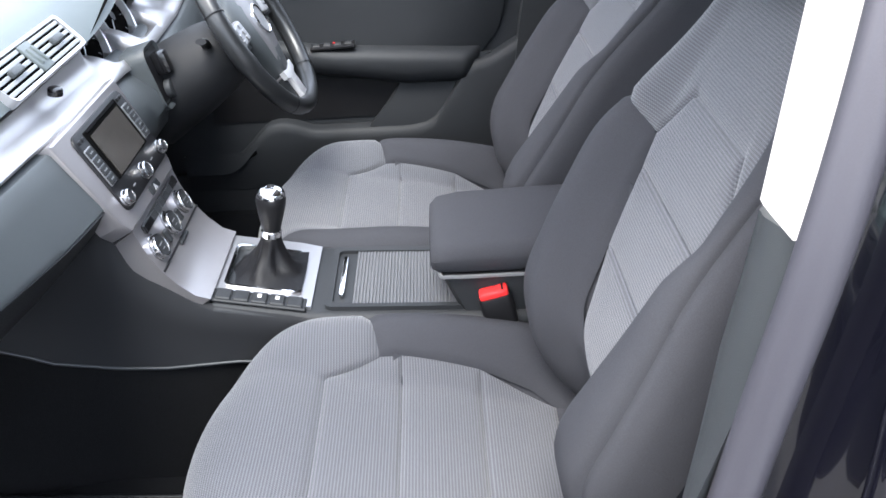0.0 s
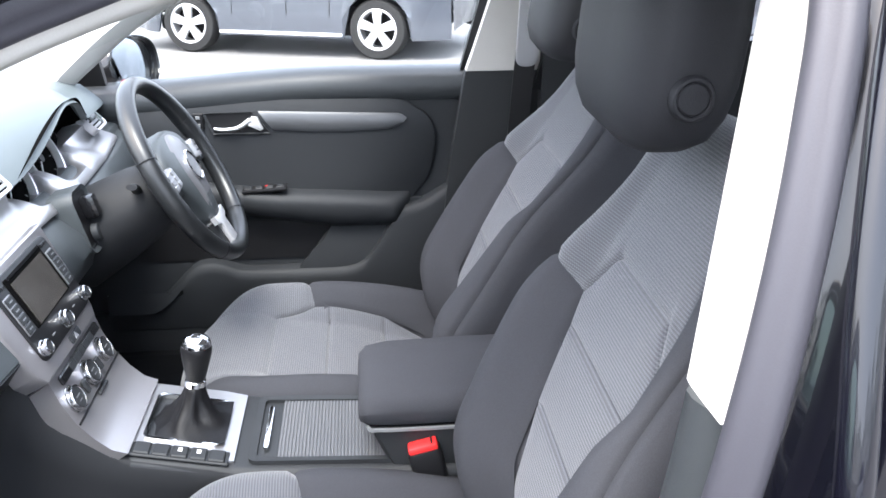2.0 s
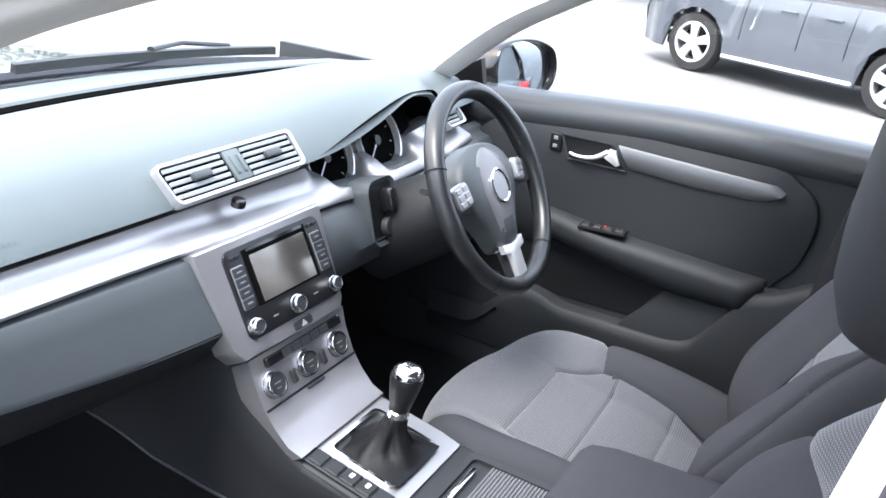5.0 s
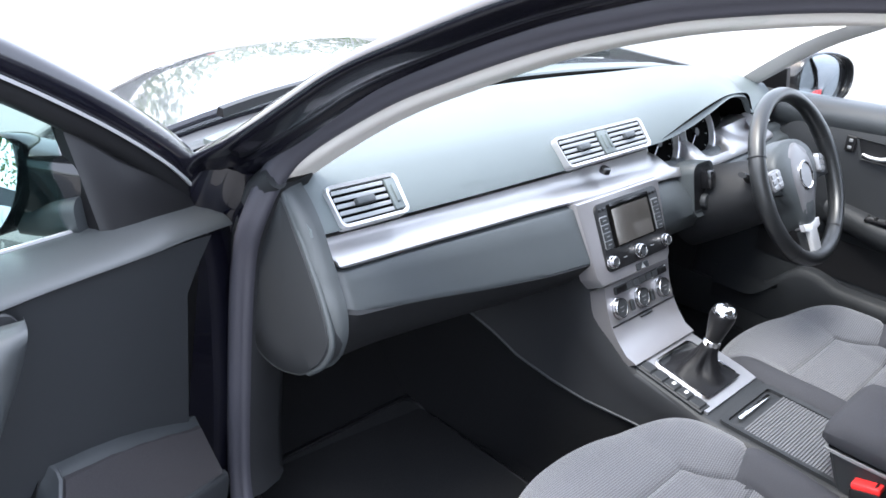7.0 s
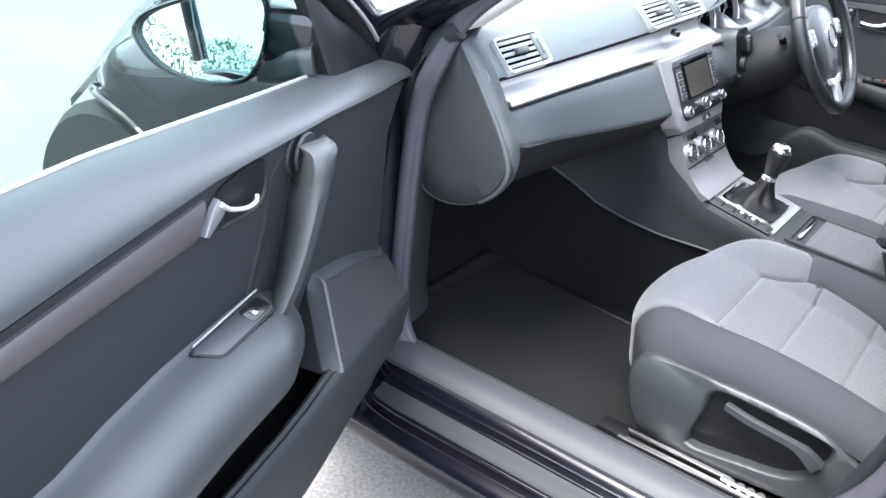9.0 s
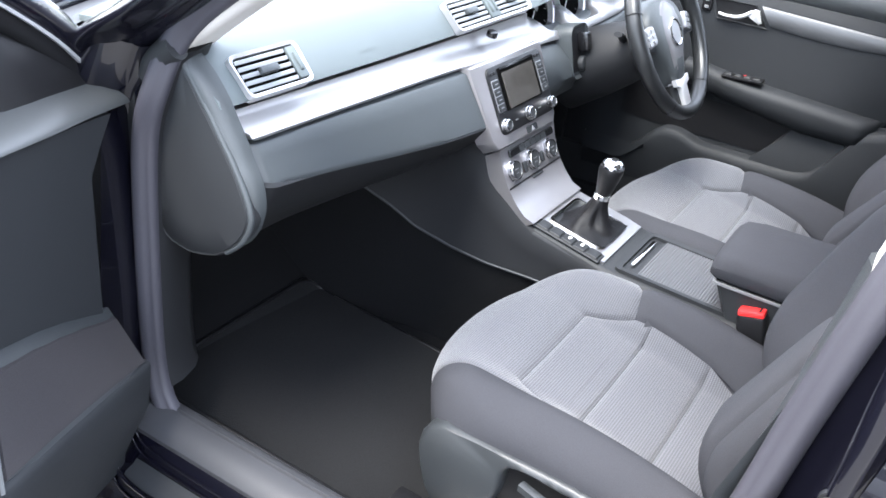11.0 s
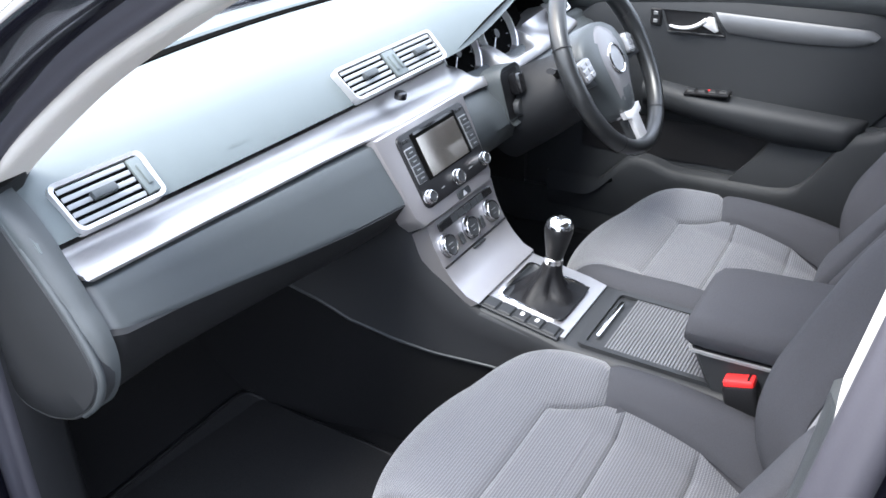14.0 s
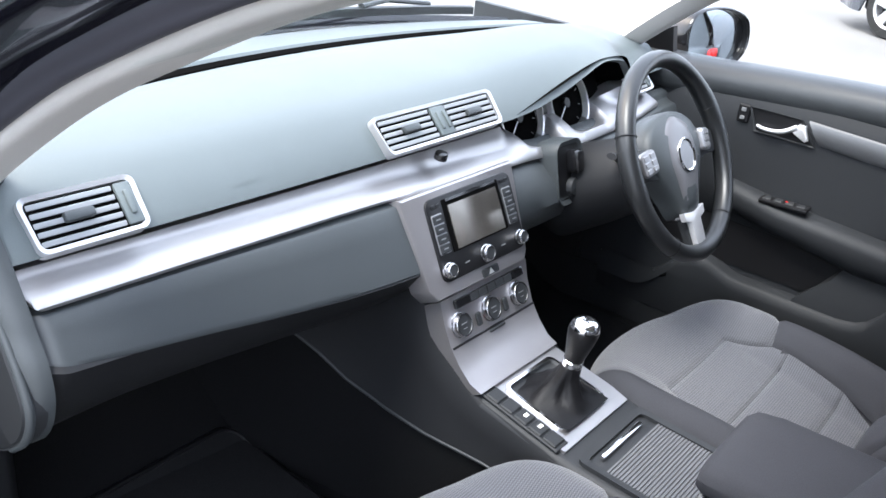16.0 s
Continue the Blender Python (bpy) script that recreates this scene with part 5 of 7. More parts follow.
def back_at(a, b):
    """Backrest front: a runs up the back and over its top, b across and round the sides."""
    half = back_half(a)
    bulge = 0.058 * (1 - 0.80 * ease(0.34, 0.60, a))
    w = lerp([0.0, 0.17, 0.255, 0.365, 0.41, 0.485], [0.062, 0.088, 0.110, 0.140, 0.163, 0.165], a)
    f = -0.008 + bulge * ease(w - 0.012, w + 0.078, abs(b)) + 0.006 * math.sin(min(a, 0.5) * 5) - 0.026 * ease(0.17, 0.07, a) * ease(0.14, 0.03, abs(b))
    S, y = 0.05, b * half / 0.205
    if abs(b) > 0.205:
        th = min((abs(b) - 0.205) / S, 1.5)
        y = math.copysign(half + S * math.sin(th), b)
        f -= S * (1 - math.cos(th)) + max(0.0, abs(b) - 0.205 - 1.5 * S)
    up, R = a, 0.05
    if a > 0.640:
        th = min((a - 0.640) / R, 1.6)
        up, f = 0.640 + R * math.sin(th), f - R * (1 - math.cos(th)) - max(0.0, a - 0.640 - 1.6 * R)
    base, d, n = Vector((-0.052, 0, 0.457)), Vector((-0.40, 0, 0.9165)), Vector((0.9165, 0, 0.40))
    return base + d * up + n * f + Vector((-3.2 * max(0.0, 0.16 - a) ** 2, y, 0))


def patch(bm, surface, lo, hi, n, m, pad=0.0045, groove=0.0045, seam=(1, 1, 1, 1)):
    """A padded panel between two lines lo(t) and hi(t) of (a, b), pinched where it is sewn."""
    uvl = bm.loops.layers.uv.verify()
    grid, uvs = [], []
    for i in range(n + 1):
        s = i / n
        row, ur = [], []
        for j in range(m + 1):
            t = j / m
            (a0, b0), (a1, b1) = lo(t), hi(t)
            a, b = a0 + (a1 - a0) * s, b0 + (b1 - b0) * s
            p = surface(a, b)
            e = 1e-3
            nn_ = (surface(a + e, b) - surface(a - e, b)).cross(surface(a, b + e) - surface(a, b - e)).normalized() * (1 if surface is cushion_at else -1)
            long, wide = math.hypot(a1 - a0, b1 - b0), math.hypot(*(np.subtract(lo(1), lo(0)) * (1 - s) + np.subtract(hi(1), hi(0)) * s))
            dist = [9.0]
            for flag, d in zip(seam, (s * long, (1 - s) * long, t * wide, (1 - t) * wide)):
                if flag:
                    dist.append(d)
            q = min(dist)
            row.append(bm.verts.new(p + nn_ * (pad * (1 - math.exp(-(q / 0.018))) - groove * math.exp(-((q / 0.0035) ** 2)))))
            ur.append((b, a))
        grid.append(row), uvs.append(ur)
    for i in range(n):
        for j in range(m):
            f = bm.faces.new((grid[i][j], grid[i][j + 1], grid[i + 1][j + 1], grid[i + 1][j]))
            for l, (p, q) in zip(f.loops, ((i, j), (i, j + 1), (i + 1, j + 1), (i + 1, j))):
                l[uvl].uv = uvs[p][q]
    return bm


def cover(seat, parent_name, surface, cuts, width, front_a, end_a, wing_in, wing_out, side_b, rear_a, end_b, label):
    """Sews one upholstered face: ribbed inserts, two dark wings, one ribbed end panel."""
    ws_, as_ = [w for _, w in width], [a for a, _ in width]
    w_at = lambda a: lerp(as_, ws_, a)
    corner = width[-2][0]
    plus = lambda a: w_at(a) if a < corner else lerp([corner, end_a], [w_at(corner), end_b], a)
    bm = bmesh.new()
    patch(bm, surface, lambda t: (rear_a, (2 * t - 1) * side_b * 0.8), lambda t: (rear_a + 0.4, (2 * t - 1) * side_b * 0.8), 20, 20, pad=-0.012, groove=0.0)
    body = part(parent_name, bm, CLOTH_DARK, seat, label, local=True, sharp=70)
    wing = bmesh.new()
    patch(wing, surface, lambda t: (rear_a + (wing_in - rear_a) * t, -w_at(rear_a + (wing_in - rear_a) * t)), lambda t: (rear_a + (wing_out - rear_a) * t, -side_b), 26, 40, seam=(1, 0, 0, 1))
    part("bolster", wing, CLOTH_DARK, body, "dark grey cloth bolster", local=True, sharp=70)
    wing = bmesh.new()
    run = lambda t: rear_a + (end_a - rear_a) * t
    fold = side_b if surface is cushion_at else 0.243
    patch(wing, surface, lambda t: (run(t), plus(run(t))), lambda t: (run(t), fold), 22, 70, pad=0.004, groove=0.004, seam=(1, fold < side_b, 0, 0))
    if fold < side_b:
        patch(wing, surface, lambda t: (run(t), fold), lambda t: (run(t), side_b), 14, 70, pad=0.004, groove=0.004, seam=(1, 0, 0, 0))
    part("bolster", wing, CLOTH_DARK, body, "dark grey cloth bolster", local=True, sharp=70)
    bm = bmesh.new()
    patch(bm, surface, lambda t: (rear_a, w_at(rear_a) * (2 * t - 1)), lambda t: (cuts[0], w_at(cuts[0]) * (2 * t - 1)), 24, 20, seam=(0, 1, 0, 0))
    part("rear_panel", bm, CLOTH_DARK, body, "dark grey cloth where cushion and back meet", local=True, sharp=70)
    for a0, a1 in zip(cuts, cuts[1:]):
        bm = bmesh.new()
        n = max(6, int(abs(a1 - a0) / 0.006))
        if a0 < corner < a1:
            patch(bm, surface, lambda t: (a0, w_at(a0) * (2 * t - 1)), lambda t: (corner, w_at(corner) * (2 * t - 1)), n, 40, seam=(1, 0, 1, 1))
            patch(bm, surface, lambda t: (corner, w_at(corner) * (2 * t - 1)), lambda t: (a1, w_at(a1) * (2 * t - 1)), n, 40, seam=(0, 1, 1, 1))
        else:
            patch(bm, surface, lambda t: (a0, w_at(a0) * (2 * t - 1)), lambda t: (a1, w_at(a1) * (2 * t - 1)), n, 40)
        part("insert_panel", bm, CLOTH_RIB, body, "grey ribbed cloth insert", local=True, sharp=80)
    bm = bmesh.new()
    edge_b = [-side_b, -w_at(wing_in), -w_at(front_a), w_at(front_a), w_at(corner)]
    edge_a = [wing_out, wing_in, front_a, front_a, corner]
    lo = lambda t: (lerp(edge_b, edge_a, -side_b + (side_b + w_at(corner)) * t), -side_b + (side_b + w_at(corner)) * t)
    hi = lambda t: (end_a, -side_b + (side_b + end_b) * t)
    patch(bm, surface, lo, hi, 34, 96, seam=(1, 0, 0, 1))
    part("end_panel", bm, CLOTH_RIB, body, "grey ribbed cloth end panel", local=True, sharp=80)
    return body


def front_seat(x, y, z, label, outer, recline=0.0):
    seat = thing("front_seat", label, "car seat", Matrix.Translation((x, y, z)), group="front seats")
    cover(seat, "cushion", cushion_at, [-0.095, 0.018, 0.137, 0.250], [(-0.25, 0.085), (-0.13, 0.112), (-0.095, 0.128), (-0.06, 0.145), (0.018, 0.158), (0.137, 0.165), (0.170, 0.163), (0.250, 0.128)], 0.250, 0.52, 0.170, 0.205, 0.305, -0.25, 0.165, "dark grey cloth cushion")
    hip = Vector((-0.052, 0, 0.457))
    tip = Matrix.Translation(hip) @ Matrix.Rotation(-radians(recline), 4, "Y") @ Matrix.Translation(-hip)
    cover(seat, "backrest", lambda a, b: tip @ back_at(a, b), [0.075, 0.255, 0.365, 0.485], [(-0.06, 0.030), (0.06, 0.014), (0.09, 0.030), (0.13, 0.068), (0.17, 0.090), (0.255, 0.110), (0.365, 0.140), (0.410, 0.163), (0.485, 0.118)], 0.485, 0.84, 0.410, 0.462, 0.34, -0.06, 0.185, "dark grey cloth backrest")
    # base under the cushion
    bm = bmesh.new()
    box(bm, (0.06, 0, 0.325), (0.52, 0.40, 0.13), Matrix(), 0.02)
    part("seat_frame", bm, BLACK, seat, local=True)
    # back shell
    bm = bmesh.new()
    rows = []
    for a in np.linspace(0.14, 0.60, 10):
        half = back_half(a)
        rows.append([Vector((-0.052, 0, 0.457)) + Vector((-0.40, 0, 0.9165)) * a + Vector((0.9165, 0, 0.40)) * f + Vector((0, yy * half, 0)) for yy, f in ((-0.95, -0.05), (-1.0, -0.08), (-0.8, -0.12), (0, -0.13), (0.8, -0.12), (1.0, -0.08), (0.95, -0.05))])
    loft(bm, rows, caps=True, closed=True)
    bm.transform(tip)
    part("back_shell", bm, CLOTH_DARK, seat, local=True)
    # headrest
    bm = bmesh.new()
    rows = []
    secs = ((1.058, 0.45, 0.30), (1.062, 0.66, 0.52), (1.076, 0.84, 0.78), (1.098, 0.94, 0.93), (1.13, 1.0, 1.0), (1.18, 1.0, 1.02), (1.24, 0.96, 0.97), (1.285, 0.89, 0.82), (1.308, 0.76, 0.58), (1.316, 0.5, 0.28))
    for z, ky_, kx_ in secs:
        cx = -0.238 - 0.10 * (z - 1.15)
        loop = []
        for i in range(32):
            a = 2 * math.pi * i / 32
            c, s_ = math.cos(a), math.sin(a)
            e = 0.55
            loop.append((cx + 0.062 * kx_ * math.copysign(abs(c) ** e, c), 0.138 * ky_ * math.copysign(abs(s_) ** e, s_), z + 0.024))
        rows.append(loop)
    loft(bm, rows, caps=True, closed=True)
    bm.transform(tip)
    hr = part("headrest", bm, HEADREST, seat, "black headrest with a round side button", local=True, sharp=80)
    for s in (1, -1):
        bm = bmesh.new()
        mb = axes((-0.234, s * 0.130, 1.149), (-s, 0, 0), (0, 0, 1))
        lathe(bm, mb, [(0.022, 0), (0.022, 0.010), (0.0195, 0.014), (0.017, 0.0145), (0.0155, 0.0115), (0.014, 0.0135), (0.002, 0.0142)], 32)
        bm.transform(tip)
        part("side_button", bm, HEADREST, hr, "round side button", local=True)
    if outer:
        # plastic valance with height lever and recliner
        bm = bmesh.new()
        out = smooth_path([(0.308, 0, 0.452), (0.338, 0, 0.425), (0.343, 0, 0.385), (0.325, 0, 0.32), (0.295, 0, 0.292), (0.20, 0, 0.284), (0.06, 0, 0.292), (-0.06, 0, 0.305), (-0.13, 0, 0.34), (-0.155, 0, 0.375), (-0.11, 0, 0.400), (-0.05, 0, 0.420), (0.0, 0, 0.446), (0.10, 0, 0.456), (0.19, 0, 0.457), (0.25, 0, 0.457)], 4, closed=True)
        rec = smooth_path([(0.186, 0, 0.440), (0.10, 0, 0.442), (0.01, 0, 0.436), (-0.02, 0, 0.425), (-0.015, 0, 0.388), (0.03, 0, 0.338), (0.12, 0, 0.320), (0.205, 0, 0.308), (0.214, 0, 0.325), (0.20, 0, 0.385)], 4, closed=True)
        cv = Vector((0.095, 0, 0.378))
        turn = lambda ln: sorted((math.atan2(p.z - cv.z, p.x - cv.x), (p - cv).length) for p in ln)
        ring = lambda ln, k, yy: [cv + Vector((math.cos(a) * r * k, yy, math.sin(a) * r * k)) for a in np.linspace(-math.pi, math.pi, 73)[:-1] for r in (lerp([q[0] for q in turn(ln)], [q[1] for q in turn(ln)], a),)]
        loft(bm, [ring(out, k, yy) for k, yy in ((1.0, 0.205), (1.0, 0.262), (0.99, 0.270), (0.965, 0.2745))] + [ring(rec, k, yy) for k, yy in ((1.05, 0.277), (1.0, 0.275), (0.97, 0.268), (0.95, 0.255))], closed=True)
        val = part("valance", bm, DOOR_CAP, seat, "dark grey plastic seat valance", local=True, sharp=50)
        # recess floor in black plastic, to deepen the shade round the lever
        bm = bmesh.new()
        loft(bm, [ring(rec, k, yy) for k, yy in ((1.0, 0.254), (0.5, 0.252), (0.01, 0.252))], closed=True)
        part("valance_recess", bm, BLACK, val, "recess round the lever, coloured black for its shade", local=True, sharp=50)
        bm = bmesh.new()
        sweep(bm, smooth_path([(0.158, 0.282, 0.426), (0.11, 0.292, 0.424), (0.05, 0.294, 0.420), (0.02, 0.292, 0.412), (-0.004, 0.286, 0.392)], 5), [(0.009, 0.008), (0.0, 0.011), (-0.009, 0.008), (-0.010, -0.004), (-0.004, -0.010), (0.008, -0.008)], scale=lambda t: 0.75 + 0.6 * ease(0.5, 1.0, t))
        part("height_lever", bm, DOOR_CAP, val, "dark grey height lever", local=True, sharp=60)
        bm = bmesh.new()
        box(bm, (0.085, 0.274, 0.315), (0.05, 0.004, 0.006), pose(0, 0, 0, 0, 3, 0), 0.001, 1)
        part("slot", bm, BLACK, val, local=True)
    # runners
    for s in (1, -1):
        bm = bmesh.new()
        box(bm, (0.10, s * 0.272, 0.252), (0.55, 0.040, 0.044), Matrix(), 0.004)
        rl = part("runner", bm, BLACK, seat, local=True)
        if not outer:
            continue
        bm = bmesh.new()
        box(bm, (0.175, s * 0.302, 0.280), (0.300, 0.014, 0.008), Matrix(), 0.002)
        box(bm, (0.215, s * 0.284, 0.288), (0.20, 0.006, 0.010), Matrix(), 0.002)
        for k in range(4):
            cyl(bm, axes((0.06 + 0.018 * k, s * 0.290, 0.284), (1, 0, 0), (0, 1, 0)), 0.007, 0.008, 10)
        cyl(bm, axes((0.13, s * 0.292, 0.289), (0, 0, 1), (0, 1, 0)), 0.004, 0.12, 10)
        part("runner_insert", bm, STEEL, rl, "bare steel runner", local=True)
    return seat


front_seat(0.0, 0.36, 0.0, "grey ribbed cloth passenger seat with dark bolsters", True)
front_seat(0.015, -0.372, -0.004, "grey ribbed cloth driver's seat with dark bolsters", False, 8.0)

# passenger belt buckle
buckle = thing("belt_buckle", "black seat belt buckle with red release button", "buckle", Matrix.Translation((0.0, 0.128, 0.45)))
mbk = axes((-0.030, 0.118, 0.452), (0, -1, 0), (0.97, 0, -0.24))
bm = bmesh.new()
rows = [[mbk @ Vector((x, y, z)) for x, y in rounded(0.030 * k, 0.052 * k, 0.008)] for k, z in ((0.70, -0.02), (0.80, 0.0), (0.95, 0.03), (1.0, 0.06), (1.0, 0.082), (0.92, 0.086))]
loft(bm, rows, caps=True, closed=True)
case = part("case", bm, BLACK, buckle, "black plastic buckle case")
bm = bmesh.new()
box(bm, (0, 0, 0.090), (0.025, 0.046, 0.013), mbk, 0.004)
part("release_button", bm, RED, buckle, "bright red release button")
bm = bmesh.new()
box(bm, (0, -0.015, 0.0975), (0.018, 0.003, 0.0015), mbk)
part("tongue_slot", bm, BLACK, case)


# ---------------------------------------------------------------- driver's door, closed
dd = thing("driver_door", "closed black driver's door with dark grey trim and silver handle", "car door", Matrix.Translation((0, -0.08, 0)))


def dpart(name, bm, material, parent, label="", sharp=35):
    """A part of the driver's door, given in the door's own frame."""
    return part(name, bm, material, parent, label, local=True, sharp=sharp)


XD = np.linspace(-0.19, 0.80, 40)
bm = bmesh.new()
belt = lambda x: 0.948 - 0.035 * ease(0.1, 0.75, x)
rows = []
for x in XD:
    b = belt(x)
    rows.append([(x, y, z) for y, z in ((-0.80, b + 0.005), (-0.775, b + 0.004), (-0.745, b), (-0.728, b - 0.015), (-0.722, b - 0.04), (-0.730, b - 0.065))])
slab(bm, rows, (0, -0.03, -0.02))
dpart("door_cap", bm, DOOR_CAP, dd, "dark grey soft door cap", sharp=60)
bm = bmesh.new()
slab(bm, [[(x, -0.738, belt(x) - 0.06), (x, -0.742, 0.80), (x, -0.738, 0.70), (x, -0.735, 0.30)] for x in XD], (0, -0.03, 0))
dpart("door_inner_panel", bm, DOOR_TRIM, dd, "dark grey door panel")
# satin trim spear
bm = bmesh.new()
rows = []
for t in np.linspace(0, 1, 26):
    top, low = Vector((-0.048 + 0.357 * t, 0, 0.849 + 0.013 * t)), Vector((-0.014 + 0.289 * t, 0, 0.812 - 0.006 * math.sin(math.pi * t) + 0.003 * t))
    tip = 1 - ease(0.0, 0.07, t)
    top, low = top.lerp(low, 0.30 * tip), low.lerp(top, 0.25 * tip)
    q = lambda k, y_: (top.x + (low.x - top.x) * k, y_, top.z + (low.z - top.z) * k)
    rows.append([q(0, -0.742), q(0.02, -0.724), q(0.12, -0.7205), q(0.5, -0.7165), q(0.88, -0.7205), q(0.98, -0.724), q(1, -0.742)])
slab(bm, rows, (0, -0.01, 0))
dpart("trim_spear", bm, mat("grey_door_trim", (0.085, 0.088, 0.094), 0.40, metal=0.3, grain=0.05), dd, "satin grey trim spear")
mh = axes((0.36, -0.727, 0.836), (-1, 0, 0), (0, 0, 1))
bm = bmesh.new()
out = [(-0.072, 0.021), (-0.053, -0.026), (0.074, -0.026), (0.037, 0.022)]
cx0, cz0 = -0.003, -0.002
grow = lambda k: [(cx0 + (x - cx0) * k, cz0 + (z - cz0) * k) for x, z in out]
ring_frame(bm, grow(1.05), grow(0.97), mh, -0.004, 0.006, 0.002)
hr_ = dpart("handle_recess", bm, TRIM_DARK, dd, "dark rim round the handle recess")
bm = bmesh.new()
prism(bm, grow(0.99), mh, -0.004, 0.0015)
dpart("recess_bowl", bm, BLACK, hr_)
bm = bmesh.new()
prism(bm, [(0.026, -0.006), (0.056, -0.020), (0.062, -0.016), (0.050, 0.013), (0.036, 0.014)], mh, 0.004, 0.014, 0.003)
sweep(bm, smooth_path([mh @ Vector(p) for p in ((-0.050, -0.013, 0.008), (-0.032, -0.0145, 0.014), (-0.006, -0.013, 0.015), (0.014, -0.006, 0.014), (0.034, 0.008, 0.012))], 6), circle(0.0050, 12), scale=lambda t: 0.7 + 0.4 * t)
dpart("door_handle", bm, SATIN_BRIGHT, hr_, "chrome door handle")
bm = bmesh.new()
box(bm, (-0.086, 0.004, 0.003), (0.026, 0.038, 0.008), mh, 0.002, 1)
lk = dpart("lock_buttons", bm, BLACK, dd)
for k in (-1, 1):
    bm = bmesh.new()
    box(bm, (-0.086, 0.004 + k * 0.009, 0.008), (0.010, 0.008, 0.003), mh, 0.001, 1)
    dpart("button", bm, GREY_PLASTIC, lk)
# raised upper field with a rounded rear edge
bm = bmesh.new()
out = smooth_path([(0.60, 0.86, 0), (0.05, 0.885, 0), (-0.060, 0.862, 0), (-0.103, 0.815, 0), (-0.103, 0.74, 0), (-0.07, 0.665, 0), (0.05, 0.60, 0), (0.60, 0.62, 0)], 5, closed=True)
rows = [[(0.25 + (p.x - 0.25) * k, yy, 0.75 + (p.y - 0.75) * k) for p in out] for k, yy in ((1.0, -0.739), (1.0, -0.731), (0.985, -0.7275), (0.5, -0.7275), (0.02, -0.7275))]
loft(bm, rows, caps=True, closed=True)
dpart("upper_field", bm, DOOR_TRIM, dd, "dark grey padded upper field", sharp=60)
# armrest, pocket and speaker
bm = bmesh.new()
rows = []
for x in np.linspace(-0.050, 0.46, 36):
    e = ease(0.28, 0.46, x)
    f = ease(-0.050, 0.0, x) ** 0.5
    top, low = 0.645 + 0.060 * max(0, x) + 0.010 * e, 0.578 + 0.15 * max(0, x - 0.13) + 0.045 * (1 - f)
    out = 0.058 * f * (1 - 0.35 * e)
    rows.append([(x, -0.735, top + 0.012), (x, -0.735 + out * 0.5, top + 0.009), (x, -0.735 + out * 0.92, top + 0.002), (x, -0.735 + out, top - 0.014), (x, -0.735 + out * 0.95, (top + low) / 2), (x, -0.735 + out * 0.8, low + 0.012), (x, -0.735 + out * 0.5, low), (x, -0.735, low)])
slab(bm, rows, (0, -0.01, 0))
dpart("door_armrest", bm, DOOR_TRIM, dd, "dark grey moulded armrest", sharp=60)
msw = axes((0.303, -0.700, 0.6800), (-1, 0, 0.06), (0, -1, 0.05))
bm = bmesh.new()
box(bm, (0, 0, 0), (0.105, 0.034, 0.008), msw, 0.003)
sw = dpart("window_switches", bm, BLACK, dd)
for k in range(4):
    bm = bmesh.new()
    box(bm, (-0.038 + 0.025 * k, 0, 0.004), (0.018, 0.018, 0.004), msw, 0.0015, 1)
    dpart("switch", bm, TRIM_DARK, sw)
bm = bmesh.new()
box(bm, (0.004, 0, 0.007), (0.005, 0.004, 0.001), msw)
dpart("lamp", bm, RED, sw)
bm = bmesh.new()
rows = []
for x in np.linspace(-0.17, 0.70, 44):
    lip = 0.468 + 0.012 * ease(0.14, 0.06, x) + 0.022 * ease(0.36, 0.44, x) - 0.10 * ease(0.46, 0.60, x) + 0.145 * ease(0.09, -0.04, x) + 0.05 * ease(-0.04, -0.16, x)
    rows.append([(x, -0.735, lip + 0.004), (x, -0.702, lip + 0.006), (x, -0.692, lip), (x, -0.688, lip - 0.02), (x, -0.692, 0.42), (x, -0.705, 0.32)])
slab(bm, rows, (0, -0.010, 0))
dpart("door_pocket", bm, DOOR_TRIM, dd, "dark grey door pocket", sharp=50)
bm = bmesh.new()
slab(bm, [[(-0.10 + 0.235 * k, -0.722, 0.640), (-0.10 + 0.245 * k, -0.714, 0.590), (-0.10 + 0.27 * k, -0.708, 0.545), (-0.10 + 0.30 * k, -0.704, 0.515), (-0.10 + 0.33 * k, -0.700, 0.480), (-0.10 + 0.335 * k, -0.700, 0.465)] for k in np.linspace(0, 1, 10)], (0, -0.012, 0))
dpart("pocket_filler", bm, DOOR_TRIM, dd, "dark grey moulded panel beside the pocket", sharp=50)
# black sheet that stands in for the shade inside the pocket
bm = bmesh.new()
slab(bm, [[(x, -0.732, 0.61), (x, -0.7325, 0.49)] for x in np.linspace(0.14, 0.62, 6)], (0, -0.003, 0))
dpart("pocket_shadow", bm, BLACK, dd, "black sheet for the shade inside the pocket")
bm = bmesh.new()
slab(bm, [[(x, -0.815, belt(x) - 0.004), (x, -0.84, belt(x) - 0.05), (x, -0.87, 0.6), (x, -0.86, 0.25)] for x in XD], (0, -0.02, 0))
dpart("outer_skin", bm, PAINT, dd)
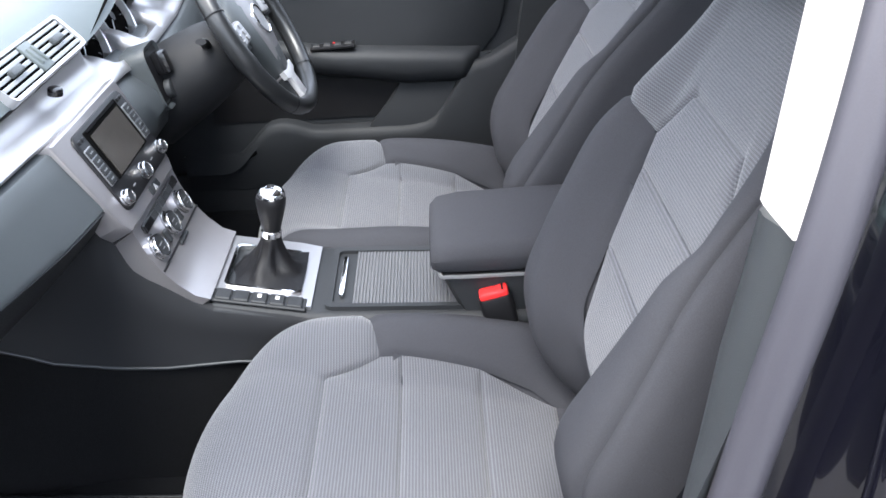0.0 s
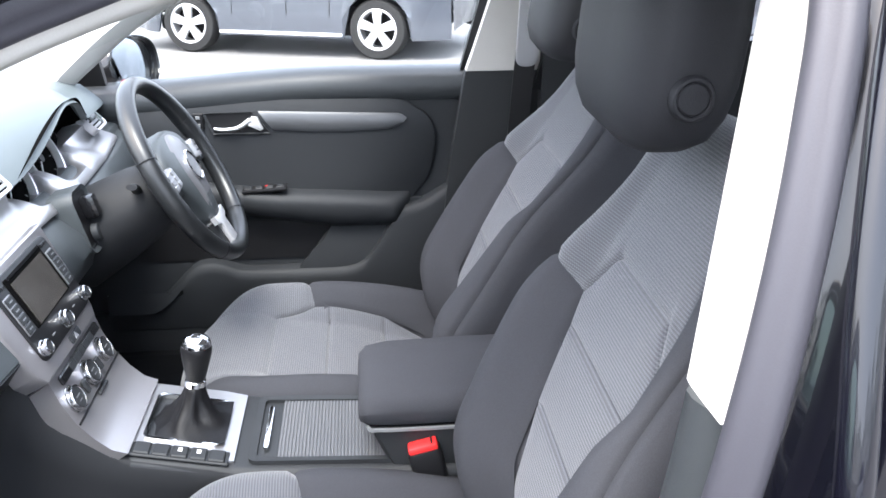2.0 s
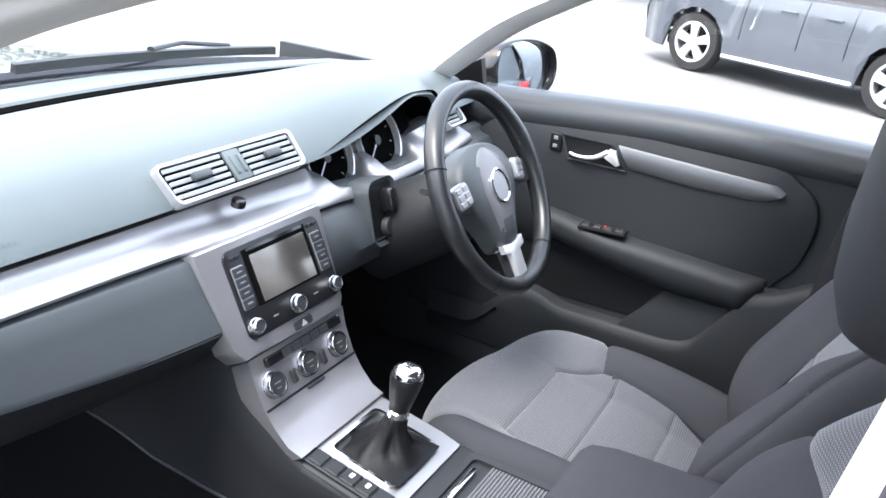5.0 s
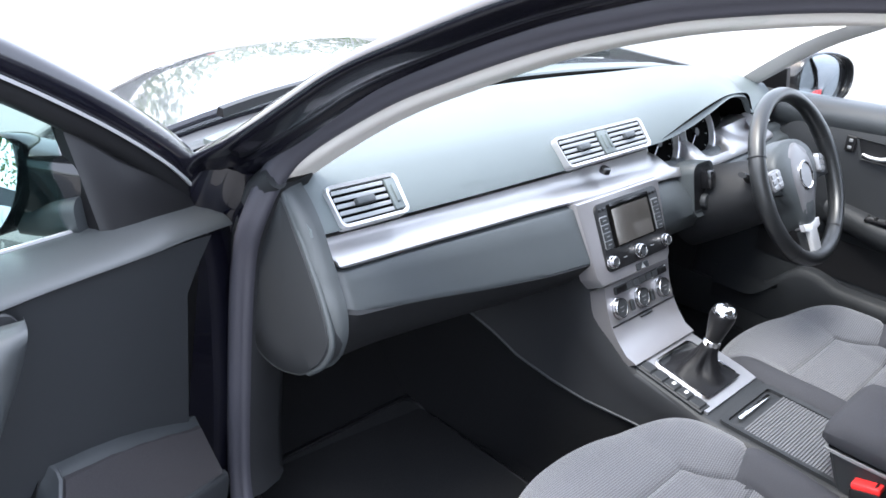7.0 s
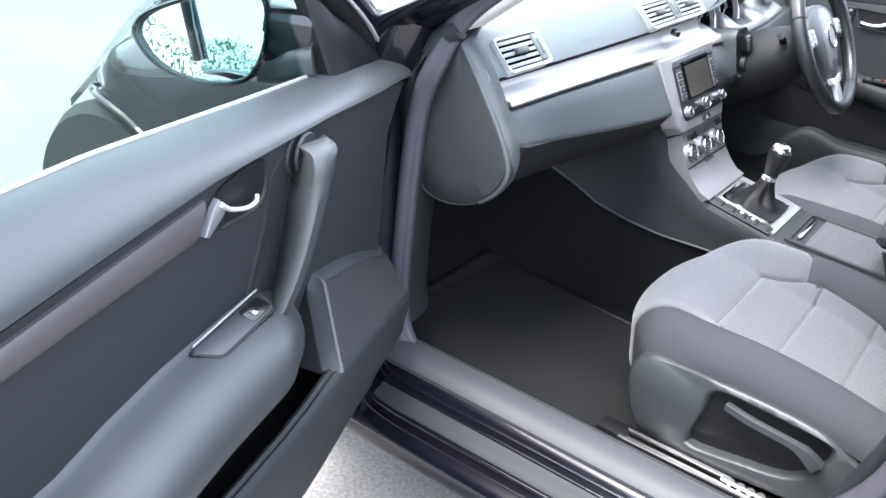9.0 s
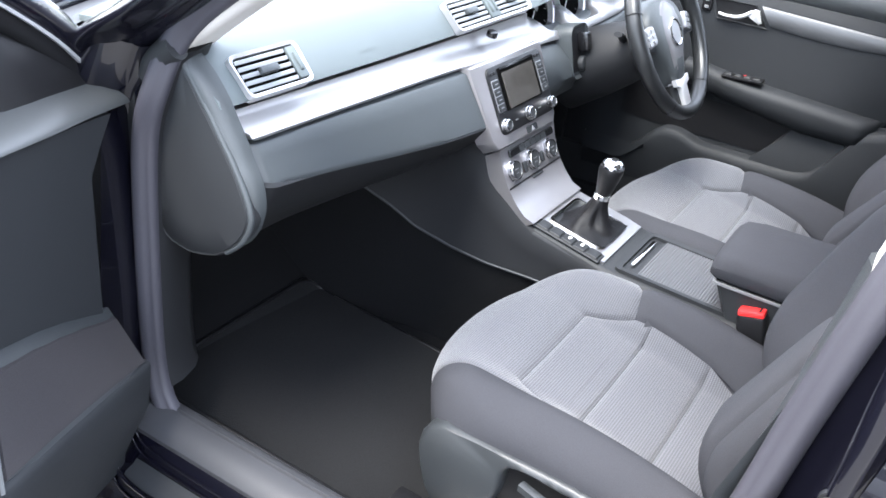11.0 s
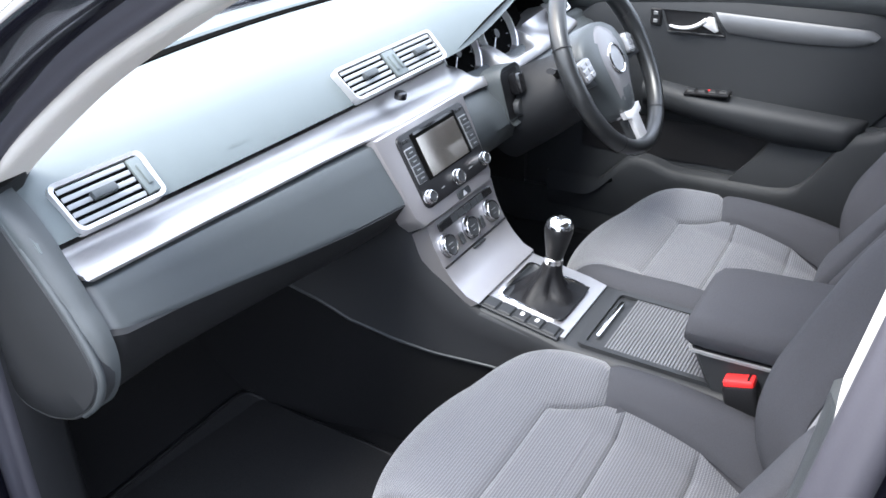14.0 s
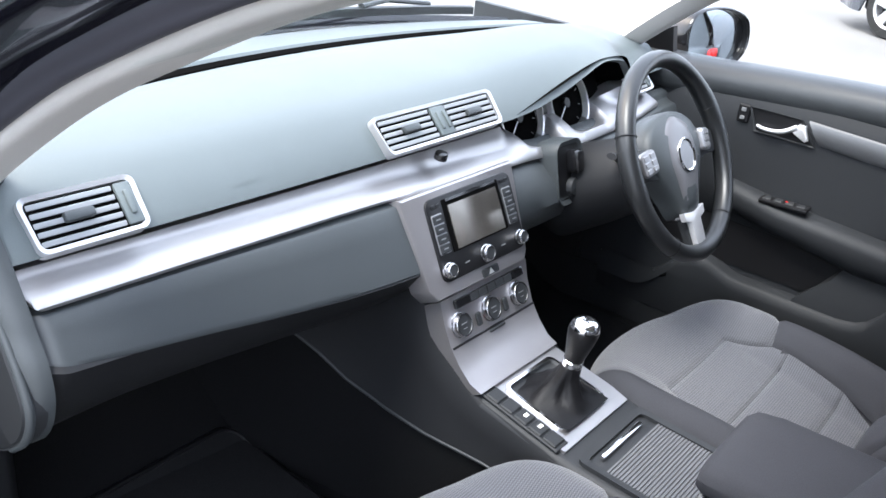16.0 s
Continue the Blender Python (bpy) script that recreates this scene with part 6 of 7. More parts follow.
# frame upright at the rear of the window
bm = bmesh.new()
sweep(bm, [Vector((-0.178, -0.752, 0.945)), Vector((-0.215, -0.715, 1.10)), Vector((-0.26, -0.675, 1.30))], [(0.012, 0.012), (-0.012, 0.012), (-0.012, -0.012), (0.012, -0.012)], up=(0, 1, 0))
dpart("window_frame", bm, BLACK, dd, "black window frame upright")
bm = bmesh.new()
slab(bm, [[(x, -0.772, belt(x) + 0.004), (x, -0.772 + 0.30 * (z1 - belt(x)), z1)] for x, z1 in ((-0.17, 0.96), (-0.22, 1.29), (0.0, 1.27), (0.16, 1.235), (0.34, 1.17), (0.56, 1.05), (0.64, 1.0))], (0, -0.003, 0))
dpart("side_glass", bm, FAR_GLASS, dd, "clear side window")
bm = bmesh.new()
slab(bm, [[(0.655, -0.768, 0.918), (0.660, -0.752, 0.978)], [(0.70, -0.770, 0.912), (0.695, -0.757, 0.958)], [(0.80, -0.775, 0.90), (0.76, -0.765, 0.92)]], (0, -0.02, 0))
dpart("mirror_triangle", bm, BLACK, dd)


NEAR_MIRROR = [(-0.106, 0.006, 0), (-0.089, 0.030, 0), (-0.032, 0.055, 0), (0.034, 0.070, 0), (0.074, 0.073, 0), (0.090, 0.054, 0), (0.091, 0.006, 0), (0.080, -0.033, 0), (0.059, -0.059, 0), (0.010, -0.068, 0), (-0.042, -0.060, 0), (-0.079, -0.040, 0), (-0.100, -0.014, 0)]
FAR_MIRROR = [(-0.085, 0.062, 0), (-0.105, 0.02, 0), (-0.095, -0.04, 0), (-0.05, -0.062, 0), (0.06, -0.055, 0), (0.115, -0.03, 0), (0.13, 0.01, 0), (0.115, 0.05, 0), (0.05, 0.075, 0), (-0.03, 0.078, 0)]


def door_mirror(parent, s, m, label, outline):
    """A door mirror: painted shell, rim and glass facing back."""
    bm = bmesh.new()
    out = smooth_path(outline, 4, closed=True)
    out = [Vector((s * p.x, p.y, 0)) for p in out]
    rows = [[m @ Vector((p.x * k, p.y * k, z)) for p in out] for k, z in ((0.05, -0.135), (0.45, -0.130), (0.74, -0.114), (0.92, -0.084), (1.0, -0.045), (1.01, 0.0), (0.985, 0.008), (0.96, 0.010), (0.93, 0.0), (0.92, -0.008), (0.05, -0.008))]
    loft(bm, rows, caps=True, closed=True)
    shell = part("door_mirror", bm, [GLOSS_BLACK], parent, label, sharp=50)
    bm = bmesh.new()
    loft(bm, [[m @ Vector((p.x * k, p.y * k, -0.004 - (p.x ** 2 + p.y ** 2) * k * k / 2.4)) for p in out] for k in (0.93, 0.8, 0.65, 0.5, 0.35, 0.2, 0.1, 0.004)], caps=True, closed=True)
    part("mirror_glass", bm, MIRROR, shell, "convex mirror glass", sharp=80)
    bm = bmesh.new()
    rr = [[m @ Vector((p.x * k, p.y * k, z)) for p in out] for k, z in ((0.98, 0.001), (0.975, 0.006), (0.93, 0.006), (0.92, -0.004))]
    loft(bm, rr, closed=True)
    part("mirror_rim", bm, BLACK, shell)
    return shell


door_mirror(dd, 1, axes((0.632, -1.015, 0.925), (-0.22, -0.975, 0), (0.15, 0, 1)) @ Matrix.Scale(1.08, 4), "black door mirror", FAR_MIRROR)
bm = bmesh.new()
box(bm, (0.675, -0.90, 0.898), (0.05, 0.12, 0.024), Matrix(), 0.01)
part("mirror_arm", bm, BLACK, dd)

# ---------------------------------------------------------------- passenger door, wide open
HINGE = Vector((0.815, 0.865, 0.0))
open_dir = Vector((-0.278, 0.961, 0)).normalized()
inner = Vector((-0.961, -0.278, 0)).normalized()
MD = Matrix(((open_dir.x, inner.x, 0, HINGE.x), (open_dir.y, inner.y, 0, HINGE.y), (0, 0, 1, 0), (0, 0, 0, 1)))
pd = thing("passenger_door", "wide open black passenger door with dark grey trim", "car door", MD)
# local frame: u along the door from its hinge, n towards the cabin face, z up
pbelt = lambda u: lerp([-0.08, 0.05, 0.126, 0.30, 0.62, 0.79, 1.1], [0.893, 0.903, 0.905, 0.917, 0.943, 0.948, 0.950], u)
pcap = lambda u: lerp([-0.08, 0.05, 0.27, 0.54, 0.73, 0.89, 1.1], [0.872, 0.888, 0.902, 0.908, 0.898, 0.888, 0.878], u)
N0 = 0.06
bm = bmesh.new()
slab(bm, [[(u, -0.09, 0.24), (u, -0.12, 0.5), (u, -0.11, 0.75), (u, -0.06, pbelt(u) - 0.02)] for u in np.linspace(-0.06, 1.12, 20)], (0, 0.02, 0))
part("outer_skin", bm, PAINT, pd, "gloss black outer skin", local=True)
bm = bmesh.new()
slab(bm, [[(u, -0.03, z) for z in (0.25, 0.45, 0.6, 0.75, pbelt(u) - 0.03)] for u in np.linspace(-0.085, 1.10, 20)], (0, 0.075, 0))
part("door_frame", bm, PAINT, pd, "gloss black inner frame", local=True)
bm = bmesh.new()
rows = []
for u in np.linspace(0.0, 1.08, 30):
    e = lambda z: 0.03 * (1 - u / 1.08) * (1 - 1.6 * ease(0.80, 0.88, z))
    rows.append([(u + e(z) + dz, n_, z) for z, n_, dz in ((0.275, N0 - 0.01, 0.01), (0.30, N0, 0), (0.55, N0, 0), (0.70, N0 + 0.002, 0), (0.80, N0 + 0.003, 0), (0.84, N0 + 0.004, 0))] + [(u + e(0.88), N0 + 0.006, pcap(u) - 0.006)])
slab(bm, rows, (0, -0.03, 0))
part("door_inner_panel", bm, DOOR_TRIM, pd, "dark grey door panel", local=True, sharp=50)
bm = bmesh.new()
rows = []
for u in np.linspace(-0.068, 1.08, 44):
    b, c = pbelt(u), pcap(u)
    w = ease(-0.10, 0.12, u)
    far = 0.080 + 0.014 * w
    rows.append([(u, -0.024, b + 0.001)] + [(u, -0.018 + far * math.sin(a), c + (b + 0.003 - c) * math.cos(a)) for a in np.linspace(0.06, 1.5, 11)] + [(u, 0.050, c - 0.002)])
slab(bm, rows, (0, -0.02, -0.006))
part("door_cap", bm, DOOR_CAP, pd, "dark grey soft door cap", local=True, sharp=60)
bm = bmesh.new()
sweep(bm, [Vector((u, -0.0275, pbelt(u) + 0.001)) for u in np.linspace(0.125, 1.1, 24)], [(0.0018, 0.003), (-0.0018, 0.003), (-0.0022, -0.010), (0.0022, -0.010)])
part("window_strip", bm, SATIN_BRIGHT, pd, "bright window strip", local=True)


bm = bmesh.new()
rows = []
for u in np.linspace(0.0, 1.0, 24):
    top, low = Vector((0.556 + 0.524 * u, 0, 0.894 - 0.032 * u)), Vector((0.578 + 0.502 * u, 0, 0.846 - 0.010 * u))
    q = lambda k, n_: (top.x + (low.x - top.x) * k, n_, top.z + (low.z - top.z) * k)
    rows.append([q(0, 0.058), q(0.05, 0.070), q(0.2, 0.0735), q(0.5, 0.075), q(0.8, 0.0735), q(0.95, 0.069), q(1, 0.058)])
slab(bm, rows, (0, -0.01, 0))
part("trim_spear", bm, mat("mauve_grey_door_trim", (0.088, 0.080, 0.083), 0.42, metal=0.4, grain=0.06), pd, "satin grey trim spear", local=True)
bm = bmesh.new()
UP = Matrix(((1, 0, 0, 0), (0, 0, 1, 0.058), (0, 1, 0, 0), (0, 0, 0, 1)))
out = [(p.x, p.y) for p in smooth_path([(0.530, 0.884, 0), (0.504, 0.894, 0), (0.452, 0.897, 0), (0.428, 0.890, 0), (0.424, 0.868, 0), (0.434, 0.845, 0), (0.460, 0.839, 0), (0.500, 0.842, 0), (0.530, 0.848, 0)], 3, closed=True)]
ring_frame(bm, [(0.478 + (x - 0.478) * 1.06, 0.867 + (z - 0.867) * 1.10) for x, z in out], out, UP, -0.002, 0.0105, 0.003)
rc = part("handle_recess", bm, BLACK, pd, "dark rim round the handle recess", local=True)
bm = bmesh.new()
loft(bm, [[UP @ Vector((0.478 + (x - 0.478) * k, 0.867 + (z - 0.867) * k, d)) for x, z in out] for k, d in ((1.0, 0.008), (0.9, 0.0035), (0.5, 0.0030), (0.02, 0.0030))], caps=True, closed=True)
part("recess_bowl", bm, BLACK, rc, "black hollow behind the handle", local=True)
bm = bmesh.new()
sweep(bm, smooth_path([(0.458, 0.076, 0.861), (0.468, 0.080, 0.857), (0.484, 0.080, 0.8565), (0.503, 0.078, 0.861), (0.520, 0.077, 0.868), (0.536, 0.077, 0.880)], 5), circle(0.0036, 12, 0.8), scale=lambda t: 0.75 + 0.35 * t)
dh = part("door_handle", bm, SATIN_BRIGHT, rc, "chrome door handle", local=True)
bm = bmesh.new()
prism(bm, [(0.538, 0.887), (0.549, 0.878), (0.566, 0.851), (0.560, 0.848), (0.532, 0.862), (0.522, 0.871)], UP, 0.010, 0.0185, 0.0015)
part("handle_root", bm, PAD_SILVER, dh, "satin triangular handle root", local=True)
# recess behind the pull and the pull itself
bm = bmesh.new()
out = smooth_path([(0.352, 0, 0.875), (0.40, 0, 0.868), (0.425, 0, 0.80), (0.465, 0, 0.715), (0.455, 0, 0.700), (0.40, 0, 0.705), (0.365, 0, 0.78)], 4, closed=True)
rows = [[(0.405 + (p.x - 0.405) * k, n_, 0.78 + (p.z - 0.78) * k) for p in out] for k, n_ in ((1.04, 0.060), (1.02, 0.067), (0.96, 0.066), (0.05, 0.0645))]
loft(bm, rows, closed=True)
part("pull_recess", bm, TRIM_DARK, pd, "dark recess behind the pull", local=True)
bm = bmesh.new()
edge = smooth_path([(0.340, 0.100, 0.897), (0.352, 0.120, 0.893), (0.362, 0.127, 0.876), (0.371, 0.127, 0.849), (0.389, 0.126, 0.806), (0.414, 0.122, 0.750), (0.438, 0.114, 0.704), (0.452, 0.106, 0.680)], 5)
rows = []
for i, p in enumerate(edge):
    t = i / (len(edge) - 1)
    w, top = 0.025 - 0.009 * ease(0.15, 0.7, t), 1 - ease(0.0, 0.35, t)
    left, foot = p.x + w + 0.004 * top, Vector((0.297 + 0.075 * t + 0.02 * t * t, 0.058, p.z - 0.034 + 0.018 * t))
    mid = Vector((p.x - w, p.y - 0.012, p.z)).lerp(foot, 0.5)
    rows.append([foot, (mid.x - 0.004, mid.y, mid.z), (p.x - w, p.y - 0.010, p.z - 0.001), (p.x - w * 0.75, p.y - 0.002, p.z), (p.x, p.y + 0.001, p.z), (p.x + w * 0.75, p.y - 0.003, p.z), (left, p.y - 0.012, p.z - 0.002), (left - 0.004, p.y - 0.022, p.z - 0.003), (foot.x + 0.020, 0.058, foot.z + 0.004)])
loft(bm, rows, caps=True, closed=True)
ph = part("pull_handle", bm, DOOR_CAP, pd, "smooth grey pull handle", local=True, sharp=50)
bm = bmesh.new()
for k in (0.0, 0.012):
    lathe(bm, axes((0.342, 0.064 + k, 0.872 + 0.25 * k), (1, 0, 0), (0, 0, -1)), [(0.030 - k * 0.2, 0.0), (0.032 - k * 0.2, 0.003), (0.030 - k * 0.2, 0.006)], 28)
part("collar", bm, TRIM_DARK, ph, "dark ribbed collar", local=True)
# broad armrest growing out of the foot of the pull
bm = bmesh.new()
rows = []
for u in np.linspace(0.395, 1.08, 44):
    e = ease(0.36, 0.52, u)
    za = lerp([0.39, 0.46, 0.64, 0.735, 0.81, 1.08], [0.695, 0.712, 0.711, 0.702, 0.688, 0.690], u)
    w = 0.040 + 0.052 * e
    fall = 0.022 * (1 - e)
    at = lambda k, d: (u, 0.066 + w * k, za + d - fall * k)
    rows.append([(u, 0.056, za + 0.012), (u, 0.063, za + 0.005), at(0.06, 0.001), at(0.30, -0.002), at(0.62, -0.007), at(0.84, -0.017), at(0.97, -0.034), at(1.0, -0.056), at(0.94, -0.080), at(0.72, -0.108), at(0.30, -0.128), (u, 0.056, za - 0.132)])
slab(bm, rows, (0, -0.008, 0))
part("door_armrest", bm, DOOR_CAP, pd, "dark grey moulded armrest", local=True, sharp=60)
mt = axes((0.524, 0.086, 0.7135), (1, 0, -0.03), (0, 1, -0.28))


def soft_quad(pts, r):
    """A four-cornered outline with rounded corners."""
    out = []
    for i, p in enumerate(pts):
        p, a, b = Vector(p), Vector(pts[i - 1]), Vector(pts[(i + 1) % len(pts)])
        da, db = (a - p).normalized() * r, (b - p).normalized() * r
        for t in (0.0, 0.25, 0.5, 0.75, 1.0):
            q = (p + da) * (1 - t) ** 2 + p * 2 * t * (1 - t) + (p + db) * t * t
            out.append((q.x, q.y))
    return out


quad = [(-0.080, -0.016), (0.080, -0.016), (0.056, 0.020), (-0.062, 0.020)]
bm = bmesh.new()
prism(bm, soft_quad(quad, 0.009), mt, -0.010, 0.0012, 0.0008)
tr = part("switch_tray", bm, BLACK, pd, "dark outlined switch tray", local=True)
bm = bmesh.new()
prism(bm, soft_quad([(x * 0.965, y * 0.84 + 0.0004) for x, y in quad], 0.008), mt, 0.0, 0.0030, 0.001)
part("tray_plate", bm, DOOR_CAP, tr, "dark grey tray plate", local=True)
# satin bar drawn as the highlight on the tray's inner edge
bm = bmesh.new()
box(bm, (-0.004, -0.0175, 0.002), (0.140, 0.0022, 0.004), mt, 0.0008, 1)
part("tray_highlight", bm, SATIN, tr, local=True)
bm = bmesh.new()
prism(bm, rounded(0.044, 0.024, 0.006), mt @ pose(-0.040, 0.001, 0), 0.001, 0.0042, 0.0008)
sw = part("window_switch", bm, GLOSS_BLACK, tr, "black window switch", local=True)
bm = bmesh.new()
box(bm, (-0.032, 0.004, 0.006), (0.011, 0.012, 0.006), mt, 0.002)
part("switch_cap", bm, CHROME, sw, local=True)
# speaker panel leaning out of the door, with a rounded ridge on its free edge
tp = lambda k: Vector((0.268, 0.074, 0.652)).lerp(Vector((0.012, 0.066, 0.574)), k) + Vector((0, 0, 0.010 * math.sin(math.pi * min(1, k * 1.1))))
bt = lambda k: Vector((0.342, 0.146, 0.556)).lerp(Vector((0.012, 0.116, 0.500)), k) + Vector((0, 0, 0.004 * math.sin(math.pi * k)))
bm = bmesh.new()
rows = []
for k, lift in ((-0.055, None), (-0.053, -0.010), (-0.046, 0.004), (-0.034, 0.007), (-0.022, 0.004), (-0.014, 0.0), (0.20, 0.001), (0.40, 0.002), (0.60, 0.002), (0.80, 0.001), (0.92, 0.0), (1.0, -0.004)):
    a, b = tp(k), bt(k)
    if lift is None:
        rows.append([Vector((a.lerp(b, j).x + 0.004, 0.058, a.lerp(b, j).z)) for j in (0.0, 0.0, 0.05, 0.2, 0.4, 0.6, 0.8, 0.95, 1.0)])
        continue
    rows.append([Vector((a.x, 0.056, a.z + 0.008)), a + Vector((0, lift * 0.6 - 0.004, 0.003))] + [a.lerp(b, j) + Vector((0, lift, lift * 0.3)) for j in (0.05, 0.2, 0.4, 0.6, 0.8, 0.95, 1.0)])
slab(bm, rows, (0, -0.006, -0.002))
spk = part("speaker_panel", bm, DOOR_CAP, pd, "dark grey speaker panel with a raised edge", local=True, sharp=28)
bm = bmesh.new()
slab(bm, [[tp(k).lerp(bt(k), j) + Vector((0, 0.0045 - (0.004 if j in (0.05, 0.94) else 0), 0)) for j in (0.05, 0.07, 0.3, 0.5, 0.7, 0.92, 0.94)] for k in (-0.006, 0.006, 0.3, 0.5, 0.7, 0.9, 0.975)], (0, -0.006, 0))
part("speaker_cover", bm, SPEAKER, spk, "fine-grained dark speaker cover", local=True)
# added black sheet: shade of the deep opening on the panel's flank
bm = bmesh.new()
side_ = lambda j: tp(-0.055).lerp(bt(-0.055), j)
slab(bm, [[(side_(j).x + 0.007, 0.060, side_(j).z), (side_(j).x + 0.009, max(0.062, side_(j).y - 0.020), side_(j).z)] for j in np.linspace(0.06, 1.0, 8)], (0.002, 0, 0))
part("pocket_side_shade", bm, BLACK, pd, "black sheet for the shade on the pocket's flank", local=True)
# pocket with a rolled lip
bm = bmesh.new()
rows = []
for u in np.linspace(0.010, 1.06, 48):
    lip = lerp([0.0, 0.15, 0.345, 0.38, 0.43, 0.50, 0.62, 1.06], [0.498, 0.523, 0.556, 0.554, 0.546, 0.542, 0.544, 0.555], u)
    o = lerp([0.0, 0.345, 1.06], [0.116, 0.150, 0.152], u)
    rows.append([(u, o - 0.014, lip - 0.006), (u, o - 0.012, lip + 0.002), (u, o - 0.006, lip + 0.005), (u, o, lip + 0.002), (u, o + 0.003, lip - 0.006), (u, o + 0.001, lip - 0.030), (u, o - 0.006, lip - 0.085), (u, o - 0.011, lip - 0.098), (u, o - 0.030, 0.36), (u, o - 0.055, 0.30), (u, 0.058, 0.272)])
slab(bm, rows, (0, -0.010, 0))
part("door_pocket", bm, DOOR_TRIM, pd, "dark grey door pocket", local=True, sharp=50)
# black sheet on the door panel, colouring in the pocket's inner shade
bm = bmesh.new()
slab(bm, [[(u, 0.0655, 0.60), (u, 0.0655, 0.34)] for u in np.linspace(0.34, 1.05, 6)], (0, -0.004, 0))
part("pocket_shade_sheet", bm, BLACK, pd, "black sheet for the shade inside the pocket", local=True)
# window frame, mirror sail and glass
bm = bmesh.new()
fr = smooth_path([(-0.06, -0.03, 0.91), (0.0, -0.038, 0.97), (0.10, -0.055, 1.045), (0.24, -0.08, 1.13), (0.42, -0.11, 1.215), (0.62, -0.135, 1.285), (0.85, -0.15, 1.325), (1.02, -0.15, 1.33), (1.06, -0.135, 1.26), (1.09, -0.05, 1.0)], 5)
sweep(bm, fr, [(0.024, 0.040), (0.012, 0.052), (-0.012, 0.052), (-0.030, 0.040), (-0.036, 0.014), (-0.030, 0.008), (0.024, 0.008)])
wf = part("window_frame", bm, PAINT, pd, "gloss black window frame", local=True, sharp=60)
bm = bmesh.new()
sweep(bm, fr, [(0.020, 0.006), (-0.028, 0.006), (-0.032, -0.004), (-0.026, -0.018), (-0.010, -0.022), (0.018, -0.016)])
part("window_seal", bm, BLACK, wf, "black rubber window seal", local=True, sharp=60)
bm = bmesh.new()
sweep(bm, fr, [(-0.030, 0.0095), (-0.0365, 0.0095), (-0.0365, 0.0050), (-0.030, 0.0050)])
part("frame_line", bm, SATIN, wf, "thin bright line on the frame", local=True)
bm = bmesh.new()
slab(bm, [[(-0.06, 0.012, 0.890), (-0.055, 0.0, 0.905), (-0.05, -0.01, 0.920)], [(0.0, 0.012, 0.896), (0.0, 0.0, 0.93), (0.0, -0.022, 0.965)], [(0.06, 0.012, 0.900), (0.06, -0.008, 0.95), (0.06, -0.04, 1.01)], [(0.105, 0.008, 0.900), (0.108, -0.015, 0.97), (0.112, -0.05, 1.05)], [(0.118, 0.0, 0.900), (0.122, -0.025, 0.97), (0.126, -0.06, 1.06)]], (0, -0.02, 0))
part("mirror_sail", bm, BLACK, pd, "dark mirror sail panel", local=True)
bm = bmesh.new()
slab(bm, [[(u, -0.03, pbelt(u)), (u, -0.045 - 0.1 * max(0, z1 - 0.95) * 0.9, (pbelt(u) + z1) / 2), (u, -0.045 - 0.3 * max(0, z1 - 0.98), z1)] for u, z1 in ((0.125, 1.06), (0.17, 1.09), (0.3, 1.16), (0.45, 1.225), (0.62, 1.28), (0.85, 1.32), (1.03, 1.32))], (0, -0.003, 0))
part("side_glass", bm, SIDE_GLASS, pd, "clear side window", local=True)
for hz_ in (0.44, 0.78):
    bm = bmesh.new()
    box(bm, (-0.055, -0.015, hz_), (0.10, 0.030, 0.06), Matrix(), 0.006)
    cyl(bm, axes((-0.085, -0.015, hz_ - 0.038), (1, 0, 0), (0, 1, 0)), 0.012, 0.076, 16)
    hg = part("door_hinge", bm, PAINT, pd, "gloss black painted hinge", local=True)
    bm = bmesh.new()
    for s in (-1, 1):
        cyl(bm, axes((-0.045, 0.0, hz_ + s * 0.016), (1, 0, 0), (0, 0, -1)), 0.007, 0.006, 6)
    part("hinge_bolt", bm, PAINT, hg, local=True)
bm = bmesh.new()
lathe(bm, axes((0.826, 0.790, 0.912), (-0.3, -0.95, 0), (0, 0, 1)), [(0.017, -0.01), (0.017, 0.002), (0.013, 0.004), (0.009, 0.001)], 24)
gr = part("bolt_grommet", bm, RUBBER, pd, "grey rubber grommet")
bm = bmesh.new()
lathe(bm, axes((0.826, 0.790, 0.912), (-0.3, -0.95, 0), (0, 0, 1)), [(0.007, -0.01), (0.007, 0.004), (0.004, 0.006), (0.001, 0.004)], 16)
part("frame_bolt", bm, RING_METAL, gr, "bright steel bolt")
# mirror outside
mm_ = axes((0.915, 1.105, 0.955), (-0.79, -0.61, 0), (0.14, -0.18, 1))
door_mirror(pd, 1, mm_, "black door mirror with bluish glass", NEAR_MIRROR)
bm = bmesh.new()
p0, p1 = mm_ @ Vector((0.070, -0.035, -0.050)), MD @ Vector((0.110, -0.030, 0.925))
sweep(bm, smooth_path([p0, p0.lerp(p1, 0.35) + Vector((0.004, 0, -0.004)), p0.lerp(p1, 0.7), p1], 5), rounded(0.060, 0.046, 0.016), scale=lambda t: 1.0 + 0.15 * t)
part("mirror_arm", bm, DOOR_CAP, pd, "grey mirror arm", sharp=60)
bm = bmesh.new()
p0, p1 = mm_ @ Vector((0.075, 0.016, -0.050)), mm_ @ Vector((0.150, 0.010, -0.060))
sweep(bm, smooth_path([p0, p0.lerp(p1, 0.5), p0.lerp(p1, 0.85), p1], 4), rounded(0.085, 0.095, 0.022), scale=lambda t: 1.0 - 0.18 * t * t)
part("mirror_foot", bm, GLOSS_BLACK, pd, "gloss black inner end of the mirror housing", sharp=60)

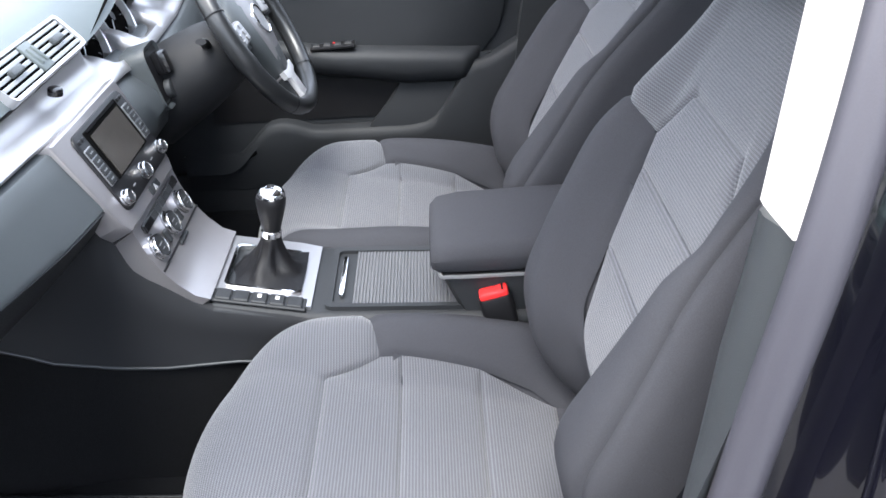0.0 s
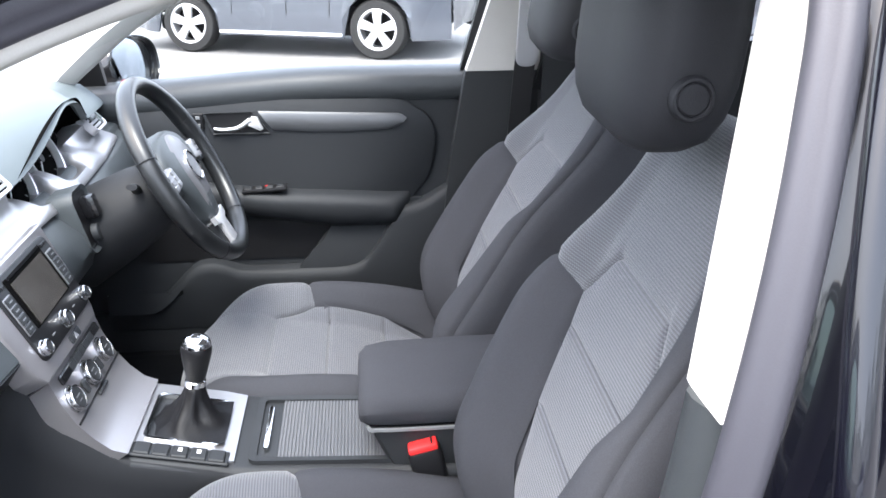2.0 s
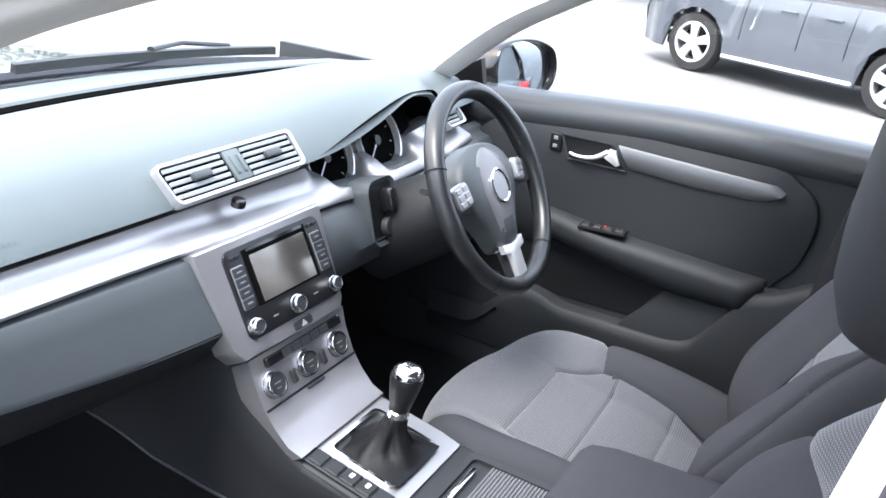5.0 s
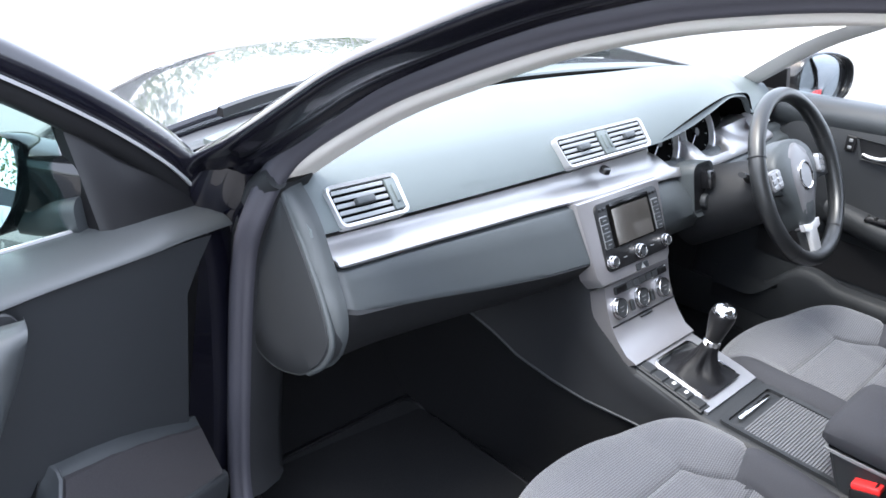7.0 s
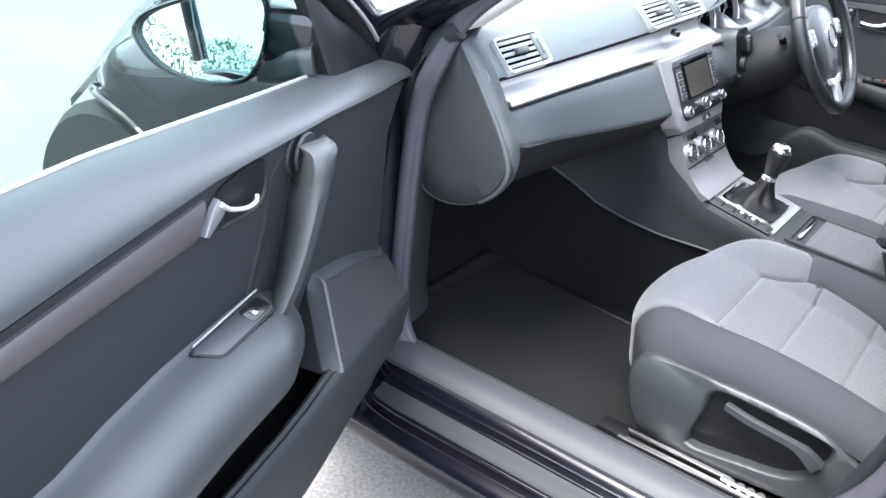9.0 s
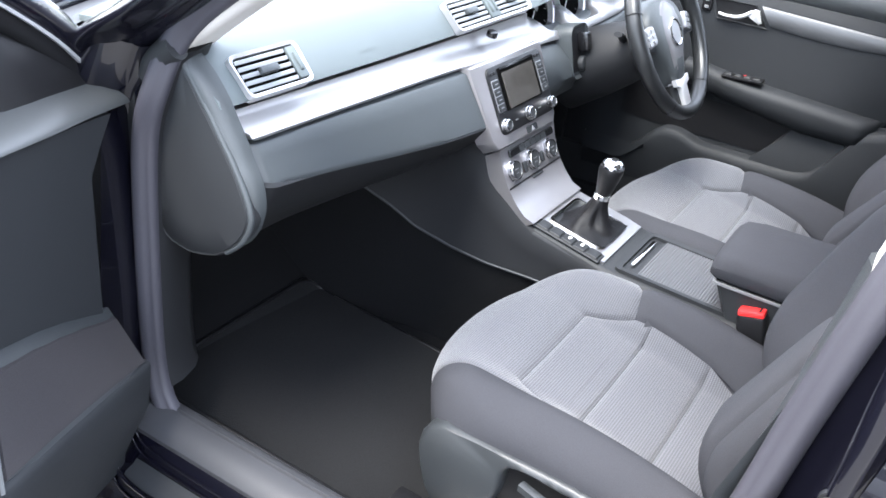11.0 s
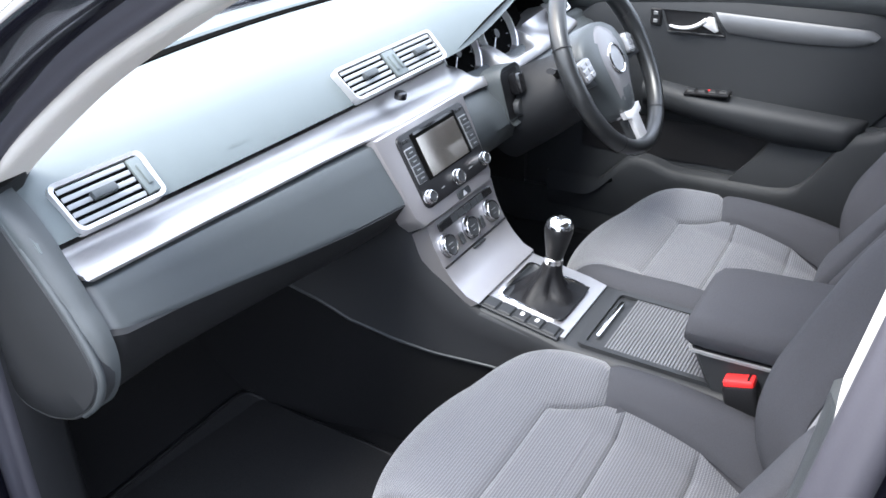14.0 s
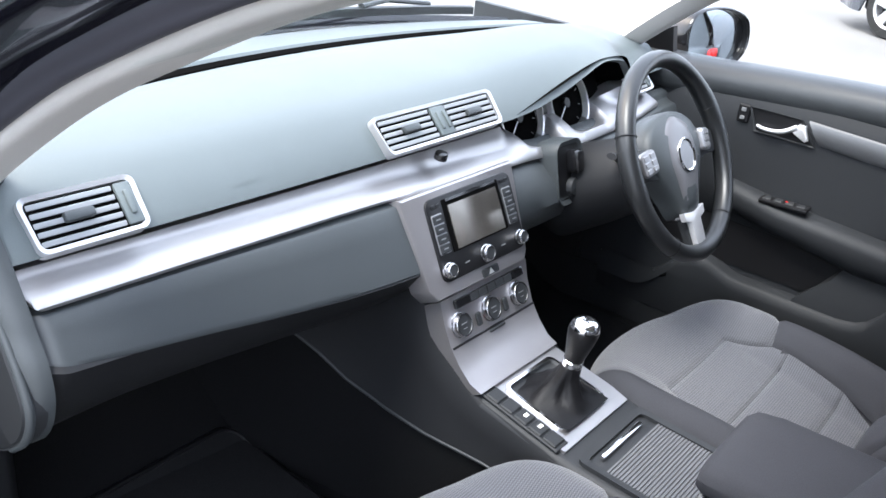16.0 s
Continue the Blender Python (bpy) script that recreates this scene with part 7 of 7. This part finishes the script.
# latch, labels and fixings on the near door jamb
striker = thing("door_striker", "bare steel door striker on the black pillar", "striker", Matrix.Translation((-0.21, 0.83, 0.745)))
bm = bmesh.new()
mst = axes((-0.178, 0.842, 0.718), (-0.6, 0.75, 0.0), (-0.15, 0, 1))
sweep(bm, [mst @ Vector(p) for p in ((-0.018, -0.012, 0.004), (-0.018, -0.012, 0.02), (0.018, -0.012, 0.02), (0.018, -0.012, 0.004))], circle(0.005, 8))
part("loop", bm, CHROME, striker, "steel latch loop")
bm = bmesh.new()
prism(bm, rounded(0.055, 0.05, 0.008), mst, -0.002, 0.004, 0.001)
part("plate", bm, PAINT, striker, "black painted plate")
label_ = thing("tyre_pressure_label", "white sticker with a yellow corner on the door pillar", "sticker", Matrix.Translation((-0.13, 0.80, 0.55)))
ml = axes((-0.160, 0.832, 0.577), (-0.62, 0.76, 0.05), (-0.36, 0, 0.93))
bm = bmesh.new()
prism(bm, [(-0.030, -0.062), (0.022, -0.022), (0.026, 0.062), (-0.026, 0.004)], ml, 0.0, 0.001)
part("sheet", bm, WHITE, label_, "white paper sheet", smooth=False)
bm = bmesh.new()
prism(bm, [(0.016, 0.030), (0.0245, 0.036), (0.0262, 0.062), (0.010, 0.044)], ml, 0.0012, 0.002)
part("corner", bm, YELLOW, label_, "yellow printed corner", smooth=False)

# driver's seat belt
belt_ = thing("seat_belt", "black woven seat belt hanging from the far pillar", "seat belt", Matrix.Translation((-0.27, -0.66, 0.6)))
bm = bmesh.new()
slab(bm, [[(-0.285, -0.680, 1.15), (-0.275, -0.72, 0.95), (-0.26, -0.735, 0.70), (-0.25, -0.73, 0.45)], [(-0.325, -0.670, 1.15), (-0.32, -0.71, 0.95), (-0.305, -0.725, 0.70), (-0.295, -0.72, 0.45)]], (0, 0.003, 0))
part("webbing", bm, BLACK, belt_, "black webbing")
bm = bmesh.new()
cyl(bm, axes((-0.305, -0.680, 1.165), (-1, 0, 0), (0, 0, 1)), 0.022, 0.014, 20, bevel=0.004)
part("belt_guide", bm, BLACK, belt_)


# ---------------------------------------------------------------- parked cars
def alloy_wheel(parent, x, y, r, s):
    """A tyre with a five-spoke alloy on side s of a parked car, in the car's own frame."""
    m = axes((x, y, r), (-s, 0, 0), (0, 0, 1))
    bm = bmesh.new()
    lathe(bm, m, [(r * 0.66, -0.19), (r * 0.93, -0.19), (r, -0.16), (r, -0.03), (r * 0.94, 0.0), (r * 0.70, 0.005), (r * 0.67, -0.01)], 40, cap=False)
    w = part("wheel", bm, TYRE, parent, "black tyre on a silver alloy", local=True)
    bm = bmesh.new()
    lathe(bm, m, [(r * 0.70, 0.002), (r * 0.66, 0.008), (r * 0.61, -0.004), (r * 0.60, -0.12)], 40, cap=False)
    part("rim", bm, ALLOY, w, "bright alloy rim", local=True)
    bm = bmesh.new()
    for k in range(5):
        prism(bm, [(-0.11 * r, 0.05 * r), (0.11 * r, 0.05 * r), (0.17 * r, 0.63 * r), (-0.17 * r, 0.63 * r)], m @ pose(0, 0, 0, 0, 0, 72 * k), -0.03, 0.0, 0.006)
    cyl(bm, m @ pose(0, 0, -0.03), 0.16 * r, 0.034, 20)
    part("spokes", bm, ALLOY, w, "five bright spokes", local=True)
    bm = bmesh.new()
    cyl(bm, m @ pose(0, 0, -0.14), 0.6 * r, 0.02, 24)
    part("brake", bm, BLACK, w, local=True)


def parked_car(label, m, paint, wb=2.35, half=0.82, h=1.40):
    """A hatchback: front axle at +wb/2, its body in its own frame."""
    c = thing("parked_car", label, "car", m, group="parked cars")
    f, r, R = wb / 2, -wb / 2, 0.30
    xs = sorted(set(np.round(np.concatenate([np.linspace(r - 0.72, f + 0.78, 44), [f - 0.36, f + 0.36, r - 0.36, r + 0.36]]), 3)))
    for s in (1, -1):
        bm = bmesh.new()
        rows = []
        for x in xs:
            arch = max(max(0.0, 0.355 ** 2 - (x - ax) ** 2) ** 0.5 for ax in (f, r))
            low = max(0.20, R + arch if arch else 0.20)
            bel = 0.90 + 0.03 * ease(f, r, x) - 0.16 * ease(f - 0.1, f + 0.8, x) - 0.03 * ease(r, r - 0.7, x)
            nose = 0.28 * ease(f + 0.25, f + 0.80, x) ** 2 + 0.20 * ease(r - 0.25, r - 0.75, x) ** 2
            w = half - nose
            rows.append([(x, s * (w - 0.10), bel), (x, s * (w - 0.03), bel - 0.03), (x, s * (w - 0.008), bel - 0.12), (x, s * w, (bel + low) / 2 + 0.05), (x, s * (w - 0.004), max(low, 0.45)), (x, s * (w + 0.004), max(low, 0.40)), (x, s * (w - 0.02), low)])
        slab(bm, rows, (0, -s * 0.03, 0))
        part("side_panel", bm, paint, c, "glossy painted flank", local=True, sharp=30)
        for ax in (f, r):
            alloy_wheel(c, ax, s * (half - 0.02), R, s)
        bm = bmesh.new()
        box(bm, (0, s * (half - 0.01), 0.235), (wb - 0.74, 0.05, 0.035), Matrix(), 0.012)
        part("side_skirt", bm, WHITE_PAINT if paint is GREY_PAINT else BLACK, c, "", local=True)
    bm = bmesh.new()
    rows = []
    for x, z, w in ((f + 0.80, 0.30, 0.50), (f + 0.82, 0.55, 0.52), (f + 0.72, 0.74, 0.58), (f + 0.1, 0.88, 0.70), (f - 0.30, 0.92, 0.72), (0.30, 1.28, 0.58), (-0.05, h - 0.02, 0.55), (-0.6, h, 0.55), (r - 0.15, h - 0.08, 0.54), (r - 0.48, 1.10, 0.60), (r - 0.62, 0.92, 0.66), (r - 0.74, 0.65, 0.62), (r - 0.74, 0.30, 0.58)):
        rows.append([(x, yy * w, z + 0.02 * (1 - yy * yy)) for yy in np.linspace(-1, 1, 9)])
    slab(bm, rows, (0, 0, -0.02))
    part("shell", bm, paint, c, "glossy painted roof and bonnet", local=True, sharp=40)
    for s in (1, -1):
        bm = bmesh.new()
        slab(bm, [[(x, s * 0.725, 0.90), (x, s * (0.725 - 0.17 * max(0.0, min(1, (z - 0.9) / 0.48))), z)] for x, z in ((f - 0.30, 0.93), (0.30, 1.27), (0.0, h - 0.04), (-0.6, h - 0.02), (r - 0.1, h - 0.10), (r - 0.50, 0.98))], (0, -s * 0.01, 0))
        part("side_windows", bm, GLOSS_BLACK, c, "dark side windows", local=True)
        for xs_ in (f - 0.52, -0.08, r + 0.50):
            bm = bmesh.new()
            sweep(bm, [Vector((xs_, s * (half - 0.002), 0.40)), Vector((xs_ - 0.01, s * (half + 0.001), 0.60)), Vector((xs_ - 0.03, s * (half - 0.009), 0.80)), Vector((xs_ - 0.04, s * (half - 0.030), 0.885))], circle(0.004, 6))
            part("door_seam", bm, BLACK, c, local=True)
        for xs_ in (0.06, r + 0.66):
            bm = bmesh.new()
            box(bm, (xs_, s * (half + 0.004), 0.765), (0.17, 0.022, 0.026), Matrix(), 0.008)
            part("door_handle", bm, paint, c, local=True)
        bm = bmesh.new()
        box(bm, (r - 0.62, s * 0.66, 0.80), (0.16, 0.20, 0.13), Matrix(), 0.03)
        part("tail_lamp", bm, TAIL, c, "red tail lamp", local=True)
    bm = bmesh.new()
    box(bm, (0, 0, 0.28), (wb + 0.9, 1.2, 0.16), Matrix(), 0.03)
    part("underside", bm, BLACK, c, local=True)
    return c


ang = math.degrees(math.atan2(-0.72, 2.0))
parked_car("grey hatchback parked on the asphalt with bright alloys", pose(0.88, -8.28, -0.20, 0, 0, ang) @ pose(0, -0.80, 0), GREY_PAINT, wb=2.1)
parked_car("dark car parked far off on the asphalt", pose(11.8, -3.6, drop(-3.6), 0, 0, 65), DARK_PAINT)
parked_car("dark car parked behind with red tail lamps", pose(-2.9, -3.4, drop(-3.4), 0, 0, 182), DARK_PAINT)
parked_car("white car parked behind on the asphalt", pose(-0.6, 9.5, 0, 0, 0, 20), WHITE_PAINT)

# worn white bay line
bm = bmesh.new()
for k in range(-4, 8):
    a = Vector((5.62 + 0.64 * k, -0.28 - 0.60 * k, 0.004))
    vs = [bm.verts.new(a + Vector(q)) for q in ((-0.15, -0.14, 0), (0.49, -0.74, 0), (0.79, -0.46, 0), (0.15, 0.14, 0))]
    bm.faces.new(vs)
bmesh.ops.remove_doubles(bm, verts=bm.verts, dist=0.002)
solo("bay_line", bm, LINE, "worn white painted bay line", "road marking", kind="structure")


# ---------------------------------------------------------------- hedge ahead of the cars
def hedge(name, x0, y0, x1, y1, h, n, label):
    bm = bmesh.new()
    rng = random.Random(7)
    for _ in range(n):
        t = rng.random()
        z = h * rng.random() ** 0.7 * (0.75 + 0.25 * math.sin(9 * t) * math.sin(23 * t + 1))
        p = Vector((x0 + (x1 - x0) * t + rng.gauss(0, 0.45), y0 + (y1 - y0) * t + rng.gauss(0, 0.45), max(0.05, z)))
        m = Matrix.Translation(p) @ Euler((rng.random() * 6.3, rng.random() * 6.3, rng.random() * 6.3)).to_matrix().to_4x4()
        q = 0.07 + 0.09 * rng.random()
        vs = [bm.verts.new(m @ Vector(v)) for v in ((-q, 0, 0), (0, -q * 0.5, 0.02), (q, 0, 0), (0, q * 0.5, 0.02))]
        bm.faces.new(vs)
    return solo(name, bm, LEAF, label, "hedge", kind="stuff")


hedge("hedge", 13.5, -16.0, 14.5, 9.0, 3.2, 9000, "green leafy hedge along the car park's edge")
# next two added behind the camera, to darken paint reflections and horizon light
hedge("hedge", -16.0, 16.0, 14.0, 15.0, 4.5, 9000, "green leafy hedge added behind the view for dark reflections")
hedge("hedge", -16.0, -16.0, -16.5, 16.0, 4.5, 9000, "green leafy hedge added behind the view against low sky light")
hedge("hedge", 2.0, -15.0, 14.0, -16.5, 2.6, 4000, "green leafy hedge along the far edge")
